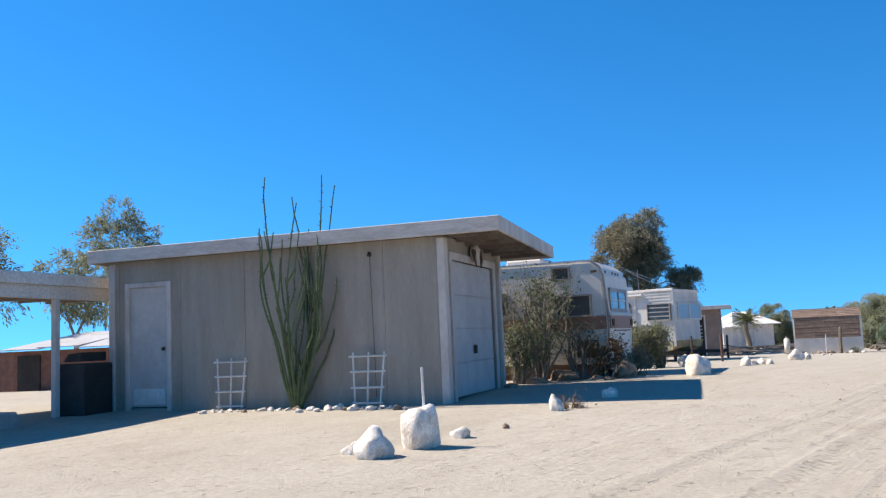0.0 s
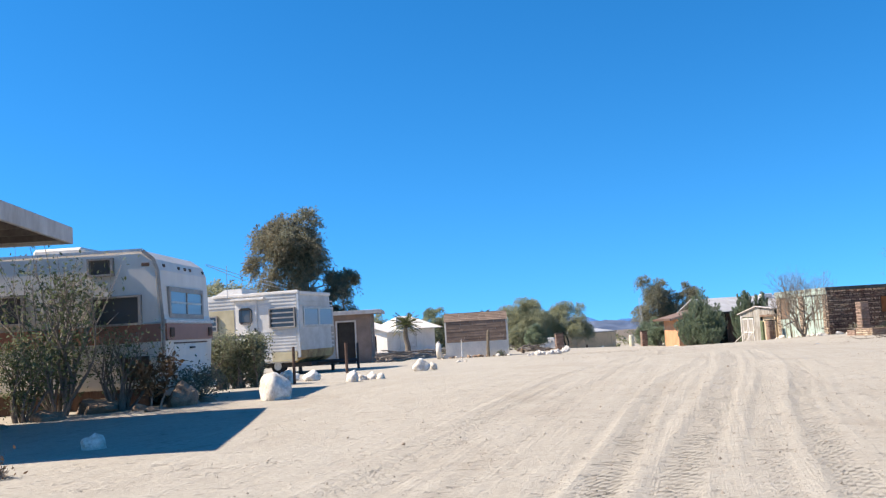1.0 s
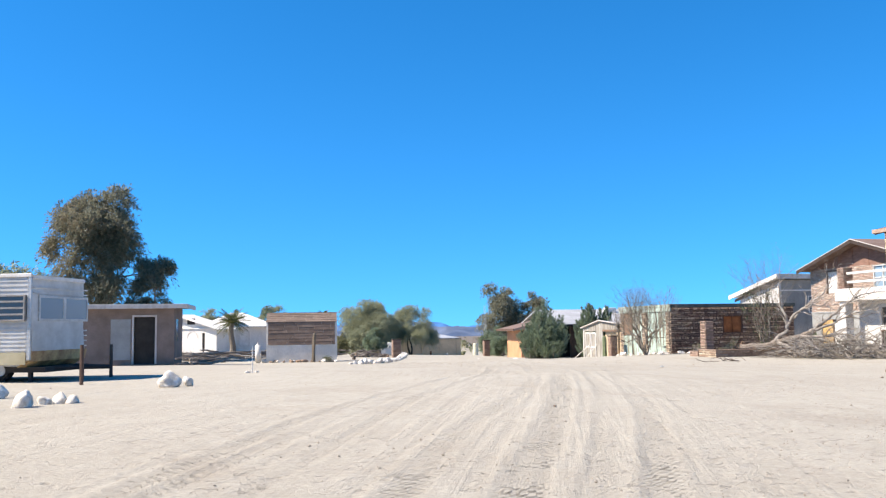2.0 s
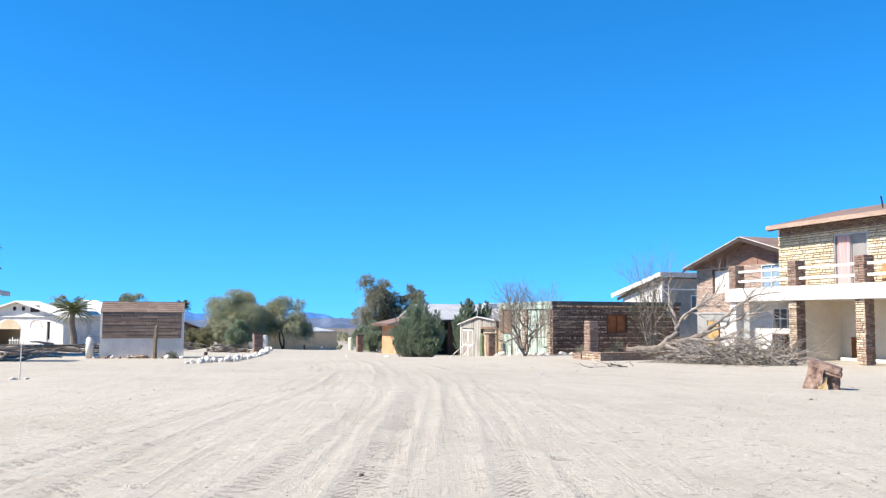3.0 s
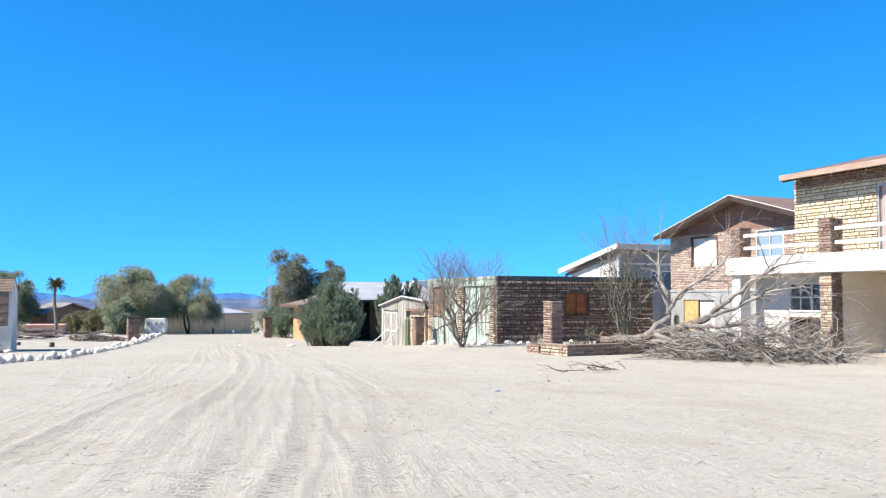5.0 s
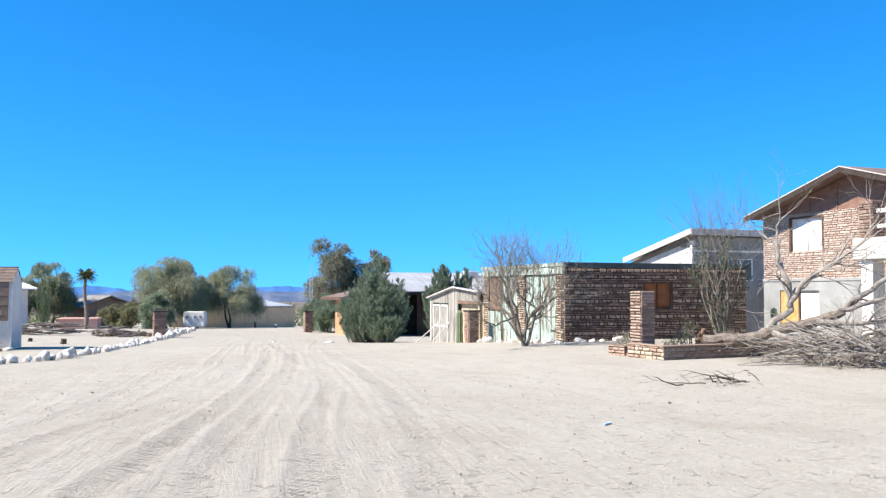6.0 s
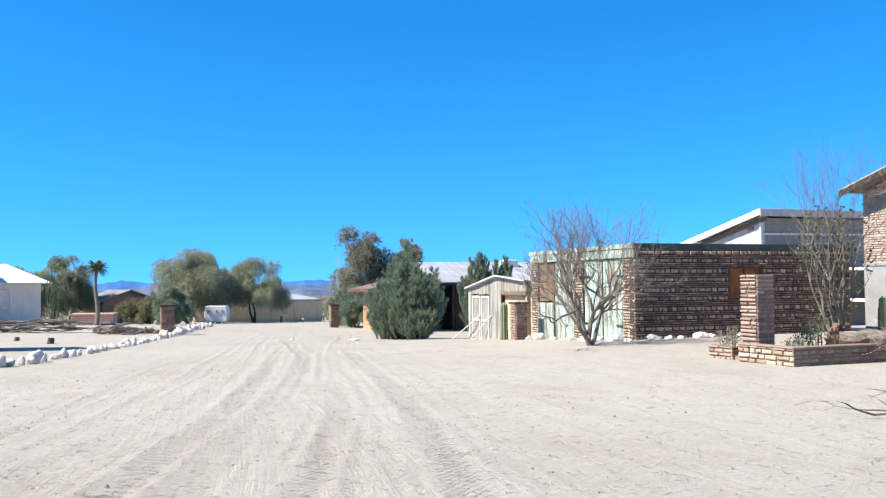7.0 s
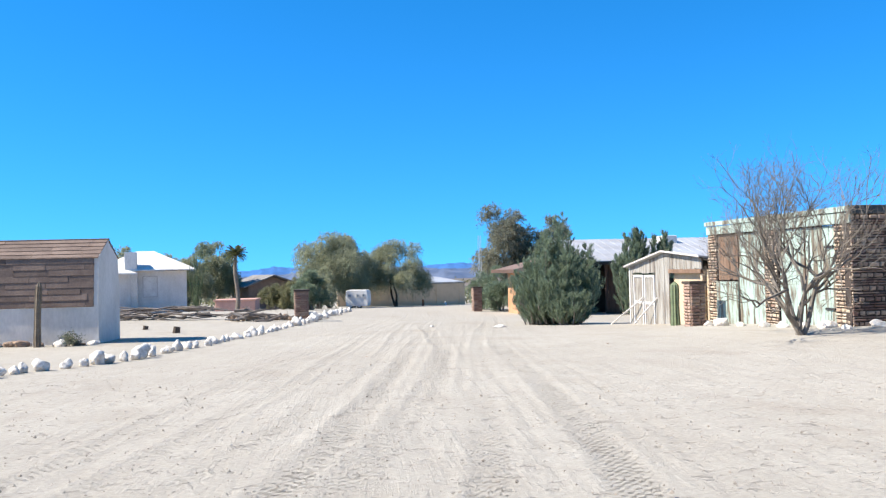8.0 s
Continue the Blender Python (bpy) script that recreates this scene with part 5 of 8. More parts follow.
def big_trailer():
    t = thing("fifth_wheel_trailer", "tall white travel trailer with a brown stripe", "trailer", 3.13, 18.0, 0, -19)
    y1 = 2.3
    prof = [(-7.2, 0.92), (0.13, 0.92), (0.17, 1.6), (0.18, 1.88), (0.14, 2.0), (0.11, 2.66), (0.05, 2.82), (-0.14, 2.96), (-7.0, 3.0), (-7.2, 2.9)]
    bm = bm_prism(prof, "y", 0.0, y1)
    bmesh.ops.bevel(bm, geom=[e for e in bm.edges if abs(e.verts[0].co.y - e.verts[1].co.y) < 1e-4], offset=0.05, segments=2, affect="EDGES")
    part("body", bm, M["trailer_white"], t)
    part("side_stripe", bm_box(-7.1, 0.12, -0.012, 0.0, 1.6, 1.86), M["trailer_brown"], t, "brown painted stripe")
    part("front_stripe", bm_box(0.165, 0.195, 0.05, y1 - 0.05, 1.61, 1.86), M["trailer_brown"], t, "brown painted stripe")
    part("edge_trim", bm_prism([(0.1, 0.95), (0.135, 0.95), (0.175, 1.6), (0.185, 1.9), (0.12, 2.66), (0.055, 2.84), (-0.1, 2.97), (-0.13, 2.93), (0.02, 2.8), (0.085, 2.64), (0.14, 1.9), (0.14, 1.6)], "y", -0.02, 0.0), M["bronze"], t)
    part("roof_trim", bm_box(-7.0, -0.12, -0.02, 0.0, 2.945, 2.985), M["alu"], t)
    part("band_trim", bm_box(0.16, 0.205, 0.0, y1, 1.87, 1.92), M["alu"], t)
    part("side_band_trim", bm_box(-7.1, 0.14, -0.02, 0.0, 1.865, 1.885), M["alu"], t)
    louvre_window(t, "x", -0.92, -0.15, 0.0, 1.86, 2.3, 0)
    louvre_window(t, "x", -0.93, -0.55, 0.0, 2.6, 2.87, 0)
    louvre_window(t, "x", -2.7, -1.9, 0.0, 1.95, 2.4, 0)
    w = part("front_window", bm_box(0.12, 0.15, 0.36, 1.82, 2.01, 2.35), M["sky_tint_pane"], t)
    fr = bmesh.new()
    for q in ((0.28, 0.36, 1.94, 2.42), (1.82, 1.9, 1.94, 2.42), (0.36, 1.82, 1.94, 2.01), (0.36, 1.82, 2.35, 2.42), (1.07, 1.11, 2.01, 2.35)):
        bm_box(0.11, 0.165, q[0], q[1], q[2], q[3], 0.004, fr)
    part("window_frame", fr, M["bronze"], w)
    part("window_bar", bm_box(0.13, 0.16, 0.36, 1.82, 2.17, 2.2), M["alu"], w)
    for y in (0.25, 0.9, 1.2, 1.45, 2.1):
        part("marker_lamp", bm_box(0.05, 0.1, y, y + 0.07, 2.71, 2.76, 0.005), M["dark_wood"], t)
    part("marker_lamp", bm_box(-0.14, -0.02, -0.02, 0.0, 2.72, 2.77, 0.005), M["dark_wood"], t)
    for y in (0.16, 2.0):
        part("tail_lamp", bm_box(0.19, 0.22, y, y + 0.16, 1.66, 1.8, 0.01), M["dark_wood"], t)
    part("front_hatch", bm_box(0.12, 0.175, 0.42, 1.95, 1.0, 1.56, 0.01), M["trailer_white"], t)
    part("hatch_trim", bm_box(0.15, 0.185, 0.4, 1.97, 1.555, 1.575), M["dark_wood"], t)
    part("hatch_handle", bm_box(0.175, 0.2, 1.1, 1.3, 1.47, 1.5), M["black_metal"], t)
    part("locker", bm_box(-0.5, -0.06, -0.012, 0.0, 1.05, 1.4), M["dark_wood"], t, "open brown locker hatch")
    part("locker_frame", bm_box(-0.54, -0.5, -0.03, 0.0, 1.02, 1.43), M["alu"], t)
    part("entry_door", bm_box(-4.6, -3.9, -0.02, 0.0, 0.98, 2.75, 0.01), M["trailer_white"], t)
    part("chassis", bm_box(-7.0, 0.05, 0.2, y1 - 0.2, 0.76, 0.92), M["black_metal"], t)
    part("skirt", bm_box(-7.1, -0.1, 0.05, 0.1, 0.55, 0.93), M["dark_wood"], t)
    part("bumper", bm_box(0.12, 0.24, 0.1, y1 - 0.1, 0.8, 0.9, 0.01), M["alu"], t)
    for x in (-3.2, -4.0):
        wheel(t, x, 0.1, gz(2.0, 19.0) + 0.32)
        wheel(t, x, y1 - 0.1, gz(2.0, 19.0) + 0.32)
    part("roof_cooler", bm_box(-2.1, -1.3, 0.6, 1.5, 2.99, 3.14, 0.04), M["trailer_white"], t)
    V, F = [], []
    for y in (0.5, 1.8):
        tube_into(V, F, [Vector((-0.2, y, 0.95)), Vector((-0.2, y, 0.5))], [0.035, 0.035], 6)
    mesh_part("jack_leg", V, F, M["black_metal"], t)
    V, F = [], []
    for q in range(2):
        tube_into(V, F, [Vector((0.1, y1, 2.9 - 0.02 * q)), Vector((0.3, y1 + 1.6, 2.78 - 0.08 * q)), Vector((0.5, y1 + 4.6, 2.72 - 0.08 * q))], [0.005] * 3, 4)
    tube_into(V, F, [Vector((0.2, y1 + 0.9, 2.3)), Vector((0.2, y1 + 0.9, 2.93))], [0.006] * 2, 5)
    mesh_part("aerial_wire", V, F, M["alu"], t)
    return t


big_trailer()


def small_trailer():
    t = thing("travel_trailer", "old ribbed white travel trailer with yellow panels and a rusty nose", "trailer", 6.7, 29.35, 0, -33)
    y1 = 2.4
    prof = [(-6.2, 0.86), (-0.28, 0.86), (-0.05, 1.0), (0.02, 1.2), (0.0, 2.76), (-0.08, 2.86), (-2.6, 2.88), (-6.0, 2.74), (-6.2, 2.6)]
    bm = bm_prism(prof, "y", 0.0, y1)
    rim = [e for e in bm.edges if abs(e.verts[0].co.y - e.verts[1].co.y) < 1e-4]
    bmesh.ops.bevel(bm, geom=[e for e in rim if e.verts[0].co.y > 1 and max(v.co.z for v in e.verts) > 2.7], offset=0.22, segments=4, affect="EDGES")
    bmesh.ops.bevel(bm, geom=[e for e in bm.edges if all(v.co.y < 1e-4 for v in e.verts)], offset=0.06, segments=2, affect="EDGES")
    part("body", bm, M["trailer_silver"], t)
    for i in range(7):
        z = 1.2 + 0.09 * i
        part("rib", bm_box(-1.2, -0.08, -0.016, 0.0, z, z + 0.035), M["trailer_silver"], t)
    for i in range(3):
        part("rib", bm_box(-6.0, -0.06, -0.016, 0.0, 2.5 + 0.1 * i, 2.535 + 0.1 * i), M["trailer_silver"], t)
    for i in range(6):
        z = 1.25 + 0.12 * i + (0.0 if i < 4 else 0.72)
        part("front_rib", bm_box(0.01, 0.03, 0.08, y1 - 0.08, z, z + 0.03), M["trailer_silver"], t)
    part("side_panel", bm_box(-6.0, -2.02, -0.012, 0.0, 1.45, 2.44), M["trailer_yellow"], t, "dull yellow side panel")
    part("side_panel", bm_box(-0.85, -0.08, -0.02, 0.0, 0.9, 1.17), M["trailer_yellow"], t, "dull yellow lower panel")
    part("nose_panel", bm_prism([(-0.3, 0.85), (-0.06, 0.99), (0.015, 1.19), (0.035, 1.19), (-0.03, 0.965), (-0.28, 0.835)], "y", 0.04, y1 - 0.06), M["rusty"], t, "rusted yellow nose panel")
    part("roof_edge", bm_box(-2.7, 0.03, -0.04, 0.03, 2.8, 2.88, 0.01), M["white_paint"], t)
    part("front_roof_edge", bm_box(-0.05, 0.05, 0.03, y1 - 0.24, 2.76, 2.85, 0.01), M["white_paint"], t)
    part("corner_trim", bm_box(-0.04, 0.03, -0.03, 0.02, 1.0, 2.8), M["alu"], t)
    d = part("door", bm_box(-1.97, -1.28, -0.03, 0.0, 1.0, 2.68, 0.02), M["white_paint"], t, "white entry door with a rounded window")
    part("door_window", bm_box(-1.82, -1.43, -0.05, -0.03, 2.0, 2.47, 0.07), M["pane"], d)
    part("door_canopy", bm_box(-2.05, -1.0, -0.14, 0.0, 2.68, 2.74, 0.01), M["white_paint"], d)
    part("door_handle", bm_box(-1.36, -1.31, -0.06, -0.03, 1.8, 1.88), M["black_metal"], d)
    louvre_window(t, "x", -0.88, -0.08, 0.0, 1.85, 2.41, 3)
    louvre_window(t, "x", -3.0, -2.54, 0.0, 1.85, 2.29, 2)
    w = part("front_window", bm_box(0.0, 0.025, 0.34, y1 - 0.12, 1.9, 2.36), M["sky_tint_pane"], t)
    fr = bmesh.new()
    for q in ((0.28, 0.34, 1.84, 2.42), (y1 - 0.12, y1 - 0.06, 1.84, 2.42), (0.34, y1 - 0.12, 1.84, 1.9), (0.34, y1 - 0.12, 2.36, 2.42), (1.25, 1.37, 1.9, 2.36)):
        bm_box(0.0, 0.04, q[0], q[1], q[2], q[3], 0.004, fr)
    part("window_frame", fr, M["alu"], w)
    part("chassis", bm_box(-6.0, 0.2, 0.3, y1 - 0.3, 0.72, 0.84), M["black_metal"], t)
    g0 = gz(7, 29)
    V, F = [], []
    for y in (0.5, y1 - 0.5):
        tube_into(V, F, [Vector((-0.3, y, 0.8)), Vector((1.25, y1 / 2, 0.8))], [0.05, 0.05], 6)
    tube_into(V, F, [Vector((1.25, y1 / 2, g0)), Vector((1.25, y1 / 2, 1.3))], [0.04, 0.035], 8)
    mesh_part("tow_frame", V, F, M["black_metal"], t)
    for x, y in ((-0.2, 0.4), (0.1, y1 - 0.4), (-0.9, 0.4)):
        block("jack", t, M["black_metal"], x - 0.04, x + 0.04, y - 0.04, y + 0.04, g0 - 0.1, 0.8, 0)
    for x in (-2.9, -3.7):
        wheel(t, x, 0.12, g0 + 0.3, 0.3)
    wheel(t, -0.85, 0.4, g0 + 0.2, 0.22)
    part("roof_cooler", bm_prism([(-3.0, 2.82), (-1.95, 2.82), (-1.95, 3.06), (-2.5, 3.06)], "y", 0.35, 1.3), M["white_paint"], t)
    part("roof_vent", bm_box(-1.1, -0.8, 0.9, 1.3, 2.85, 2.93, 0.02), M["trailer_white"], t)
    return t


small_trailer()


# ---- gambrel shed ----
def gambrel_shed():
    rng = np.random.default_rng(18)
    s = thing("gambrel_shed", "white shed with a brown shingled gambrel roof", "shed", 22.4, 54.6, 0, -18)
    w, d, zb = 3.8, 2.1, -0.42
    knee, shoulder, ridge = 0.74, 1.95, 2.44
    prof = [(0.0, zb), (d, zb), (d, knee), (d - 0.12, shoulder), (d / 2, ridge - 0.03), (0.12, shoulder), (0.0, knee)]
    part("body", bm_prism(prof, "x", -w, 0.0), M["shed_white"], s)
    block("bottom_rail", s, M["dark_wood"], -w, 0.0, -0.03, 0.0, zb - 0.1, zb + 0.02)
    # steep lower slopes and shallow upper slopes laid with boards
    def course(a, b, n, front, over):
        for i in range(n):
            p0, p1 = [a[k] + (b[k] - a[k]) * i / n for k in (0, 1)], [a[k] + (b[k] - a[k]) * (i + 1.12) / n for k in (0, 1)]
            lift = 0.012
            nx = -1 if front else 1
            x = -w - over
            while x < over - 0.02:
                L = min(rng.uniform(0.7, 1.5), over - x)
                j = rng.uniform(-0.008, 0.008)
                prof2 = [(p0[0] + nx * (lift + j), p0[1] + 0.012), (p1[0] + nx * 0.008, p1[1]), (p1[0] + nx * 0.028, p1[1] + 0.012), (p0[0] + nx * (lift + 0.022 + j), p0[1] + 0.03)]
                part("shingle", bm_prism(prof2, "x", x + 0.004, x + L - 0.004), M["shingle"], s)
                x += L
    course((0.0, knee - 0.05), (0.12, shoulder), 8, True, -0.09)
    course((0.10, shoulder - 0.02), (d / 2, ridge), 5, True, 0.02)
    course((d, knee - 0.05), (d - 0.12, shoulder), 8, False, -0.09)
    course((d - 0.10, shoulder - 0.02), (d / 2, ridge), 5, False, 0.02)
    block("ridge_board", s, M["shingle"], -w - 0.03, 0.03, d / 2 - 0.06, d / 2 + 0.06, ridge, ridge + 0.035)
    part("end_trim", bm_prism([(-0.01, zb), (0.05, zb), (0.05, knee), (0.17, shoulder - 0.02), (d / 2, ridge - 0.1), (d / 2, ridge + 0.0), (0.1, shoulder + 0.02), (-0.01, knee)], "x", 0.0, 0.02), M["shed_white"], s)
    for x in (-0.2, -1.9, -3.6):
        block("footing", s, M["dark_wood"], x - 0.15, x + 0.15, 0.0, 0.2, zb - 0.25, zb)
        block("footing", s, M["dark_wood"], x - 0.15, x + 0.15, d - 0.25, d - 0.05, zb - 0.25, zb)
    return s


gambrel_shed()


def white_tank():
    t = thing("water_cylinder", "tall white-painted metal cylinder beside the shed", "tank", 18.3, 55.6, gz(18.3, 55.6) - 0.03)
    bm = bmesh.new()
    bmesh.ops.create_cone(bm, cap_ends=True, segments=20, radius1=0.16, radius2=0.16, depth=1.0, matrix=Matrix.Translation((0, 0, 0.5)))
    bmesh.ops.bevel(bm, geom=[e for e in bm.edges if e.calc_face_angle(0) > 1], offset=0.06, segments=3, affect="EDGES")
    part("shell", bm, M["shed_white"], t, smooth=True)
    part("neck", bm_box(-0.05, 0.05, -0.05, 0.05, 0.99, 1.08, 0.02), M["alu"], t)


white_tank()


def cream_drum():
    """A tall plastic drum with rolled ribs and a shallow lid."""
    x, y = 53.93, 97.8
    t = thing("plastic_drum", "tall cream plastic drum beside the drive", "drum", x, y, gz(x, y) - 0.03)
    prof = [(0.0, 0.0), (0.27, 0.0), (0.3, 0.04), (0.3, 0.42), (0.325, 0.45), (0.3, 0.48), (0.3, 0.9), (0.325, 0.93), (0.3, 0.96), (0.3, 1.3), (0.27, 1.36)]
    n, V, F = 20, [], []
    for r, z in prof:
        V += [(r * math.cos(2 * math.pi * k / n), r * math.sin(2 * math.pi * k / n), z) for k in range(n)]
    for j in range(len(prof) - 1):
        F += [(j * n + k, j * n + (k + 1) % n, (j + 1) * n + (k + 1) % n, (j + 1) * n + k) for k in range(n)]
    mesh_part("shell", V, F, M["cream_plastic"], t)
    bm = bmesh.new()
    bmesh.ops.create_cone(bm, cap_ends=True, segments=20, radius1=0.285, radius2=0.27, depth=0.07, matrix=Matrix.Translation((0, 0, 1.385)))
    part("lid", bm, M["cream_plastic"], t)


cream_drum()


# ---- tan hut, white house, outlying sheds ----
def tan_hut():
    h = thing("tan_hut", "small flat-roofed brown hut with an open doorway", "hut", 12.9, 49.3, 0, -15)
    core(h, "front_wall", M["hut_brown"], "x", -4.5, 0.0, 0.0, 0.15, -0.2, 2.62, [(-1.72, -0.82, 0.1, 2.2)])
    core(h, "side_wall", M["hut_brown"], "y", 0.15, 3.6, -0.15, 0.0, -0.2, 2.62, [(0.9, 1.7, 1.1, 2.1)])
    core(h, "back_wall", M["hut_brown"], "x", -4.5, 0.0, 3.6, 3.75, -0.2, 2.62)
    core(h, "west_wall", M["hut_brown"], "y", 0.15, 3.6, -4.5, -4.35, -0.2, 2.62)
    # no door here: a black sheet painted as the shade indoors
    part("door_leaf", bm_box(-1.7, -0.84, 0.1, 0.14, 0.1, 2.18), M["interior_shade"], h, "dark open doorway")
    fr = bmesh.new()
    for q in ((-1.8, -1.72, 0.1, 2.28), (-0.82, -0.74, 0.1, 2.28), (-1.72, -0.82, 2.2, 2.28)):
        bm_box(q[0], q[1], -0.03, 0.08, q[2], q[3], 0, fr)
    part("door_frame", fr, M["trim_paint"], h)
    part("shutter", bm_box(-2.7, -1.86, -0.03, 0.0, 0.3, 2.1), M["plaster_grey"], h)
    window_unit(h, "y", 0.9, 1.7, -0.06, 1.1, 2.1, M["white_paint"], M["pane"], 1, 0)
    part("roof", bm_box(-4.9, 0.55, -0.45, 4.0, 2.62, 2.72), M["roof_felt"], h)
    block("roof_edge", h, M["trim_paint"], -4.9, 0.6, -0.5, -0.45, 2.56, 2.76)
    block("roof_edge", h, M["trim_paint"], 0.55, 0.6, -0.45, 4.0, 2.56, 2.76)


tan_hut()


def hip_roof(x0, x1, y0, y1, z0, z1, inset, t=0.08):
    bm = bmesh.new()
    b = [bm.verts.new(p) for p in ((x0, y0, z0), (x1, y0, z0), (x1, y1, z0), (x0, y1, z0))]
    ym = (y0 + y1) / 2
    r = [bm.verts.new(p) for p in ((x0 + inset, ym, z1), (x1 - inset, ym, z1))]
    lo = [bm.verts.new((v.co.x, v.co.y, z0 - t)) for v in b]
    for f in ((b[0], b[1], r[1], r[0]), (b[1], b[2], r[1]), (b[2], b[3], r[0], r[1]), (b[3], b[0], r[0])):
        bm.faces.new(f)
    for i in range(4):
        j = (i + 1) % 4
        bm.faces.new((b[i], lo[i], lo[j], b[j]))
    bm.faces.new(lo[::-1])
    bmesh.ops.recalc_face_normals(bm, faces=bm.faces)
    return bm


def white_house():
    h = thing("white_house", "low white plastered house with a white hipped roof", "house", 30.2, 98.2, 0, -6)
    win = (-3.05, -2.1, -0.1, 1.35)
    core(h, "front_wall", M["shed_white"], "x", -6.0, 0.0, 0.0, 0.2, -1.6, 1.75, [win])
    core(h, "side_wall", M["shed_white"], "y", 0.2, 6.0, -0.2, 0.0, -1.6, 1.75)
    core(h, "back_wall", M["shed_white"], "x", -6.0, 0.0, 6.0, 6.2, -1.6, 1.75)
    core(h, "west_wall", M["shed_white"], "y", 0.2, 6.0, -6.0, -5.8, -1.6, 1.75)
    part("shutter", bm_box(-3.05, -2.1, 0.04, 0.08, -0.1, 1.35), M["window_board"], h, "closed white shutter")
    fr = bmesh.new()
    for q in ((-3.1, -3.05, -0.15, 1.4), (-2.1, -2.05, -0.15, 1.4), (-3.05, -2.1, 1.35, 1.4), (-3.05, -2.1, -0.15, -0.1)):
        bm_box(q[0], q[1], -0.03, 0.06, q[2], q[3], 0, fr)
    part("shutter_frame", fr, M["trim_paint"], h)
    part("roof", hip_roof(-6.6, 0.7, -0.7, 6.9, 1.86, 3.3, 3.0), M["white_paint"], h)
    block("chimney", h, M["shed_white"], -4.3, -3.45, -0.6, 0.35, -1.6, 3.15)


def white_annex():
    """A white wing set corner-on to the house: a low broad gable end with an arch, vents and a window."""
    a = thing("white_annex", "white plastered annex with a broad low gable end", "house", 24.45, 96.5, 0, 39)
    slot, win, arch = (1.45, 1.8, -1.0, 1.25), (2.7, 3.7, 2.1, 2.7), (4.7, 7.3, -1.6, 0.55)
    core(a, "gable_wall", M["shed_white"], "y", 0.0, 9.4, 0.0, 0.2, -1.6, 1.72, [slot, arch])
    core(a, "side_wall", M["shed_white"], "x", 0.2, 2.3, 0.0, 0.2, -1.6, 1.72)
    core(a, "back_wall", M["tan_wall"], "y", 0.2, 9.2, 2.1, 2.3, -1.6, 1.72)
    core(a, "far_wall", M["shed_white"], "x", 0.2, 2.1, 9.2, 9.4, -1.6, 1.72)
    part("gable", bm_prism([(-0.2, 1.72), (9.6, 1.72), (4.9, 3.0)], "x", 0.03, 0.2), M["shed_white"], a)
    head = bmesh.new()
    pts = [(6.0 + 1.3 * math.cos(math.pi * k / 12), 0.55 + 0.85 * math.sin(math.pi * k / 12)) for k in range(13)]
    head = bm_prism(pts, "x", -0.012, 0.0)
    part("arch_head", head, M["tan_wall"], a)
    for b in (-0.7, 10.3):
        za, zb = 3.02, 3.02 - 0.268 * abs(b - 4.9)
        part("roof_plane", bm_prism([(4.9, za), (b, zb), (b, zb + 0.12), (4.9, za + 0.12)], "x", -0.55, 2.3), M["white_paint"], a)
    block("ledge", a, M["white_paint"], -0.14, 0.0, -0.1, 9.5, 1.66, 1.76)
    # window, vents and slot: black sheets painted as shade within
    part("window_pane", bm_box(0.0, 0.028, win[0], win[1], win[2], win[3]), M["interior_shade"], a)
    for y in (4.5, 5.5):
        disc = [(y + 0.2 * math.cos(6.283 * k / 14), 2.42 + 0.2 * math.sin(6.283 * k / 14)) for k in range(14)]
        part("round_vent", bm_prism(disc, "x", 0.005, 0.03), M["interior_shade"], a)
    part("slot_back", bm_box(0.15, 0.18, 1.45, 1.8, -1.0, 1.25), M["interior_shade"], a)
    ring = bmesh.new()
    for k in range(12):
        t0, t1 = math.pi * k / 12, math.pi * (k + 1) / 12
        q = [(3.0 + r * math.cos(t), 0.75 + r * math.sin(t)) for r, t in ((0.62, t0), (0.72, t0), (0.72, t1), (0.62, t1))]
        lo = [ring.verts.new((-0.03, p[0], p[1])) for p in q]
        hi = [ring.verts.new((0.0, p[0], p[1])) for p in q]
        ring.faces.new(lo)
        for m in range(4):
            ring.faces.new((lo[m], hi[m], hi[(m + 1) % 4], lo[(m + 1) % 4]))
    part("arch_moulding", ring, M["trim_paint"], a)
    return a


def picket_railing():
    f = thing("picket_railing", "low white picket railing before the annex", "fence", 23.3, 95.2, -1.2, 129)
    for k in range(17):
        block("picket", f, M["white_paint"], 0.28 * k, 0.28 * k + 0.07, -0.02, 0.02, -0.1, 0.95 + 0.12 * (k % 3 == 0), 0)
    for z in (0.3, 0.75):
        block("rail", f, M["white_paint"], -0.1, 4.65, 0.022, 0.06, z, z + 0.07, 0)


white_house()
white_annex()
picket_railing()


def dark_hut():
    h = thing("dark_hut", "dark wooden hut with a pitched roof among the trees", "hut", 38.4, 113.5, gz(39, 111) - 0.1, -76)
    part("body", bm_prism([(-2.4, -0.3), (2.4, -0.3), (2.4, 2.2), (0, 3.0), (-2.4, 2.2)], "x", 0.0, 3.6), M["hut_brown"], h)
    for s in (-1, 1):
        part("roof_plane", bm_prism([(0, 3.1), (s * 3.0, 2.1), (s * 3.0, 2.2), (0, 3.22)], "x", -0.5, 4.0), M["roof_felt"], h)
    # black sheet for the hut's unlit inside
    part("doorway", bm_box(-0.04, 0.0, -0.5, 0.5, 0.0, 1.9), M["interior_shade"], h)


dark_hut()


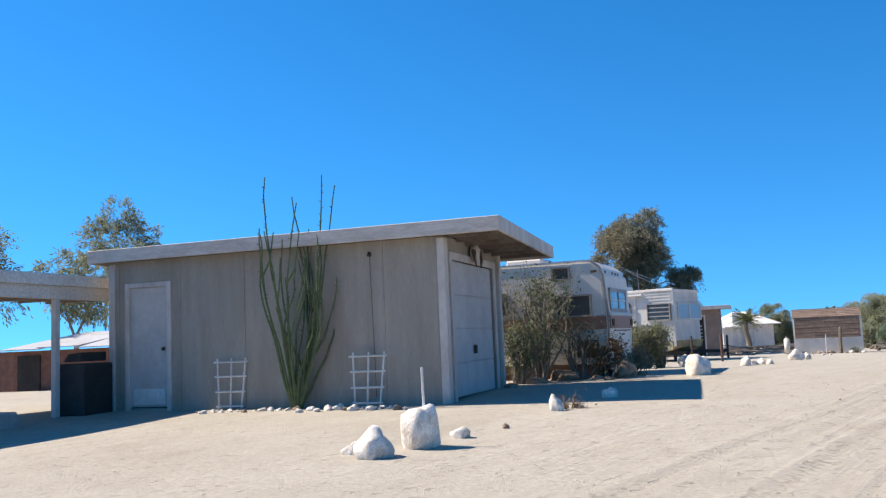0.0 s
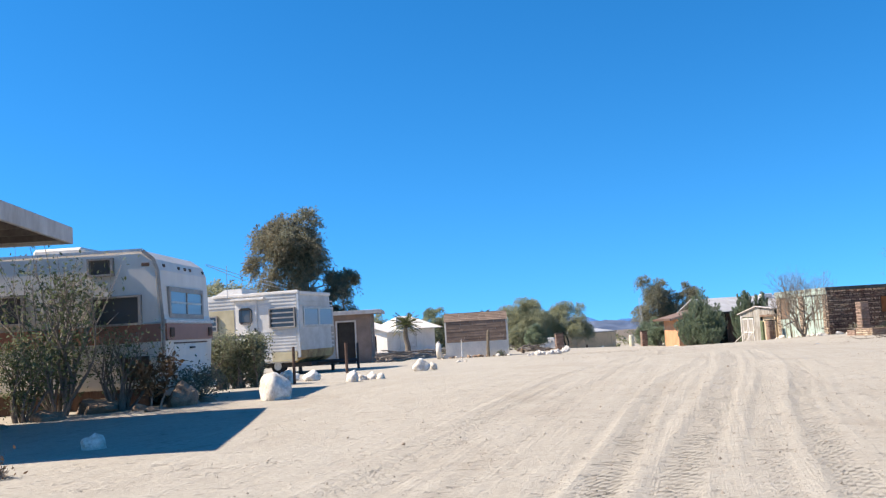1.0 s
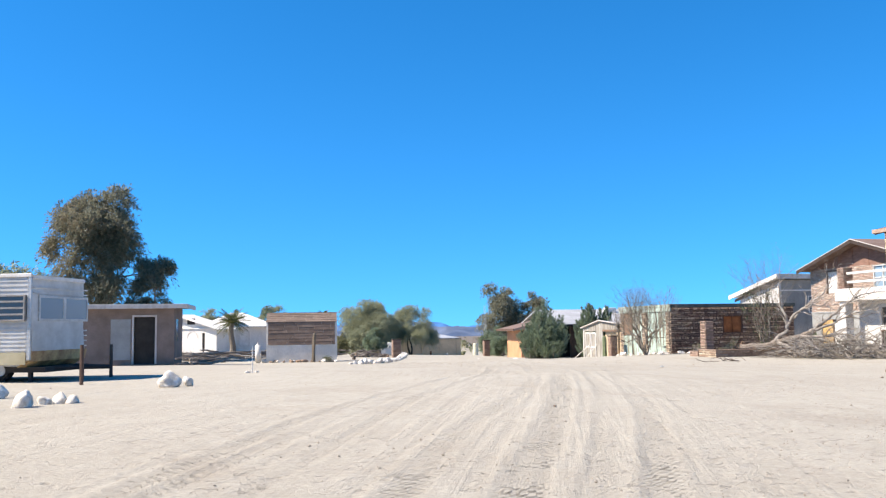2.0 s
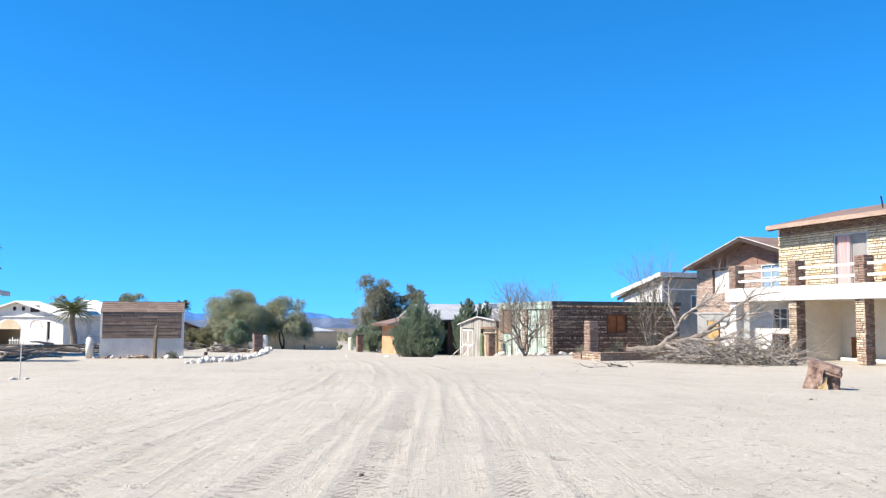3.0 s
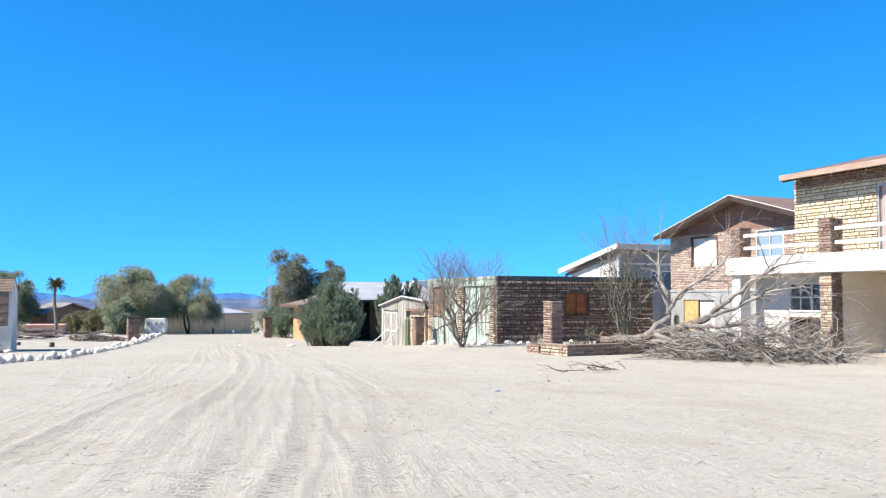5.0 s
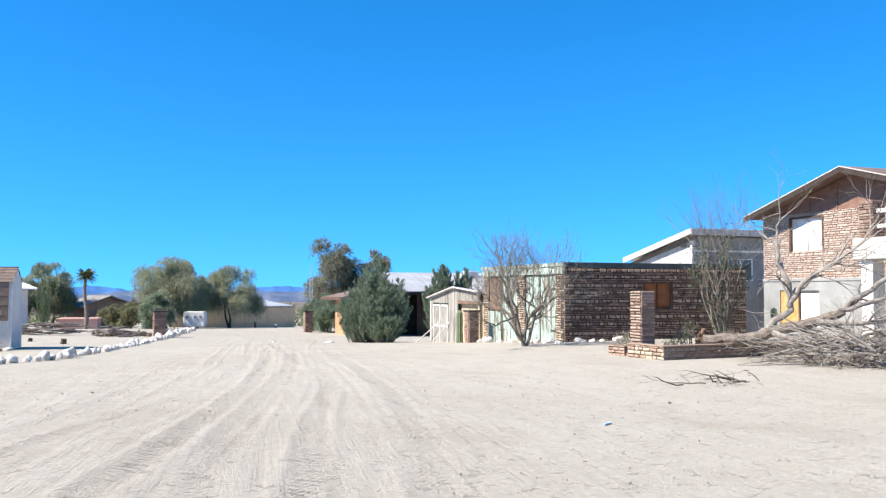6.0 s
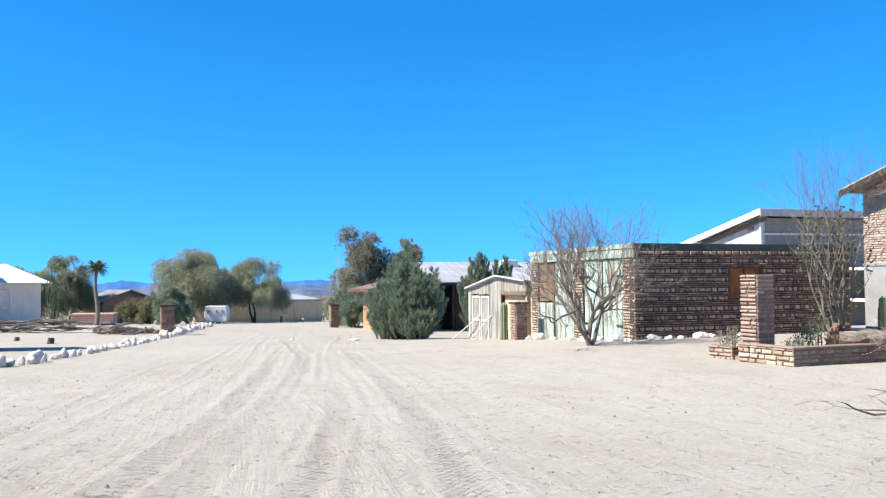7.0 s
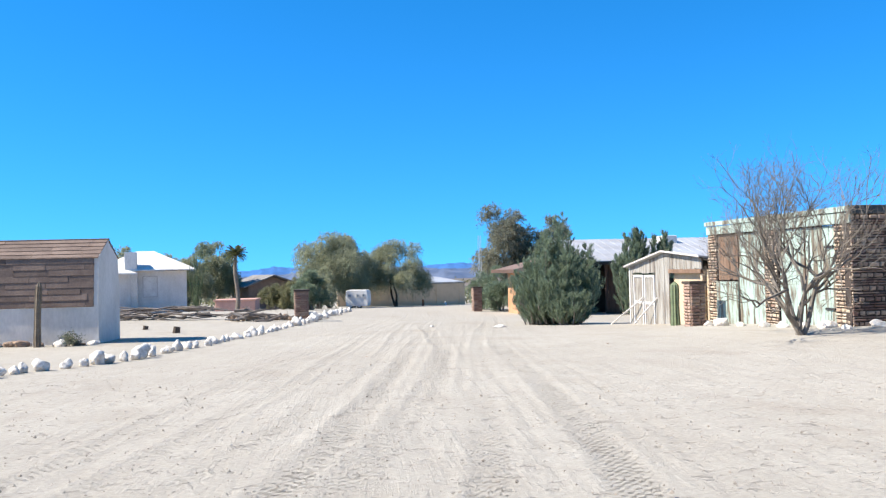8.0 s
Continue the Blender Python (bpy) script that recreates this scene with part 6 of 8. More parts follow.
def pink_plinth():
    p = thing("plaster_tank", "low pink plastered water tank", "tank", 32.4, 94.2, -1.3, -20)
    part("wall", bm_box(-0.7, 2.1, -0.6, 1.6, 0, 0.8, 0.03), M["pink_plaster"], p)
    part("rim", bm_box(-0.78, 2.18, -0.68, 1.68, 0.8, 0.92, 0.02), M["pink_plaster"], p)


pink_plinth()


def far_camper():
    x, y = 43.5, 98.2
    c = thing("camper", "small white camper trailer parked at the drive's end", "trailer", x, y, gz(x, y), -28)
    bm = bm_prism([(-0.85, 0.2), (0.85, 0.2), (0.9, 0.8), (0.84, 1.36), (0.74, 1.46), (-0.74, 1.48), (-0.85, 1.38), (-0.9, 0.8)], "y", -0.8, 0.8)
    bmesh.ops.bevel(bm, geom=list(bm.edges), offset=0.03, segments=1, affect="EDGES")
    part("body", bm, M["white_paint"], c)
    for x0, x1 in ((-0.7, -0.42), (0.0, 0.2), (0.46, 0.66)):
        window_unit(c, "x", x0, x1, -0.868, 0.92, 1.16, M["alu"], M["sky_tint_pane"], 0, 0, fw=0.04)
    for x0 in (-0.5, 0.2):
        wheel(c, x0, -0.72, 0.2, 0.2, 0.14)


far_camper()


def long_shed():
    h = thing("long_shed", "long low beige shed with a pale metal roof", "shed", 51.0, 112.0, 0, 4)
    zb = -2.9
    core(h, "front_wall", M["tan_wall"], "x", -3.0, 8.6, 0.0, 0.2, zb, -0.12)
    core(h, "end_wall", M["tan_wall"], "y", 0.2, 6.0, 8.4, 8.6, zb, -0.12)
    core(h, "back_wall", M["tan_wall"], "x", -3.0, 8.6, 6.0, 6.2, zb, -0.12)
    for i in range(5):
        block("wall_post", h, M["tan_wall"], -2.5 + 2.6 * i, -2.38 + 2.6 * i, -0.05, 0.0, zb, -0.12, 0)
    block("wall_cap", h, M["grey_wood"], -3.1, 8.7, -0.08, 0.22, -0.12, 0.0)
    part("roof", bm_prism([(0.3, 0.0), (6.4, 0.5), (6.4, 0.56), (0.3, 0.06)], "x", 1.2, 8.6), M["metal_roof"], h)


long_shed()


def orange_house():
    h = thing("orange_house", "small orange plastered cottage with a shed roof behind a hedge", "house", 42.95, 69.3, 0, -14)
    g0, zw = -1.6, 1.25
    core(h, "west_wall", M["orange_wall"], "y", 0.0, 4.0, 0.0, 0.2, g0, zw)
    core(h, "south_wall", M["orange_wall"], "x", 0.2, 2.2, 0.0, 0.2, g0, zw)
    core(h, "north_wall", M["orange_wall"], "x", 0.2, 2.2, 3.8, 4.0, g0, zw)
    core(h, "east_wall", M["orange_wall"], "y", 0.2, 3.8, 2.0, 2.2, g0, zw + 0.4)
    part("roof", bm_prism([(-0.75, zw - 0.05), (2.6, zw + 0.72), (2.6, zw + 0.8), (-0.75, zw + 0.03)], "y", -0.5, 4.5), M["brown_roof"], h)
    part("eave_board", bm_box(-0.8, -0.75, -0.55, 4.55, zw - 0.12, zw + 0.06), M["dark_wood"], h)
    part("verge_board", bm_prism([(-0.75, zw - 0.12), (2.6, zw + 0.65), (2.6, zw + 0.82), (-0.75, zw + 0.06)], "y", -0.55, -0.5), M["orange_wood"], h)
    part("gable_fill", bm_prism([(0.2, zw), (2.2, zw), (2.2, zw + 0.6), (0.2, zw + 0.15)], "y", 0.02, 0.18), M["orange_wall"], h)


orange_house()


def porch_house():
    """A long house whose roof slopes south over a deep porch."""
    h = thing("porch_house", "pale metal-roofed house with a deep dark porch", "house", 47.0, 70.0, 0, -14)
    zb, ze = -1.9, 1.5
    # near-black wall: the porch's shade put into its colour
    core(h, "porch_back_wall", M["interior_shade"], "x", -0.2, 12.0, 1.8, 2.0, zb, ze)
    core(h, "west_wall", M["dark_wood"], "y", 2.0, 8.0, -0.2, 0.0, zb, ze)
    core(h, "north_wall", M["dark_wood"], "x", 0.0, 12.0, 7.8, 8.0, zb, ze)
    core(h, "east_wall", M["dark_wood"], "y", 0.0, 7.8, 11.8, 12.0, zb, ze)
    # added dark screen that fills the porch front in place of shade
    core(h, "porch_screen", M["dark_wood"], "x", 0.9, 11.8, -0.6, -0.5, zb, ze, [(1.6, 2.5, zb, 0.6)])
    for i in range(5):
        block("porch_post", h, M["dark_wood"], 0.7 + 2.7 * i, 0.84 + 2.7 * i, -0.72, -0.6, zb, ze)
    part("roof", bm_prism([(-1.0, ze + 0.06), (4.0, ze + 1.3), (9.0, ze + 0.06), (9.0, ze + 0.14), (4.0, ze + 1.4), (-1.0, ze + 0.14)], "x", -0.7, 12.5), M["metal_roof"], h)
    for i in range(25):
        x = -0.6 + 0.52 * i
        part("roof_seam", bm_prism([(-1.0, ze + 0.14), (4.0, ze + 1.4), (4.0, ze + 1.415), (-1.0, ze + 0.155)], "x", x, x + 0.02), M["metal_roof"], h)
    block("eave_board", h, M["black_metal"], -0.7, 12.5, -1.06, -1.0, ze - 0.06, ze + 0.1)
    block("eave_flashing", h, M["white_paint"], 0.9, 2.2, -1.09, -1.06, ze - 0.12, ze + 0.04)
    part("gable_wall", bm_prism([(2.0, ze), (7.9, ze), (4.0, ze + 1.28)], "x", -0.2, 0.0), M["dark_wood"], h)
    part("roof_cooler", bm_box(5.3, 6.2, 2.6, 3.4, ze + 0.9, ze + 1.5, 0.03), M["white_paint"], h)


porch_house()


# ---- carport and yard west of the garage ----
def carport():
    c = thing("carport", "pale timber carport roof on square posts", "carport", 0.38, 13.6, 0, -15)
    block("post", c, M["trim_paint"], -6.5, -6.4, -0.9, -0.8, 0.2, 2.46)
    block("post", c, M["trim_paint"], -6.5, -6.4, 2.6, 2.7, 0.2, 2.46)
    block("post", c, M["trim_paint"], -6.5, -6.4, -4.6, -4.5, 0.0, 2.46)
    block("post", c, M["trim_paint"], -10.2, -10.1, -0.9, -0.8, 0.2, 2.46)
    block("post", c, M["trim_paint"], -10.2, -10.1, -4.6, -4.5, 0.0, 2.46)
    block("beam", c, M["beam_white"], -6.52, -6.4, -5.2, 3.4, 2.46, 2.68)
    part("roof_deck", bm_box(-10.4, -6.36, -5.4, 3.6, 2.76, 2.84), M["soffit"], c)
    block("fascia", c, M["beam_white"], -6.36, -6.31, -5.45, 3.65, 2.67, 2.86)
    block("fascia", c, M["beam_white"], -10.4, -6.36, -5.45, -5.4, 2.67, 2.86)
    for i in range(12):
        block("rafter", c, M["soffit"], -10.3, -6.4, -5.2 + 0.75 * i, -5.14 + 0.75 * i, 2.68, 2.76, 0)


carport()


def yard_wall():
    w = thing("yard_outbuilding", "rough brick outbuilding with sagging white roof sheets", "outbuilding", -9.5, 27.0, 0, -15)
    core(w, "front_wall", M["old_brick"], "x", -6.0, 2.2, 0.0, 0.25, -0.2, 1.75)
    core(w, "side_wall", M["old_brick"], "y", 0.25, 5.0, 1.95, 2.2, -0.2, 1.75)
    for i in range(5):
        a = -5.6 + 1.5 * i
        part("roof_sheet", bm_prism([(-0.4, 1.78 + 0.05 * (i % 2)), (3.5, 2.35 + 0.06 * i), (3.5, 2.38 + 0.06 * i), (-0.4, 1.81 + 0.05 * (i % 2))], "x", a, a + 1.6), M["metal_roof"], w)
    part("door", bm_box(-5.2, -4.3, -0.05, 0.0, 0.2, 1.6), M["interior_shade"], w)
    h = thing("far_brick_house", "red brick house with a flat roof beyond the yard", "house", -9.0, 48.0, 0, -15)
    part("walls", bm_box(-4.0, 3.4, 0, 6, 0, 3.5), M["pink_brick"], h)
    block("roof_slab", h, M["trim_paint"], -4.6, 4.0, -0.6, 6.5, 3.5, 3.75)
    for x in (-2.6, 0.6):
        window_unit(h, "x", x, x + 1.2, -0.06, 1.5, 2.9, M["white_paint"], M["pane"], 1, 0)


yard_wall()


def dark_cabinet():
    c = thing("outdoor_stove", "dark iron barbecue beside the garage", "barbecue", -5.68, 14.45, gz(-5.7, 14.4) - 0.05, -15)
    part("base", bm_box(-0.42, 0.1, 0.0, 0.7, 0, 0.92, 0.02), M["black_metal"], c)
    part("hood", bm_prism([(-0.35, 0.95), (0.0, 0.95), (0.0, 1.1), (-0.25, 1.08)], "y", 0.05, 0.65), M["black_metal"], c)
    b = thing("timber_kerb", "low concrete block lying in the yard", "block", -6.6, 13.0, gz(-6.6, 13.0) - 0.05, -15)
    part("block", bm_box(-1.2, 0.7, -0.2, 0.2, 0, 0.3, 0.03), M["plaster_grey"], b)


dark_cabinet()


# ---- things on and round the garage ----
def trellis(x, y, lean):
    t = thing("garden_trellis", "white wooden fan trellis leaning on the garage wall", "trellis", x, y, gz(x, y) - 0.03, -15, group="garage trellises")
    def stick(a, b, r=0.016):
        V, F = [], []
        tube_into(V, F, [Vector(a), Vector(b)], [r, r], 5)
        mesh_part("slat", V, F, M["white_paint"], t)
    for k in (-1, 0, 1):
        stick((k * 0.2, 0, 0.0), (k * 0.26 + lean, 0.06, 0.86))
    for i, z in enumerate((0.1, 0.33, 0.57, 0.8)):
        hw = 0.24 + 0.09 * z
        stick((-hw + lean * z, 0.06 * z - 0.01, z), (hw + lean * z, 0.06 * z - 0.01, z))
    return t


trellis(-3.18, 14.42, 0.0)
trellis(-0.87, 13.74, 0.02)


def skull_ornament():
    o = thing("horned_ornament", "carved pale animal skull hung above the garage door", "ornament", 0, 0, 0)
    g = pose(0.38, 13.6, 0, 0, 0, -15)
    o.matrix_basis = g @ Matrix.Translation((0.1, 1.35, 2.78))
    rng = np.random.default_rng(5)
    part("skull", rock_bm(rng, 0.09, 0.13, 0.21, 2), M["trim_paint"], o)
    V, F = [], []
    for s in (-1, 1):
        tube_into(V, F, [Vector((0, s * 0.05, 0.1)), Vector((0.02, s * 0.18, 0.16)), Vector((0.04, s * 0.2, 0.02)), Vector((0.05, s * 0.12, -0.1))], [0.04, 0.035, 0.025, 0.01], 6)
    mesh_part("horns", V, F, M["dark_wood"], o)


skull_ornament()


def marker_stake():
    s = thing("marker_stake", "thin white stake standing behind a painted rock", "stake", 0.42, 9.05, gz(0.42, 9.05))
    V, F = [], []
    tube_into(V, F, [Vector((0, 0, -0.05)), Vector((-0.01, 0, 0.78))], [0.014, 0.014], 6)
    mesh_part("rod", V, F, M["white_paint"], s)


marker_stake()


def iron_post(x, y, h, label, r=0.03, lean=0.0):
    s = thing("wooden_post", label, "post", x, y, gz(x, y))
    V, F = [], []
    tube_into(V, F, [Vector((0, 0, -0.1)), Vector((lean * 0.5, 0, h * 0.5)), Vector((lean, 0, h))], [r, r * 0.95, r * 0.9], 7)
    mesh_part("shaft", V, F, M["dark_wood"], s)


iron_post(5.58, 21.5, 0.72, "short dark wooden post by the white boulders")
iron_post(7.62, 27.2, 0.75, "short dark post near the trailer hitch", 0.04)


def balcony_items():
    m = pose(37.9, 32.0, 0, 0, 0, -14)
    c = thing("orange_cabinet", "orange wooden cupboard standing on the balcony", "cupboard")
    c.matrix_basis = m @ Matrix.Translation((0.75, -4.75, 2.97))
    part("carcass", bm_box(0, 0.45, 0, 1.1, 0, 0.72, 0.01), M["cupboard_wood"], c)
    for a in (0.02, 0.56):
        part("door", bm_box(-0.02, 0.0, a, a + 0.52, 0.03, 0.69), M["cupboard_wood"], c)
    for k, (y, hh) in enumerate(((-4.5, 0.33), (-4.9, 0.36))):
        j = thing("white_jug", "white plastic jug standing on the balcony cupboard", "jug", group="balcony jugs")
        j.matrix_basis = m @ Matrix.Translation((0.95, y, 3.69))
        bm = bmesh.new()
        bmesh.ops.create_cone(bm, cap_ends=True, segments=16, radius1=0.13, radius2=0.12, depth=hh, matrix=Matrix.Translation((0, 0, hh / 2)))
        bmesh.ops.bevel(bm, geom=[e for e in bm.edges if e.calc_face_angle(0) > 1], offset=0.03, segments=2, affect="EDGES")
        part("bottle", bm, M["white_paint"], j)
        part("cap", bm_box(-0.04, 0.04, -0.04, 0.04, hh - 0.01, hh + 0.05, 0.01), M["white_paint"], j)
    d = thing("dark_barrel", "dark plastic barrel standing on the balcony", "barrel")
    d.matrix_basis = m @ Matrix.Translation((0.9, -5.45, 2.97))
    bm = bmesh.new()
    bmesh.ops.create_cone(bm, cap_ends=True, segments=18, radius1=0.22, radius2=0.2, depth=0.9, matrix=Matrix.Translation((0, 0, 0.45)))
    part("drum", bm, M["black_metal"], d)


balcony_items()


# ---- plants ----
def grow(V, F, tips, rng, p, d, length, r, depth, spread, split=(2, 4), shrink=0.72, lift=0.1, wander=0.18, sides=6, taper=0.6):
    """A limb that wanders, thins and splits; its last twigs are gathered as tips."""
    n = 4 if depth > 1 else 3
    pts, rad = [p], [r]
    for i in range(n):
        d = (d + Vector(rng.normal(0, wander, 3)) + Vector((0, 0, lift))).normalized()
        p = p + d * (length / n)
        pts.append(p)
        rad.append(r * (1 - (1 - taper) * (i + 1) / n))
    tube_into(V, F, pts, rad, max(3, sides))
    if depth == 0:
        tips.append((p, d))
        tips.append((pts[-2], d))
        return
    for k in range(int(rng.integers(split[0], split[1] + 1))):
        nd = (d + Vector(rng.normal(0, spread, 3))).normalized()
        at = pts[-1] if k < 2 else pts[int(rng.integers(2, n + 1))]
        grow(V, F, tips, rng, at, nd, length * shrink * rng.uniform(0.75, 1.2), rad[-1] * rng.uniform(0.6, 0.85), depth - 1, spread, split, shrink, lift, wander, max(3, sides - 1), taper)


def leafy_tree(x, y, height, wide, name, label, bark, leaf, seed, leaf_size=0.16, count=9000, clear=0.25, lean=(0, 0), squash=1.0, stems=1, clump=0.2, droop=0.6, sub=None):
    """A tree: trunk and limbs, and a crown of hanging sprays on many lobes with gaps between them."""
    rng = np.random.default_rng(seed)
    count = int(count * 2.6)
    z0 = gz(x, y)
    t = thing(name, label, "tree", x, y, z0 - 0.05, rng.uniform(0, 360))
    V, F, tips = [], [], []
    for s in range(stems):
        d = Vector((lean[0] + rng.normal(0, 0.15 + 0.2 * (stems > 1)), lean[1] + rng.normal(0, 0.15 + 0.2 * (stems > 1)), 1)).normalized()
        grow(V, F, tips, rng, Vector((rng.normal(0, 0.1), rng.normal(0, 0.1), 0)), d, height * 0.34, 0.03 * height / stems ** 0.5, 3, 0.5, (2, 3), 0.66, 0.08, 0.12)
    lim = [(min(max(v.x, -wide / 2), wide / 2), min(max(v.y, -wide / 2), wide / 2), min(v.z, height * 0.97)) for v in V]
    mesh_part("trunk", lim, F, bark, t)
    # crown: boughs of uneven size, each hung with arching sprays of fine leaves
    zc, hz = height * (clear + (1 - clear) / 2), height * (1 - clear) / 2
    boughs = []
    for _ in range(34):
        u = Vector(rng.normal(0, 1, 3)).normalized()
        k = rng.uniform(0.1, 1.0) ** 0.4 * rng.uniform(0.6, 0.98)
        narrow = 1.0 - 0.25 * max(u.z, 0) ** 2
        boughs.append((u.x * wide / 2 * k * narrow, u.y * wide / 2 * k * narrow, zc + u.z * hz * k * squash))
    boughs = np.array(boughs)
    size = rng.uniform(0.5, 1.4, len(boughs)) * clump * min(wide, height) * 0.56
    per = 16
    n = count // per
    pick = rng.choice(len(boughs), n, p=size ** 2 / (size ** 2).sum())
    off = rng.normal(0, 1, (n, 3))
    off /= np.linalg.norm(off, axis=1)[:, None]
    start = boughs[pick] + off * size[pick][:, None] * (rng.uniform(0.05, 1, (n, 1)) ** 0.5)
    out = start - np.array([0, 0, zc])
    out /= np.linalg.norm(out, axis=1)[:, None] + 1e-6
    run = out * 0.7 + off * 0.5 + rng.normal(0, 0.35, (n, 3)) + np.array([0, 0, 0.35])
    run /= np.linalg.norm(run, axis=1)[:, None]
    reach = 0.036 * (wide + height) * rng.uniform(0.4, 1.5, (n, 1))
    q = np.linspace(0.05, 1, per)[None, :, None]
    c = start[:, None] + run[:, None] * reach[:, None] * q
    c[:, :, 2] -= (droop * 0.9 * reach[:, None] * q ** 2)[:, :, 0]
    c += rng.normal(0, 0.035 + 0.2 * leaf_size, c.shape)
    way = run[:, None] + np.array([0, 0, -1.0]) * 1.8 * droop * q
    c, way = c.reshape(-1, 3), way.reshape(-1, 3)
    keep = (c[:, 2] > height * clear * 0.45) & (c[:, 2] < height * 1.04)
    c, way = c[keep], way[keep]
    if sub is None:
        leaves_mesh("crown", c, leaf_size, leaf, t, rng, aspect=0.24, along=way)
    else:
        split = c[:, 0] + rng.normal(0, wide * 0.16, len(c)) < 0
        leaves_mesh("crown", c[split], leaf_size, leaf, t, rng, aspect=0.24, along=way[split])
        leaves_mesh("crown", c[~split], leaf_size, sub, t, rng, aspect=0.24, along=way[~split])
    return t


def feathery_bush(x, y, height, wide, name, label, leaf, seed, count=16000, leaf_size=0.2, spires=14, slim=1.0, taper=0.45, rise=0.75):
    """A tamarisk-like bush: many upright plumes of fine foliage that stand apart, tallest in the middle, wide at the foot."""
    rng = np.random.default_rng(seed)
    t = thing(name, label, "bush", x, y, gz(x, y) - 0.05)
    V, F, cs, ways = [], [], [], []
    k = count // spires
    for i in range(spires):
        a, r = 2.399 * i + rng.uniform(-0.4, 0.4), wide / 2 * 0.92 * ((i + 0.3) / spires) ** 0.55
        h = height * (1 - taper * (2 * r / wide) ** 1.15) * rng.uniform(0.74, 1.06)
        q0 = r * rng.uniform(0.75, 1.2)
        top = Vector((math.cos(a) * q0, math.sin(a) * q0, h))
        foot = Vector((math.cos(a) * r * 0.6, math.sin(a) * r * 0.6, 0))
        midp = foot.lerp(top, 0.45) + Vector((math.cos(a), math.sin(a), 0)) * 0.25 * r
        tube_into(V, F, [foot, midp, top], [0.035, 0.02, 0.005], 5)
        n = 34
        for j in range(n):
            u = ((j + rng.uniform(0, 1)) / n) ** 0.85
            p = foot.lerp(midp, min(u * 2, 1)).lerp(top, max(u * 2 - 1, 0))
            w = rng.uniform(0, 6.283)
            reach = slim * (0.16 + 0.11 * wide) * (1 - u) ** 0.6 * rng.uniform(0.5, 1.3) + 0.07
            lift = rise * rng.uniform(0.5, 1.6)
            d = Vector((math.cos(w), math.sin(w), lift)) * reach
            m = k // n
            q = rng.uniform(0, 1, (m, 1)) ** 0.8
            cs.append(np.array(p)[None] + q * np.array(d)[None] + rng.normal(0, 0.018 + 0.03 * reach, (m, 3)) + np.array([0, 0, 1]) * 0.1 * reach * q * q)
            ways.append(np.repeat(np.array(d.normalized())[None], m, axis=0) + np.array([0, 0, 0.5]))
    mesh_part("stem", V, F, M["bark"], t)
    c, way = np.concatenate(cs), np.concatenate(ways)
    keep = c[:, 2] > 0.02
    leaves_mesh("foliage", c[keep], leaf_size, leaf, t, rng, aspect=0.13, along=way[keep], stray=0.3)
    return t


def shrub(x, y, height, wide, label, leaf, seed, count=1500, leaf_size=0.07, bark="bark", depth=3, stems=7, name="shrub", z=None, low=0.55):
    """A loose shrub: bare stems from the foot, leaves along the twigs."""
    rng = np.random.default_rng(seed)
    t = thing(name, label, "bush", x, y, (gz(x, y) if z is None else z) - 0.03)
    V, F, tips = [], [], []
    for i in range(stems):
        a = rng.uniform(0, 6.283)
        k = rng.uniform(0.1, 0.75) * wide / height
        grow(V, F, tips, rng, Vector((math.cos(a) * 0.08, math.sin(a) * 0.08, 0)), Vector((math.cos(a) * k, math.sin(a) * k, 1)).normalized(), height * 0.42, 0.014 + 0.006 * height, depth - 1, 0.38, (2, 3), 0.68, 0.1, 0.14, 5)
    mesh_part("stem", V, F, M[bark], t)
    if count:
        c = np.array([tuple(p) for p, d in tips])
        c = c[rng.integers(0, len(c), count)] * (1 - low * rng.uniform(0, 1, (count, 1)) ** 2.2) + rng.normal(0, 0.06 * wide + 0.02, (count, 3))
        c = c[c[:, 2] > 0.05]
        leaves_mesh("foliage", c, leaf_size, leaf, t, rng)
    return t


def bare_tree(x, y, height, label, seed, stems, bark="bark", spread=0.42, depth=4, first=0.34, thick=0.05, fan=0.45, z=None, dirs=None, split=(2, 3), name="bare_tree", shrink=0.74, wander=0.13):
    rng = np.random.default_rng(seed)
    t = thing(name, label, "tree", x, y, (gz(x, y) if z is None else z) - 0.05)
    for i in range(stems):
        V, F, tips = [], [], []
        a = 2 * math.pi * i / stems + rng.uniform(-0.5, 0.5)
        d = Vector(dirs[i]).normalized() if dirs else Vector((math.cos(a) * fan, math.sin(a) * fan, 1)).normalized()
        grow(V, F, tips, rng, Vector((0.06 * math.cos(a), 0.06 * math.sin(a), 0)), d, height * first, thick * rng.uniform(0.75, 1.1), depth, spread, split, shrink, 0.11, wander, 6, 0.7)
        mesh_part("trunk" if i == 0 else "stem", V, F, M[bark], t)
    return t


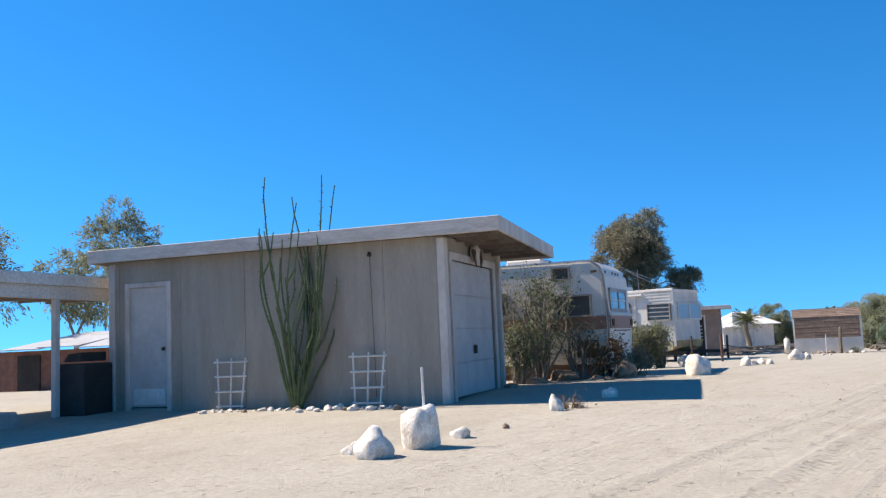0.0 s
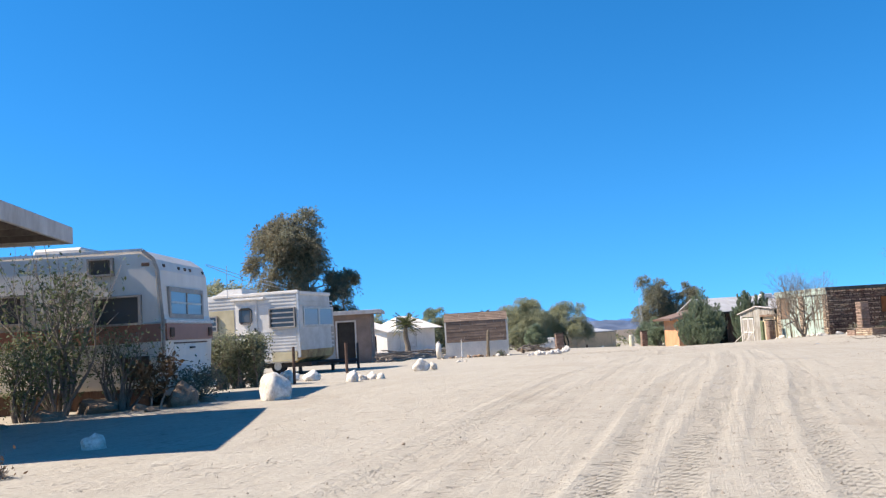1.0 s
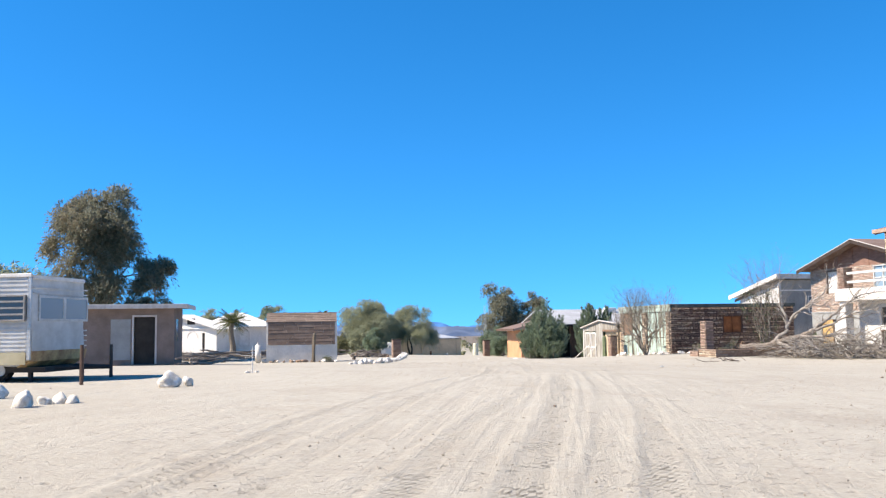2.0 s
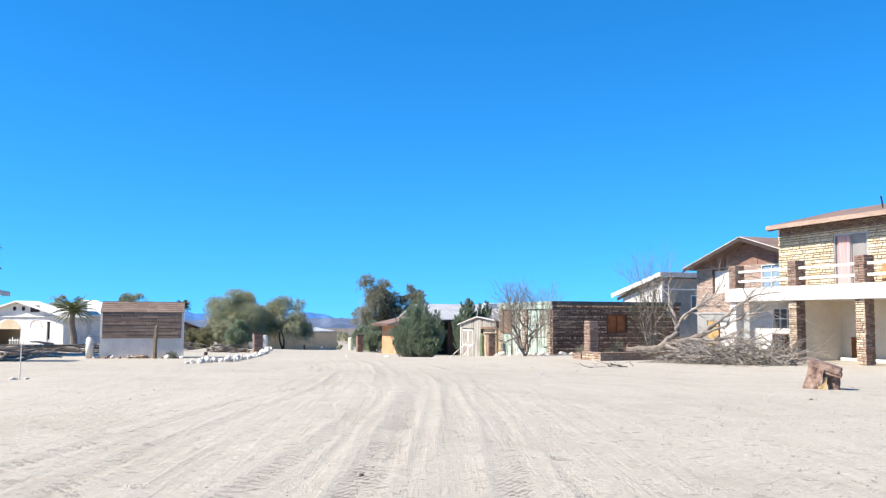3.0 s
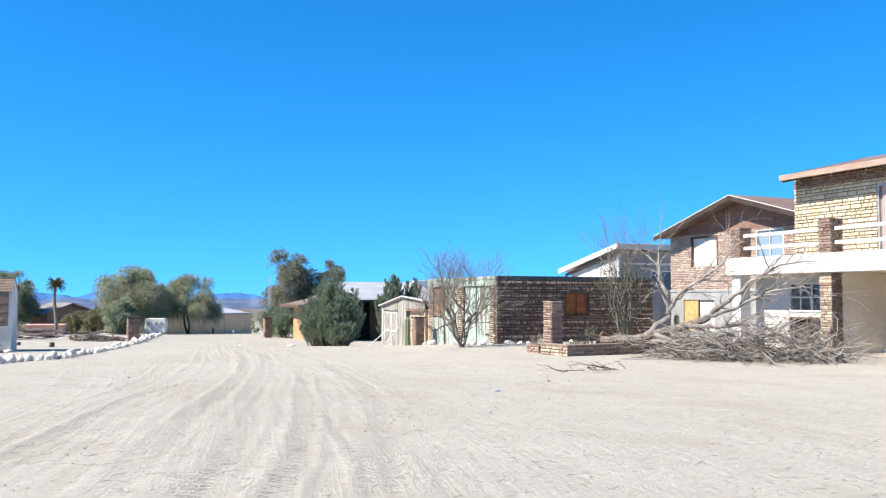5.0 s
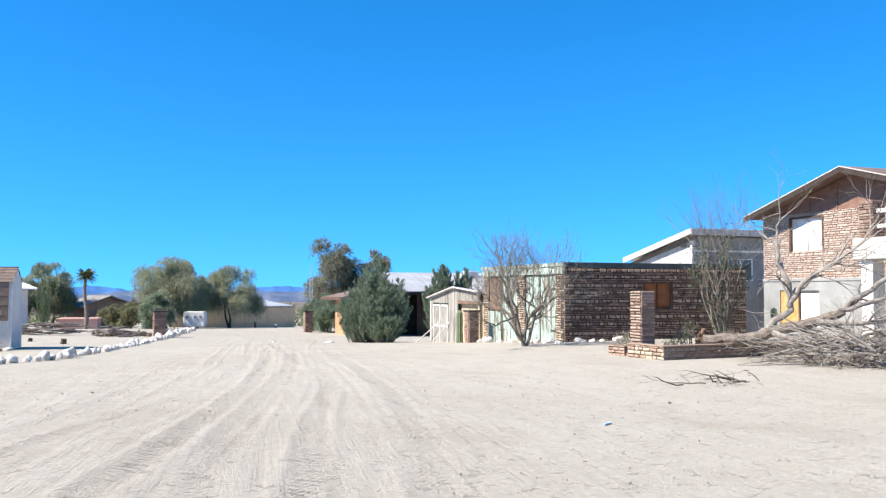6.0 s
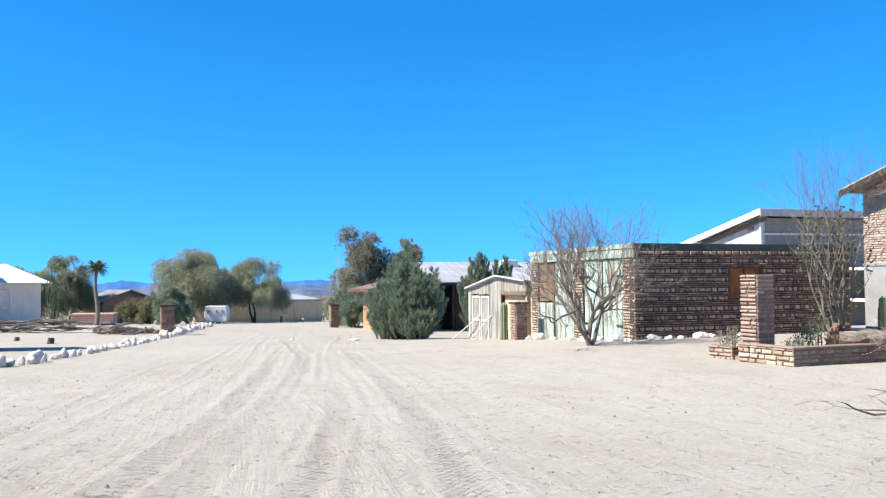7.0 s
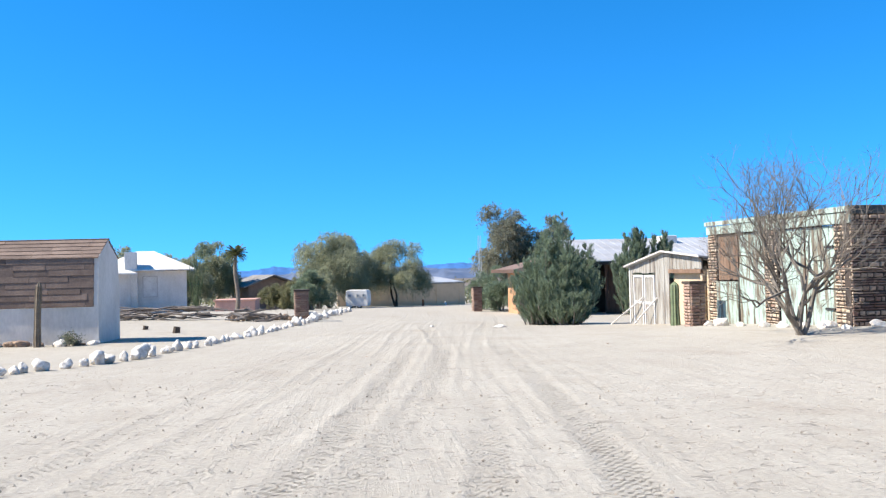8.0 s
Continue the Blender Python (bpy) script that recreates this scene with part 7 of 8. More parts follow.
def ocotillo(x, y, height, count, seed, label, dry=False):
    rng = np.random.default_rng(seed)
    t = thing("ocotillo", label, "cactus", x, y, gz(x, y) - 0.03)
    for i in range(count):
        a = rng.uniform(0, 6.283)
        h = height * (rng.uniform(0.86, 1.0) if i < 4 else rng.uniform(0.4, 0.84))
        k = 0.135 * rng.uniform(0, 1) ** 0.6 * height
        V, F = [], []
        n = 13
        pts, rad = [], []
        sway, turn = Vector((0, 0, 0)), Vector((0, 0, 0))
        for j in range(n + 1):
            u = j / n
            bend = k * math.sin(min(u * 1.25, 1.0) * math.pi * 0.5) * (1.0 - 0.2 * u)
            turn = turn * 0.7 + Vector((rng.normal(0, 0.022), rng.normal(0, 0.018), 0))
            sway += turn
            pts.append(Vector((math.cos(a) * (0.05 + bend), math.sin(a) * (0.05 + bend) * 0.7, h * u)) + sway * min(u * 2.0, 1.0))
            rad.append(0.024 * (1 - 0.6 * u))
        tube_into(V, F, pts, rad, 6)
        for j in range(26):
            u = rng.uniform(0.08, 0.97)
            q = pts[int(u * n)].lerp(pts[min(int(u * n) + 1, n)], u * n - int(u * n))
            w = rng.uniform(0, 6.283)
            tube_into(V, F, [q, q + Vector((math.cos(w) * 0.045, math.sin(w) * 0.045, 0.02))], [0.012, 0.002], 3)
        if rng.uniform() < 0.6:
            b = pts[int(n * rng.uniform(0.5, 0.85))]
            w = rng.uniform(0, 6.283)
            tube_into(V, F, [b, b + Vector((math.cos(w) * 0.12, math.sin(w) * 0.1, 0.2)), b + Vector((math.cos(w) * 0.2, math.sin(w) * 0.16, h * 0.24))], [0.017, 0.015, 0.008], 5)
        mesh_part("cane", V, F, M["dry_cactus" if dry else "ocotillo"], t)
    return t


def column_cactus(x, y, height, r, label, material, ribs=10, lean=0.0, seed=1):
    t = thing("column_cactus", label, "cactus", x, y, gz(x, y) - 0.05)
    V, F = [], []
    n, sides = 14, ribs * 2
    for j in range(n + 1):
        u = j / n
        rr = r * (1 - 0.12 * u) * (math.sqrt(max(1 - ((u - 0.9) / 0.1) ** 2, 0.02)) if u > 0.9 else 1) * (1 + 0.05 * math.sin(u * 9 + seed))
        for k in range(sides):
            a = 2 * math.pi * k / sides
            q = rr * (1.0 if k % 2 else 0.8)
            V.append((math.cos(a) * q + lean * u * u, math.sin(a) * q + 0.3 * lean * math.sin(u * 4), height * u))
    for j in range(n):
        for k in range(sides):
            F.append((j * sides + k, j * sides + (k + 1) % sides, (j + 1) * sides + (k + 1) % sides, (j + 1) * sides + k))
    F.append(tuple(n * sides + k for k in range(sides)))
    mesh_part("stem", V, F, material, t)
    return t


def palm(x, y, trunk_h, r, frond, count, label, seed, dead=0):
    rng = np.random.default_rng(seed)
    t = thing("palm_tree", label, "palm", x, y, gz(x, y) - 0.05)
    V, F = [], []
    n = 16
    tube_into(V, F, [Vector((0.08 * math.sin(j * 0.4), 0, trunk_h * j / n)) for j in range(n + 1)], [r * (1.25 - 0.45 * j / n) * (1 + 0.06 * (j % 2)) for j in range(n + 1)], 12)
    mesh_part("trunk", V, F, M["palm_bark"], t)
    top = Vector((0.08 * math.sin(n * 0.4), 0, trunk_h))
    for i in range(count):
        a = 2.399 * i
        up = 1.2 - 1.7 * i / count
        V, F = [], []
        mid = [top]
        d = Vector((math.cos(a) * math.cos(up), math.sin(a) * math.cos(up), math.sin(up)))
        for j in range(8):
            mid.append(mid[-1] + d * frond / 8)
            d = (d + Vector((0, 0, -0.13))).normalized()
        tube_into(V, F, mid, [0.018 * (1 - 0.1 * j) for j in range(9)], 4)
        side = Vector((-math.sin(a), math.cos(a), 0))
        for j in range(1, 9):
            for q in (0.0, 0.5):
                p = mid[j - 1].lerp(mid[j], q)
                L = frond * 0.3 * math.sin(math.pi * min((j + q) / 9.2, 1)) + 0.05
                for s in (-1, 1):
                    e = p + (side * s * 0.9 + (mid[j] - mid[j - 1]).normalized() * 0.5 + Vector((0, 0, -0.25))) * L
                    w = Vector((0, 0, 0.012)) + (mid[j] - mid[j - 1]).normalized() * 0.022
                    b = len(V)
                    V.extend([p - w, p + w, e])
                    F.append((b, b + 1, b + 2))
        mesh_part("frond", V, F, M["leaf_palm"] if i >= dead else M["leaf_dry"], t)
    return t


# by the grey garage
ocotillo(-2.0, 13.95, 3.85, 24, 31, "tall green ocotillo in front of the garage wall")
shrub(1.87, 17.70, 2.5, 1.6, "tall leggy green shrub beside the garage door", M["leaf_bush"], 32, 2600, 0.06, stems=20, low=0.8)
shrub(1.47, 17.20, 1.3, 1.0, "low green shrub at the garage corner", M["leaf_bush"], 33, 2600, 0.05, stems=14, low=0.75)
shrub(2.67, 17.80, 1.35, 1.5, "straggling grey-green shrub with bare twigs", M["leaf_bush"], 34, 1100, 0.045, stems=16)
shrub(3.14, 17.35, 0.85, 0.5, "small dead shrub with brown leaves on one stem", M["leaf_dry"], 35, 700, 0.07, stems=2, bark="pale_bark")
shrub(3.67, 18.45, 0.62, 0.9, "low bronze-green shrub beside the trailer", M["leaf_rust"], 36, 1500, 0.05, stems=10)
shrub(3.27, 18.50, 0.5, 0.8, "low bronze-green shrub beside the trailer", M["leaf_rust"], 37, 1100, 0.05, stems=9)
for k, (x, y) in enumerate(((4.25, 21.9), (4.55, 21.8), (4.85, 21.7))):
    shrub(x, y, 1.15, 0.55, "dense clipped grey-green hedge shrub against slats", M["leaf_sage"], 40 + k, 3600, 0.05, low=0.98, stems=10, name="hedge_shrub")


def slat_fence():
    f = thing("slat_fence", "low weathered fence of horizontal slats behind the hedge", "fence", 3.55, 22.45, gz(4.5, 22.3), -15)
    for i in range(9):
        block("slat", f, M["grey_wood"], 0.0, 1.55, 0.0, 0.025, 0.06 + 0.11 * i, 0.13 + 0.11 * i, 0)
    for x in (0.05, 0.75, 1.45):
        block("post", f, M["grey_wood"], x, x + 0.07, 0.03, 0.1, -0.1, 1.06, 0)


slat_fence()

# trees behind the trailers and garage
leafy_tree(10.4, 64.0, 11.2, 5.4, "eucalyptus_tree", "tall eucalyptus with rust-tinged crown behind the trailers", M["bark"], M["leaf_rust"], 551, 0.2, 21000, 0.2, sub=M["leaf_eucalyptus"], clump=0.24, droop=0.6)
leafy_tree(13.75, 63.0, 6.7, 2.9, "eucalyptus_tree", "smaller dark eucalyptus beside the tall one", M["bark"], M["leaf_eucalyptus"], 52, 0.2, 7000, 0.22, droop=0.9)
leafy_tree(-16.4, 40.0, 8.2, 4.6, "eucalyptus_tree", "open-crowned eucalyptus behind the garage", M["pale_bark"], M["leaf_sage"], 53, 0.17, 4600, 0.3, clump=0.17)
leafy_tree(-16.0, 35.0, 5.6, 3.0, "eucalyptus_tree", "thin eucalyptus behind the carport", M["pale_bark"], M["leaf_sage"], 54, 0.16, 2200, 0.35, clump=0.16)
leafy_tree(-18.5, 32.0, 6.8, 4.6, "eucalyptus_tree", "thin eucalyptus at the yard's edge", M["pale_bark"], M["leaf_sage"], 55, 0.16, 3200, 0.25, clump=0.17)
leafy_tree(-19.0, 60.0, 4.6, 6.0, "round_tree", "dark round-headed tree beyond the yard", M["bark"], M["leaf_tamarisk"], 56, 0.24, 5000, 0.1)
leafy_tree(4.6, 55.0, 5.0, 10.5, "mesquite_tree", "low olive-green tree behind the trailers", M["bark"], M["leaf_olive"], 57, 0.2, 6500, 0.2)
palm(21.2, 75.0, 2.5, 0.2, 1.5, 34, "short date palm with a full green crown", 58)
palm(31.2, 83.6, 3.45, 0.11, 0.75, 34, "slim palm with a small ragged crown", 59, 2)
leafy_tree(26.4, 112.0, 5.6, 6.0, "mesquite_tree", "olive-green mesquite behind the white house", M["bark"], M["leaf_olive"], 60, 0.24, 7000, 0.1)
leafy_tree(34.3, 111.0, 6.7, 5.2, "mesquite_tree", "broad dark green mesquite near the dark hut", M["bark"], M["leaf_olive"], 61, 0.15, 22000, 0.08, sub=M["leaf_tamarisk"])
leafy_tree(31.6, 109.0, 5.7, 4.6, "mesquite_tree", "olive-green mesquite behind the white house", M["bark"], M["leaf_olive"], 62, 0.14, 18000, 0.08)
leafy_tree(42.8, 104.0, 7.2, 7.4, "mesquite_tree", "tall round mesquite beside the drive", M["dark_bark"], M["leaf_olive"], 63, 0.14, 30000, 0.12, stems=2, clump=0.22, droop=1.0)
leafy_tree(45.7, 106.5, 6.0, 5.2, "mesquite_tree", "smaller mesquite with hanging sprays beside the drive", M["dark_bark"], M["leaf_olive"], 64, 0.14, 17000, 0.24, clump=0.2, droop=1.0)
leafy_tree(50.0, 107.0, 6.0, 10.2, "mesquite_tree", "spreading mesquite with a leaning trunk by the long shed", M["dark_bark"], M["leaf_olive"], 65, 0.14, 26000, 0.26, stems=2, clump=0.19, droop=1.0)
for k, (x, y, h, w) in enumerate(((38.6, 100.0, 2.5, 3.0), (37.2, 101.5, 2.2, 2.6), (40.2, 98.0, 3.3, 2.8), (41.0, 101.0, 3.8, 3.2))):
    leafy_tree(x, y, h, w, "creosote_bush", "rounded dusty shrub beside the drive", M["bark"], M["far_scrub"] if k < 2 else M["leaf_olive"], 70 + k, 0.16, 4200, 0.02, stems=4)
leafy_tree(34.8, 80.6, 2.5, 2.0, "creosote_bush", "dark green shrub behind the gate pillar", M["bark"], M["leaf_tamarisk"], 74, 0.13, 6000, 0.02, stems=4)
ocotillo(29.5, 88.0, 4.2, 22, 75, "tall pale ocotillo near the white house")

# along the right of the drive
feathery_bush(38.55, 58.9, 4.15, 3.2, "tamarisk_bush", "large feathery dark green tamarisk bush", M["leaf_tamarisk"], 80, 100000, 0.12, 60, taper=0.6, rise=1.1)
feathery_bush(37.75, 59.2, 2.5, 1.7, "tamarisk_bush", "lower spread of feathery green tamarisk", M["leaf_tamarisk"], 81, 18000, 0.15, 14, taper=0.55, rise=1.1)
feathery_bush(38.3, 57.7, 1.4, 1.6, "tamarisk_bush", "low grey-green tamarisk at the bush's foot", M["leaf_tamarisk"], 82, 16000, 0.14, 18, taper=0.35)
leafy_tree(50.2, 85.0, 7.2, 4.3, "olive_tree", "tall dark tree behind the orange cottage", M["bark"], M["leaf_eucalyptus"], 83, 0.16, 17000, 0.2, sub=M["leaf_eucalyptus"], clump=0.27, droop=0.7)
leafy_tree(53.2, 84.0, 6.6, 2.6, "olive_tree", "dark tree behind the orange cottage", M["bark"], M["leaf_eucalyptus"], 84, 0.16, 8000, 0.25, clump=0.27, droop=0.7)
feathery_bush(47.75, 67.0, 4.7, 1.8, "cypress_tree", "feathery green cypress behind the board shed", M["leaf_tamarisk"], 85, 30000, 0.19, 10, slim=1.15, taper=0.3, rise=2.4)
feathery_bush(49.0, 66.6, 4.4, 1.1, "cypress_tree", "dark narrow cypress behind the board shed", M["leaf_tamarisk"], 86, 16000, 0.19, 6, slim=1.1, taper=0.25, rise=2.4)
for k, (x, y, h) in enumerate(((44.75, 78.4, 2.5), (45.1, 77.2, 2.6), (44.6, 75.4, 2.1), (45.1, 74.2, 1.9))):
    leafy_tree(x, y, h, 1.9, "creosote_bush", "dusty dark green shrub by the gate pillar", M["bark"], M["leaf_tamarisk"], 90 + k, 0.11, 4200, 0.02, stems=4)

# winter-bare trees
bare_tree(34.15, 42.85, 5.0, "leafless grey mesquite with a fan of fine twigs", 101, 7, "mesquite_bark", 0.42, 5, 0.25, 0.055, 0.42,
          dirs=[(-0.34, 0.42, 1), (-0.2, 0.2, 1), (0.02, 0.1, 1), (-0.1, 0.3, 1), (0.3, -0.34, 1), (-0.46, 0.24, 0.95), (-0.26, 0.02, 1)], split=(3, 4), shrink=0.71, wander=0.2)
bare_tree(38.65, 39.45, 5.5, "tall thin leafless shrub growing by the garage", 102, 8, "mesquite_bark", 0.26, 5, 0.27, 0.034, 0.05, split=(2, 3), wander=0.15)
shrub(38.6, 39.4, 3.6, 0.5, "thin shrub with dark green leaves by the garage", M["leaf_dark"], 103, 900, 0.085, stems=7, low=0.9)
shrub(33.6, 36.75, 0.6, 0.35, "low sage green shrub in the brick planter", M["leaf_sage"], 104, 260, 0.045, stems=8, z=0.24)
shrub(33.1, 36.6, 0.4, 0.3, "low sage green tuft in the brick planter", M["leaf_sage"], 107, 160, 0.045, stems=8, z=0.24)
shrub(33.85, 36.7, 0.85, 0.22, "thin dark green seedling in the brick planter", M["leaf_dark"], 108, 110, 0.06, stems=4, z=0.24)
shrub(32.93, 37.78, 0.72, 0.22, "tuft of dry grass stems by the pillar", M["leaf_sage"], 105, 170, 0.05, stems=12, bark="pale_bark")


def root_stump():
    """An upturned root: a gnarled stub with short broken arms."""
    rng = np.random.default_rng(115)
    t = thing("root_stump", "gnarled brown upturned root standing in the brick planter", "stump", 34.3, 36.6, 0.22)
    V, F = [], []
    tube_into(V, F, [Vector((0, 0, 0)), Vector((0.03, 0.02, 0.2)), Vector((-0.02, 0.0, 0.4)), Vector((0.05, -0.02, 0.55))], [0.17, 0.13, 0.12, 0.06], 9)
    for k in range(7):
        a = rng.uniform(0, 6.283)
        z0, r = rng.uniform(0.12, 0.45), rng.uniform(0.16, 0.28)
        d = Vector((math.cos(a), math.sin(a), rng.uniform(-0.3, 0.9)))
        s = Vector((0, 0, z0))
        tube_into(V, F, [s, s + d * r * 0.6, s + d * r + Vector((0, 0, 0.04))], [0.085, 0.06, 0.02], 7)
    mesh_part("root", V, F, M["root_wood"], t)


root_stump()


def fallen_tree():
    """A toppled tree: its trunk lies by the planter, its limbs arch up and over towards the house."""
    rng = np.random.default_rng(110)
    t = thing("fallen_tree", "large fallen tree with bleached bare limbs", "fallen tree", 34.1, 35.8, 0.18)
    ax, ay = Vector((0.639, -0.769, 0)), Vector((0.769, 0.639, 0))
    def at(r, z, f=0.0):
        return ax * r + ay * f + Vector((0, 0, z))
    def limb(name, pts, radii, twigs, length, depth=3):
        V, F, tips = [], [], []
        line = [at(*p) for p in pts]
        fine, rad, slim = [], [], 1.0 if name == "trunk" else 0.82
        twigs = twigs + (0 if name == "trunk" else 4)
        for i in range(len(line) - 1):
            for q in range(4):
                fine.append(line[i].lerp(line[i + 1], q / 4) + Vector(rng.normal(0, 0.02, 3)))
                rad.append((radii[i] + (radii[i + 1] - radii[i]) * q / 4) * slim)
        fine.append(line[-1])
        rad.append(radii[-1] * slim)
        tube_into(V, F, fine, rad, 9)
        for k in range(twigs):
            i = int(len(fine) * (0.3 + 0.7 * (k + rng.uniform(0, 1)) / twigs))
            i = min(i, len(fine) - 1)
            along = (fine[min(i + 1, len(fine) - 1)] - fine[max(i - 1, 0)]).normalized()
            d = (along * 0.8 + Vector(rng.normal(0, 0.45, 3)) + Vector((0, 0, 0.15))).normalized()
            grow(V, F, tips, rng, fine[i], d, length * rng.uniform(0.7, 1.2), rad[i] * 0.45 + 0.006, depth, 0.33, (2, 3), 0.72, -0.02, 0.12, 6, 0.62)
        V = [Vector((v.x, v.y, max(v.z, 0.02))) for v in V]
        mesh_part(name, V, F, M["fallen_bark" if name == "trunk" else "grey_bark"], t)
    limb("trunk", [(-0.5, 0.34), (0.4, 0.42), (1.1, 0.58), (1.9, 0.82, -0.1), (2.4, 1.05, -0.2)], [0.14, 0.135, 0.125, 0.11, 0.095], 3, 0.5, 2)
    limb("limb", [(0.75, 0.55), (1.35, 1.05), (1.4, 1.5), (1.12, 2.1), (1.1, 2.8), (1.2, 3.3)], [0.1, 0.085, 0.07, 0.05, 0.032, 0.012], 7, 0.5)
    limb("limb", [(1.3, 1.1), (1.6, 1.65, -0.1), (2.1, 2.0, -0.2), (2.8, 2.5, -0.4), (3.1, 3.1, -0.5)], [0.075, 0.065, 0.05, 0.032, 0.012], 8, 0.55)
    limb("limb", [(2.2, 1.0, -0.2), (2.9, 1.5, -0.4), (3.6, 2.1, -0.6), (4.3, 2.5, -0.9), (4.9, 2.5, -1.0)], [0.085, 0.065, 0.045, 0.028, 0.01], 9, 0.6)
    limb("limb", [(2.3, 1.05, -0.2), (3.1, 1.35, -0.5), (3.9, 1.75, -0.9), (4.7, 1.9, -1.1)], [0.075, 0.055, 0.035, 0.012], 8, 0.6)
    limb("limb", [(1.9, 0.8, -0.2), (2.6, 0.8, -0.6), (3.5, 0.9, -1.0), (4.4, 0.7, -1.3)], [0.085, 0.06, 0.04, 0.015], 9, 0.55)
    limb("limb", [(1.0, 0.55, -0.1), (1.5, 0.4, -0.6), (2.2, 0.3, -1.1), (3.0, 0.2, -1.4)], [0.085, 0.06, 0.04, 0.015], 8, 0.5)
    limb("limb", [(1.4, 1.3), (1.9, 1.9, 0.3), (2.4, 2.1, 0.5), (3.0, 2.0, 0.6)], [0.06, 0.05, 0.035, 0.012], 6, 0.5)
    return t


fallen_tree()


def brush_pile():
    """A long heap of cut branches: the larger ones singly, the small twigs together."""
    rng = np.random.default_rng(111)
    b = thing("brush_pile", "long heap of cut dry branches before the house", "brush pile", 34.6, 32.1, gz(34.6, 32.1))
    a0, a1 = Vector((-0.9, 1.7, 0)), Vector((0.8, -1.75, 0))
    TV, TF = [], []
    for k in range(300):
        u = rng.uniform(0, 1)
        hgt = 0.25 + 0.42 * math.sin(math.pi * min(0.1 + u * 0.85, 1))
        p = a0.lerp(a1, u) + Vector((rng.normal(0.2, 0.4), rng.normal(0, 0.3), hgt * rng.uniform(0, 1) ** 1.4))
        an = rng.normal(-1.0, 0.7) + (math.pi if rng.uniform() < 0.5 else 0)
        d = Vector((math.cos(an), math.sin(an), rng.uniform(-0.2, 0.5))).normalized()
        L, r = rng.uniform(0.35, 0.75), rng.uniform(0.008, 0.024)
        V, F, tips = [], [], []
        grow(V, F, tips, rng, p, d, L, r, 2, 0.55, (2, 4), 0.72, -0.02, 0.24, 5)
        base = len(TV)
        TV.extend(Vector((v.x, v.y, max(v.z, -0.02))) for v in V)
        TF.extend(tuple(base + i for i in f) for f in F)
        if k % 4 == 0:
            V, F, line = [], [], [p + d * 0.1 * L]
            for i in range(5):
                line.append(line[-1] + (d + Vector(rng.normal(0, 0.14, 3))).normalized() * L * 0.5)
            line = [Vector((q.x, q.y, max(q.z, 0.01))) for q in line]
            tube_into(V, F, line, [r * 1.25 * (1 - 0.15 * i) for i in range(6)], 6)
            mesh_part("branch", V, F, M["grey_bark"], b)
    mesh_part("twig_tangle", TV, TF, M["brush_twigs"], b, kind="stuff")
    return b


brush_pile()


def twig_litter(x, y, n, size, label, seed):
    rng = np.random.default_rng(seed)
    b = thing("twig_litter", label, "twigs", x, y, gz(x, y) + 0.01)
    for k in range(n):
        V, F, tips = [], [], []
        an = rng.normal(2.3, 0.7)
        grow(V, F, tips, rng, Vector((rng.normal(0, size * 0.4), rng.normal(0, size * 0.3), 0.03)), Vector((math.cos(an), math.sin(an), 0.1)).normalized(), size * 0.5, 0.012, 2, 0.4, (2, 3), 0.7, -0.04, 0.2, 4)
        V = [Vector((v.x, v.y, min(max(v.z, 0.005), 0.16))) for v in V]
        mesh_part("twig", V, F, M["dark_bark"], b)


twig_litter(29.3, 31.9, 12, 0.9, "flat scatter of dark dry twigs on the sand", 112)

column_cactus(37.75, 51.1, 1.3, 0.14, "ribbed green column cactus by the shed", M["cactus"])
column_cactus(21.0, 54.35, 1.66, 0.095, "dried brown column cactus in front of the white shed", M["dry_cactus"], 8, 0.06)
column_cactus(44.6, 41.9, 1.0, 0.12, "stubby pale green column cactus by the gabled house", M["cactus"], 9)
column_cactus(45.0, 42.2, 0.7, 0.1, "stubby pale green column cactus by the gabled house", M["cactus"], 9, seed=4)


def driftwood_fence():
    rng = np.random.default_rng(120)
    f = thing("stick_fence", "low fence of stacked bleached sticks", "fence", 23.0, 69.6, gz(25, 69))
    for k in range(90):
        V, F = [], []
        s = rng.uniform(0, 3.9)
        p = Vector((s, -0.32 * s + rng.normal(0, 0.18), rng.uniform(0.0, 0.5)))
        d = Vector((1, -0.32 + rng.normal(0, 0.12), rng.normal(0, 0.07))).normalized()
        L = rng.uniform(0.6, 1.4)
        q = p + d * L * 0.5 + Vector((0, 0, rng.normal(0, 0.05)))
        tube_into(V, F, [p, q, p + d * L], [0.03, 0.026, 0.018], 6)
        V = [Vector((v.x, v.y, max(v.z, -0.1))) for v in V]
        mesh_part("stick", V, F, M["pale_bark" if k % 2 else "bark"], f)


driftwood_fence()


# ---- rocks ----
ROCKS = {}
def rock(x, y, size, kind, label, group="", stretch=(1, 1, 1), turn=0.0, seed=0, sink=0.03):
    key = (kind, seed)
    if key not in ROCKS:
        me = bpy.data.meshes.new("rock")
        bm = rock_bm(np.random.default_rng(200 + seed), 0.5, 0.5, 0.62, 3, 0.25)
        bm.to_mesh(me)
        bm.free()
        me.materials.append(M[kind])
        me.polygons.foreach_set("use_smooth", [kind == "white_rock"] * len(me.polygons))
        ROCKS[key] = me
    ob = new("rock" if kind != "white_rock" else "white_rock", ROCKS[key])
    ob.matrix_basis = pose(x, y, gz(x, y) - sink * size, 0, 0, turn) @ Matrix.Diagonal((size * stretch[0], size * stretch[1], size * stretch[2], 1))
    return tagged(ob, label, "rock", group)


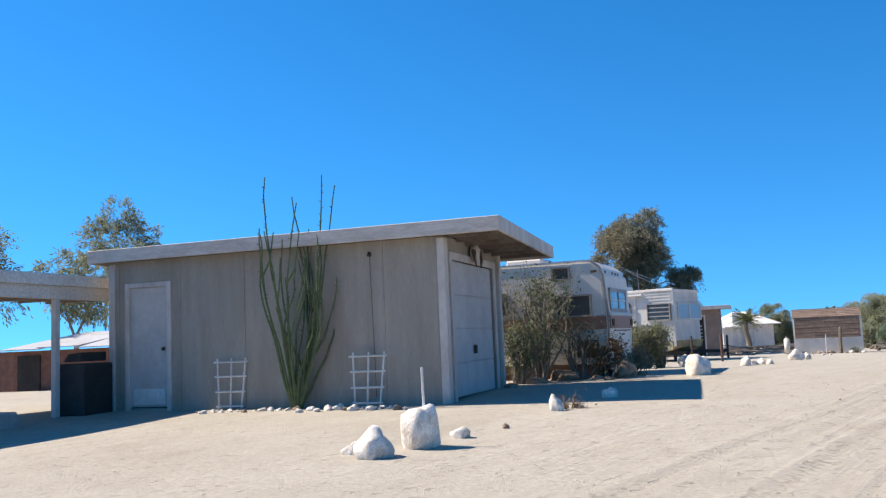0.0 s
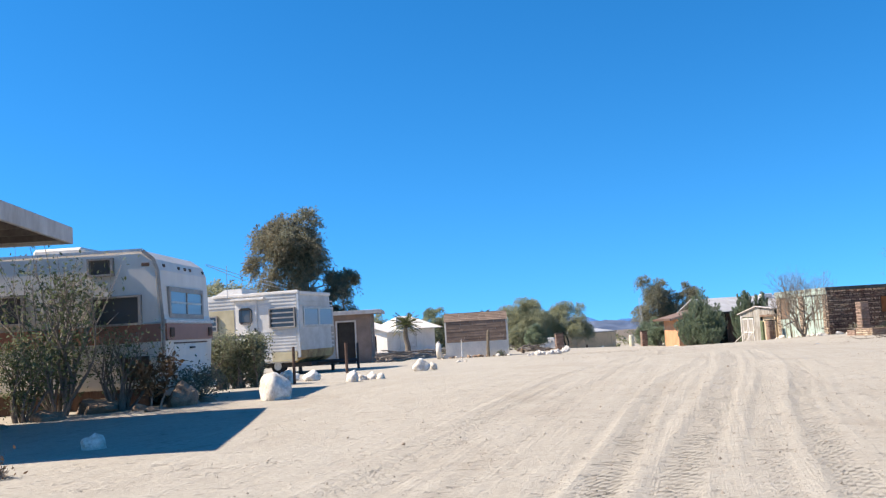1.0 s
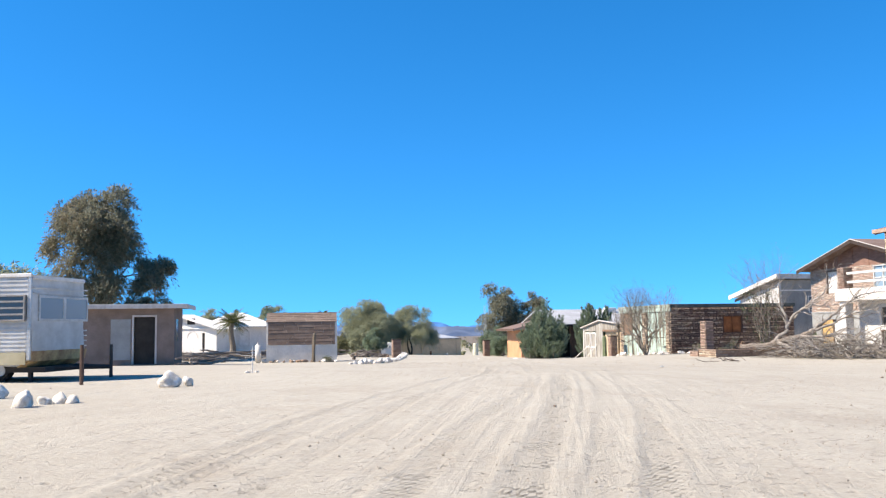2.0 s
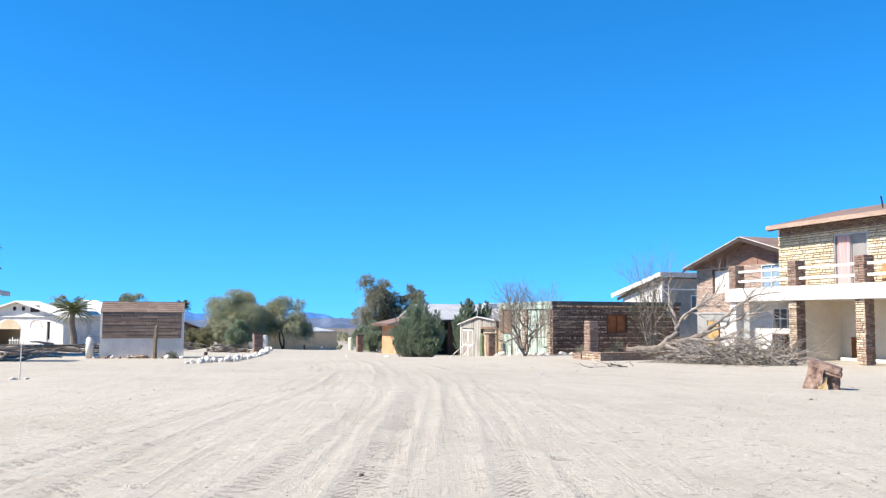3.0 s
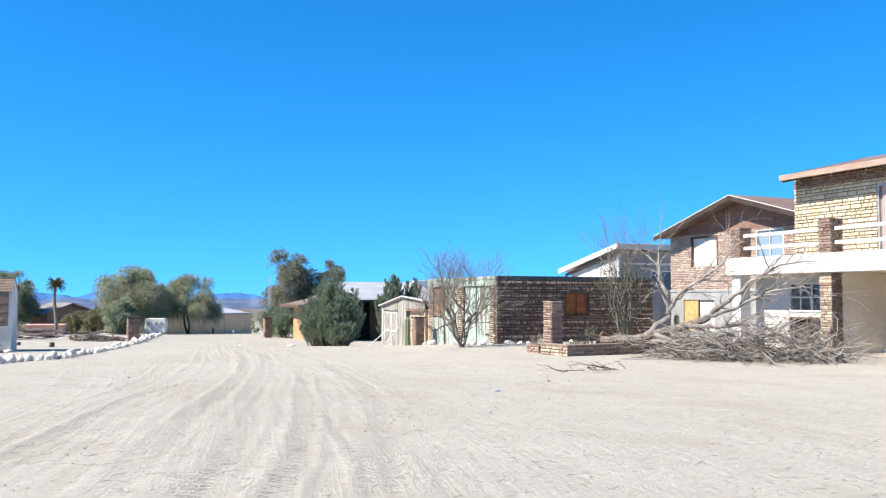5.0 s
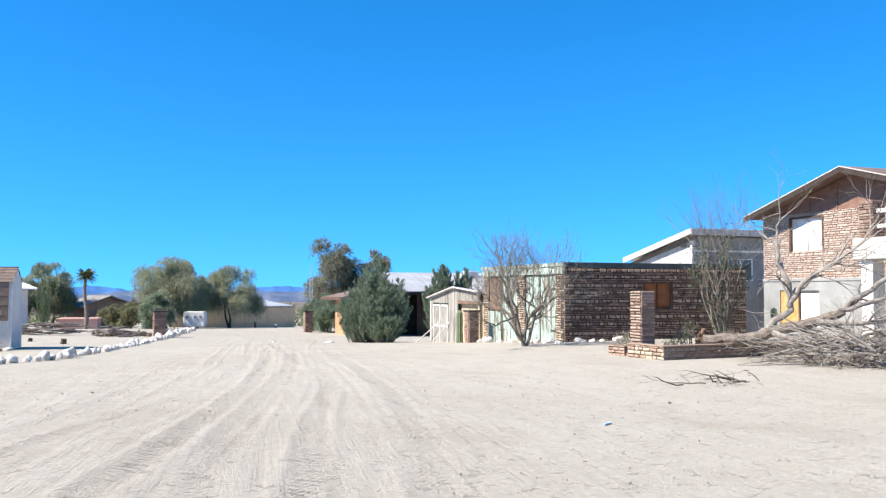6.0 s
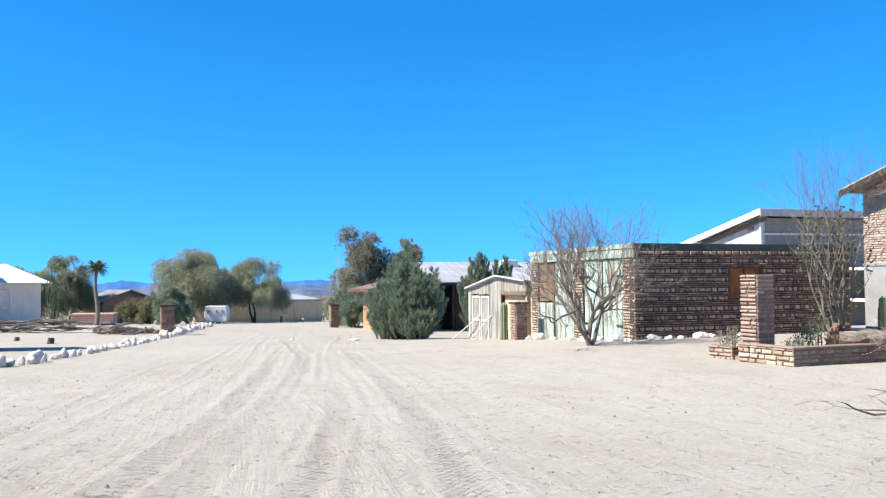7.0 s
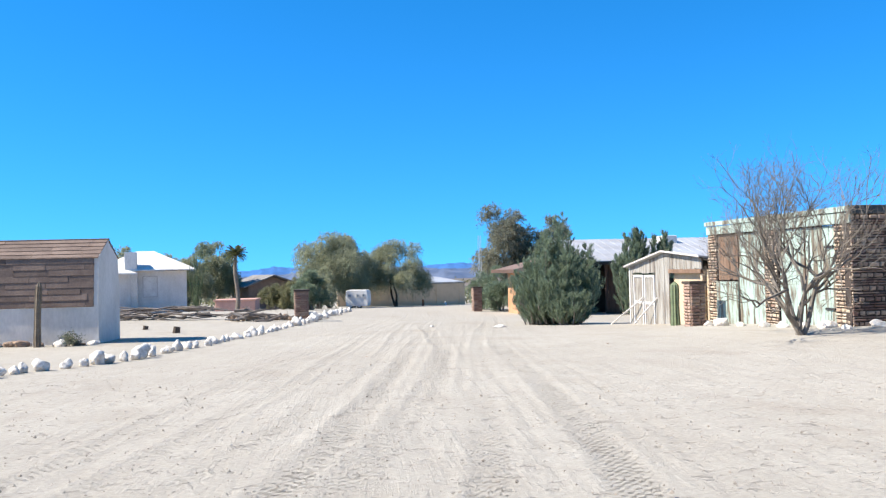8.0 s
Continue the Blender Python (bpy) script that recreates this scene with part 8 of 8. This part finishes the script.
def rocks():
    rng = np.random.default_rng(130)
    # painted stones edging the drive
    line = [(19.0, 42.8), (19.7, 43.6), (20.3, 45.0), (20.9, 46.2), (21.64, 46.9), (22.5, 47.85), (23.86, 50.6), (25.25, 53.1), (26.7, 56.0), (28.1, 58.9), (31.35, 66.4), (33.4, 71.0), (35.8, 76.5)]
    n = 94
    run = np.concatenate([[0.0], np.cumsum([math.dist(p, q) for p, q in zip(line, line[1:])])])
    for i in range(n):
        u = min(max((i + rng.uniform(-0.3, 0.3)) / (n - 1), 0), 1) * run[-1]
        k = min(int(np.searchsorted(run, u, side="right")) - 1, len(line) - 2)
        a, b = line[k], line[k + 1]
        q = (u - run[k]) / (run[k + 1] - run[k])
        s = float(rng.choice((0.17, 0.22, 0.27, 0.33, 0.42), p=(0.32, 0.33, 0.22, 0.10, 0.03)))
        rock(a[0] + (b[0] - a[0]) * q + rng.normal(0, 0.08), a[1] + (b[1] - a[1]) * q + rng.normal(0, 0.08), s, "white_rock", "white-painted stone edging the sandy drive", "drive edging stones",
             (rng.uniform(0.85, 1.3), rng.uniform(0.8, 1.1), rng.uniform(0.75, 1.25)), rng.uniform(0, 360), i % 7)
    white = [(0.38, 9.0, 0.40, 1.45, 1), (0.0, 8.45, 0.36, 0.95, 2), (-0.25, 8.75, 0.2, 0.8, 3), (0.73, 9.6, 0.2, 0.85, 4), (1.84, 11.8, 0.2, 1.3, 5), (2.7, 13.4, 0.22, 0.9, 6),
             (4.8, 17.35, 0.5, 1.2, 0), (5.02, 17.75, 0.14, 0.8, 3), (5.5, 22.0, 0.4, 0.9, 4), (6.15, 23.1, 0.4, 0.6, 5), (6.5, 20.4, 0.3, 0.95, 6), (6.75, 20.75, 0.2, 0.9, 1), (6.95, 20.8, 0.24, 0.8, 2), (7.1, 20.7, 0.2, 0.8, 3),
             (8.9, 24.5, 0.4, 0.75, 2), (9.25, 24.7, 0.22, 0.9, 4), (5.85, 24.0, 0.3, 0.7, 6)]
    for x, y, s, h, k in white:
        rock(x, y, s, "white_rock", "white-painted boulder on the sand", "yard boulders", (rng.uniform(0.9, 1.1), 0.9, h), rng.uniform(0, 360), k)
    for i in range(26):
        x = -3.6 + 3.4 * i / 25
        y = 13.6 - 0.259 * (x - 0.4) - 0.55 + rng.normal(0, 0.1)
        rock(x, y, rng.uniform(0.07, 0.17), "white_rock" if i % 6 else "brown_rock", "small stone edging the bed below the garage wall", "garage bed stones", (1.2, 0.9, 0.7), rng.uniform(0, 360), i % 7)
    brown = [(2.37, 17.8, 0.62, 0.5, 1), (3.52, 17.7, 0.5, 0.85, 2), (2.97, 17.45, 0.24, 0.6, 3), (1.19, 10.25, 0.1, 0.9, 4), (3.12, 17.05, 0.2, 0.6, 5), (1.82, 17.1, 0.4, 0.5, 6), (3.87, 18.0, 0.25, 0.7, 0), (1.32, 16.4, 0.3, 0.4, 3)]
    for x, y, s, h, k in brown:
        rock(x, y, s, "brown_rock", "rough brown rock in the dry bed", "bed rocks", (1.1, 0.9, h), rng.uniform(0, 360), k)
    for i in range(16):
        u = i / 15
        rock(22.3 - 3.6 * u + rng.normal(0, 0.06), 54.3 + 1.17 * u + rng.normal(0, 0.1), rng.uniform(0.14, 0.34), "brown_rock" if i % 3 else "white_rock", "stone lying along the shed's foot", "shed bed stones", (1.3, 0.9, 0.7), rng.uniform(0, 360), i % 7)
    # stones along the brick garage
    U, W = Vector((0.242, 0.970)), Vector((0.970, -0.242))
    o = Vector((36.6, 43.85))
    spots = [(-0.4, 0.25, 0.34), (-0.45, 1.0, 0.26), (-0.7, 1.5, 0.24), (-0.8, 2.1, 0.24), (-0.9, 0.6, 0.24), (-0.6, 0.1, 0.22), (-0.5, -0.5, 0.2), (-0.7, 3.4, 0.22), (-0.75, 4.3, 0.4), (-0.8, 4.9, 0.2), (-0.5, 5.6, 0.22),
             (0.35, -0.35, 0.3), (0.8, -0.32, 0.2), (1.15, -0.35, 0.18), (1.75, -0.4, 0.34), (2.05, -0.42, 0.22), (3.0, -0.35, 0.15), (-0.2, 7.4, 0.22), (-0.3, 8.2, 0.18)]
    for i, (w, u, s) in enumerate(spots):
        p = o + W * w + U * u
        rock(p.x, p.y, s, "white_rock", "white-painted stone at the brick garage's foot", "garage edging stones", (1.25, 0.9, 0.75), rng.uniform(0, 360), i % 7)
    # brown rock heap by the stick fence
    for i in range(52):
        rock(27.9 + 2.6 * rng.uniform(0, 1) ** 1.4, 66.0 + rng.uniform(0, 1.8), rng.uniform(0.1, 0.24), "dark_rock" if i % 4 else "brown_rock", "dark brown field rock in a loose heap", "rock heap", (rng.uniform(0.8, 1.5), 0.9, rng.uniform(0.8, 1.6)), rng.uniform(0, 360), i % 7)
    rock(34.63, 56.1, 0.42, "white_rock", "flat white stone beside the drive", "", (1.3, 0.8, 0.3), 20, 3)
    rock(33.2, 58.4, 0.2, "white_rock", "flat white stone beside the drive", "", (1.3, 0.8, 0.4), 60, 5)
    # scattered grit and clods
    for i in range(30):
        x, y = rng.uniform(4, 34), rng.uniform(8, 46)
        rock(x, y, rng.uniform(0.025, 0.055), "brown_rock", "small dark clod lying on the sand", "clods", (1.3, 1, 0.6), rng.uniform(0, 360), i % 7)


rocks()


def red_boulder():
    """A leaning block broken along flat faces, with a bedded slab on top."""
    x, y = 24.95, 22.1
    b = thing("red_boulder", "leaning angular red-brown rock with a bedded top slab", "rock", x, y, gz(x, y) - 0.04, -58)
    def hull(name, corners, cuts, rough, mat, label=""):
        bm = bmesh.new()
        for q in corners:
            bm.verts.new(q)
        bmesh.ops.convex_hull(bm, input=bm.verts)
        bmesh.ops.subdivide_edges(bm, edges=bm.edges, cuts=cuts, use_grid_fill=True)
        for v in bm.verts:
            v.co = Vector((v.co.x * 0.88, v.co.y, v.co.z * 1.08))
            v.co += Vector((noise.noise(v.co * 11), noise.noise(v.co * 11 + Vector((5, 2, 1))), noise.noise(v.co * 9 + Vector((1, 7, 3))))) * rough
        part(name, bm, M[mat], b, label)
    hull("block", [(-0.38, -0.2, 0), (-0.02, -0.27, 0), (-0.33, 0.2, 0), (0.02, 0.22, 0), (-0.25, -0.16, 0.46), (0.08, -0.2, 0.4), (-0.2, 0.2, 0.46), (0.12, 0.22, 0.38)], 4, 0.03, "red_rock")
    hull("block", [(-0.02, -0.12, 0), (0.35, -0.06, 0), (0.0, 0.24, 0), (0.36, 0.24, 0), (0.02, -0.1, 0.36), (0.4, -0.04, 0.3), (0.2, 0.24, 0.34), (0.4, 0.24, 0.3)], 3, 0.025, "red_rock")
    for k, (z, g) in enumerate(((0.0, 0.0), (0.05, 0.012), (0.105, -0.008))):
        hull("slab_layer", [(-0.27 + g, -0.17, 0.42 + z), (0.4 + g, -0.2 - g, 0.25 + z), (0.43 - g, 0.22, 0.27 + z), (-0.2, 0.22, 0.44 + z),
                            (-0.25 + g, -0.16, 0.475 + z), (0.41 + g, -0.19 - g, 0.30 + z), (0.42 - g, 0.22, 0.32 + z), (-0.19, 0.22, 0.49 + z)], 3, 0.022, "red_rock")
    hull("chip", [(-0.06, -0.31, 0), (0.14, -0.27, 0), (0.12, -0.16, 0.3), (-0.08, -0.2, 0.2), (0.1, -0.1, 0.0)], 3, 0.03, "ochre_rock", "yellowish broken face of the rock")


red_boulder()
rock(55.5, 108.4, 0.36, "white_rock", "white-painted stone before the long shed", "", (1.0, 0.9, 1.2), 20, 3)
iron_post(53.2, 108.3, 0.6, "short weathered stump before the long shed", r=0.13)
shrub(2.02, 11.95, 0.2, 0.5, "low tangle of dead grey twigs beside a white stone", M["leaf_dry"], 38, 160, 0.04, stems=16, name="dead_twigs")


def blue_litter():
    x, y = 24.15, 29.6
    b = thing("plastic_scrap", "crumpled blue plastic scrap on the sand", "litter", x, y, gz(x, y), 30)
    bm = bmesh.new()
    bm_box(-0.11, 0.11, -0.02, 0.02, 0, 0.012, 0, bm)
    bmesh.ops.subdivide_edges(bm, edges=bm.edges, cuts=4, use_grid_fill=True)
    for v in bm.verts:
        v.co.z += 0.008 * abs(noise.noise(v.co * 14))
        v.co.y += 0.02 * noise.noise(v.co * 9 + Vector((3, 1, 2)))
    part("sheet", bm, M["pale_scrap"], b)


blue_litter()


def mast():
    x, y = 45.8, 80.5
    m = thing("radio_mast", "thin lattice radio mast with guy lines", "mast", x, y, gz(x, y))
    V, F = [], []
    for a in (0, 2.09, 4.19):
        tube_into(V, F, [Vector((0.12 * math.cos(a), 0.12 * math.sin(a), 0)), Vector((0.1 * math.cos(a), 0.1 * math.sin(a), 4.6))], [0.015, 0.012], 4)
    for i in range(14):
        a0, a1 = 2.09 * (i % 3), 2.09 * ((i + 1) % 3)
        tube_into(V, F, [Vector((0.12 * math.cos(a0), 0.12 * math.sin(a0), 0.32 * i)), Vector((0.12 * math.cos(a1), 0.12 * math.sin(a1), 0.32 * i + 0.32))], [0.008, 0.008], 3)
    mesh_part("lattice", V, F, M["alu"], m)


mast()


def stump(x, y, h, r):
    s = thing("tree_stump", "short dark cut stump standing in the sand", "stump", x, y, gz(x, y) - 0.05)
    V, F = [], []
    tube_into(V, F, [Vector((0, 0, 0)), Vector((0.01, 0, h * 0.5)), Vector((0.03, 0.01, h))], [r * 1.2, r, r * 0.92], 9)
    mesh_part("stem", V, F, M["dark_bark"], s)


stump(24.1, 61.2, 0.2, 0.09)
stump(24.75, 58.3, 0.28, 0.11)
shrub(21.7, 54.2, 0.35, 0.7, "low dry grey-green tuft at the shed's foot", M["leaf_sage"], 106, 700, 0.05, stems=9)


def loose_grit():
    """Small clods and stones strewn over the yard, as one sheet of crumbs."""
    rng = np.random.default_rng(145)
    k = 30000
    y = rng.uniform(3, 46, k)
    x = road_smooth(y) + rng.normal(1.5, 5.0, k)
    s = rng.choice((0.004, 0.006, 0.009, 0.014), k, p=(0.45, 0.35, 0.17, 0.03)) * rng.uniform(0.7, 1.3, k)
    tip = np.array([(1, 0, 0), (-1, 0, 0), (0, 1, 0), (0, -1, 0), (0, 0, 0.8), (0, 0, -0.4)], float)
    V = tip[None] * s[:, None, None] * rng.uniform(0.6, 1.4, (k, 6, 3)) + np.stack([x, y, land(x, y) + 0.25 * s], -1)[:, None]
    tri = np.array([(0, 2, 4), (2, 1, 4), (1, 3, 4), (3, 0, 4), (2, 0, 5), (1, 2, 5), (3, 1, 5), (0, 3, 5)])
    F = (tri[None] + 6 * np.arange(k)[:, None, None]).reshape(-1, 3)
    me = bpy.data.meshes.new("loose_grit")
    me.from_pydata(V.reshape(-1, 3).tolist(), [], F.tolist())
    me.materials.append(M["grit"])
    tagged(new("loose_grit", me), "small sandy clods and grit strewn over the drive", "grit", kind="stuff")


loose_grit()


# ---- scrub on the plain ----
def scrub():
    rng = np.random.default_rng(150)
    c = []
    for _ in range(1500):
        a, r = rng.uniform(radians(-70), radians(95)), 106 + 510 * rng.uniform() ** 1.7
        x, y = 20 + r * math.sin(a), 30 + r * math.cos(a)
        z = gz(x, y)
        h = rng.uniform(0.6, 2.4)
        k = 26
        p = rng.normal(0, 1, (k, 3)) * np.array([h * 0.55, h * 0.55, h * 0.3]) + np.array([x, y, z + h * 0.45])
        c.append(p)
    me = leaves_mesh("desert_scrub", np.concatenate(c), 0.75, M["far_scrub"], None, rng)
    tagged(me, "dusty grey-green desert scrub on the plain", "scrub", kind="stuff")


scrub()


def driftwood(x, y, span, turn, count, seed, label):
    """Weathered logs and limbs lying across one another."""
    rng = np.random.default_rng(seed)
    d = thing("driftwood_pile", label, "driftwood", x, y, gz(x, y), turn, group="driftwood in the yard")
    for k in range(count):
        V, F, tips = [], [], []
        px, a = rng.uniform(-0.5, 0.5) * span, rng.normal(0, 0.3) + (math.pi if k % 2 else 0)
        L, r = rng.uniform(0.5, 1.0) * min(span, 3.4), rng.uniform(0.03, 0.085)
        p = Vector((px, rng.normal(0, 0.5), 0.06 + 0.4 * rng.uniform(0, 1) ** 2))
        q = Vector((math.cos(a), math.sin(a), rng.uniform(-0.02, 0.1)))
        tube_into(V, F, [p - q * L * 0.5, p - q * L * 0.15 + Vector(rng.normal(0, 0.05, 3)), p + q * L * 0.2 + Vector(rng.normal(0, 0.06, 3)), p + q * L * 0.5], [r, r * 0.9, r * 0.7, r * 0.3], 7)
        for m in range(3):
            u = rng.uniform(-0.3, 0.4)
            grow(V, F, tips, rng, p + q * L * u, (q + Vector(rng.normal(0, 0.6, 3)) + Vector((0, 0, 0.3))).normalized(), 0.13, r * 0.35, 2, 0.4, (2, 3), 0.7, 0.02, 0.15, 5)
        V = [Vector((v.x, v.y, max(v.z, -0.04))) for v in V]
        mesh_part("log", V, F, M["bark" if k % 3 else "grey_bark"], d)


driftwood(14.2, 49.7, 4.2, 45, 6, 151, "weathered grey logs lying low along the yard's edge")
driftwood(16.4, 57.5, 4.0, 30, 10, 152, "weathered grey logs lying low along the yard's edge")
driftwood(19.6, 65.5, 5.0, 10, 16, 153, "tangle of weathered driftwood before the white annex")
driftwood(29.0, 66.4, 1.9, -4, 16, 155, "tangle of weathered dead wood on the rock heap")
driftwood(19.0, 70.5, 5.0, 5, 14, 154, "tangle of weathered driftwood before the white annex")


def marker_rod():
    x, y = 11.94, 30.93
    m = thing("marker_rod", "thin white marker rod standing in the sand", "rod", x, y, gz(x, y))
    V, F = [], []
    tube_into(V, F, [Vector((0, 0, -0.1)), Vector((0.01, 0, 0.7))], [0.011, 0.011], 6)
    mesh_part("rod", V, F, M["white_paint"], m)
    rock(x - 0.12, y - 0.02, 0.13, "white_rock", "white-painted stone at the marker rod's foot", "marker stones", (1.3, 0.9, 0.5), 20, 2)
    rock(x + 0.13, y + 0.03, 0.11, "white_rock", "white-painted stone at the marker rod's foot", "marker stones", (1.3, 0.9, 0.5), 80, 4)


marker_rod()
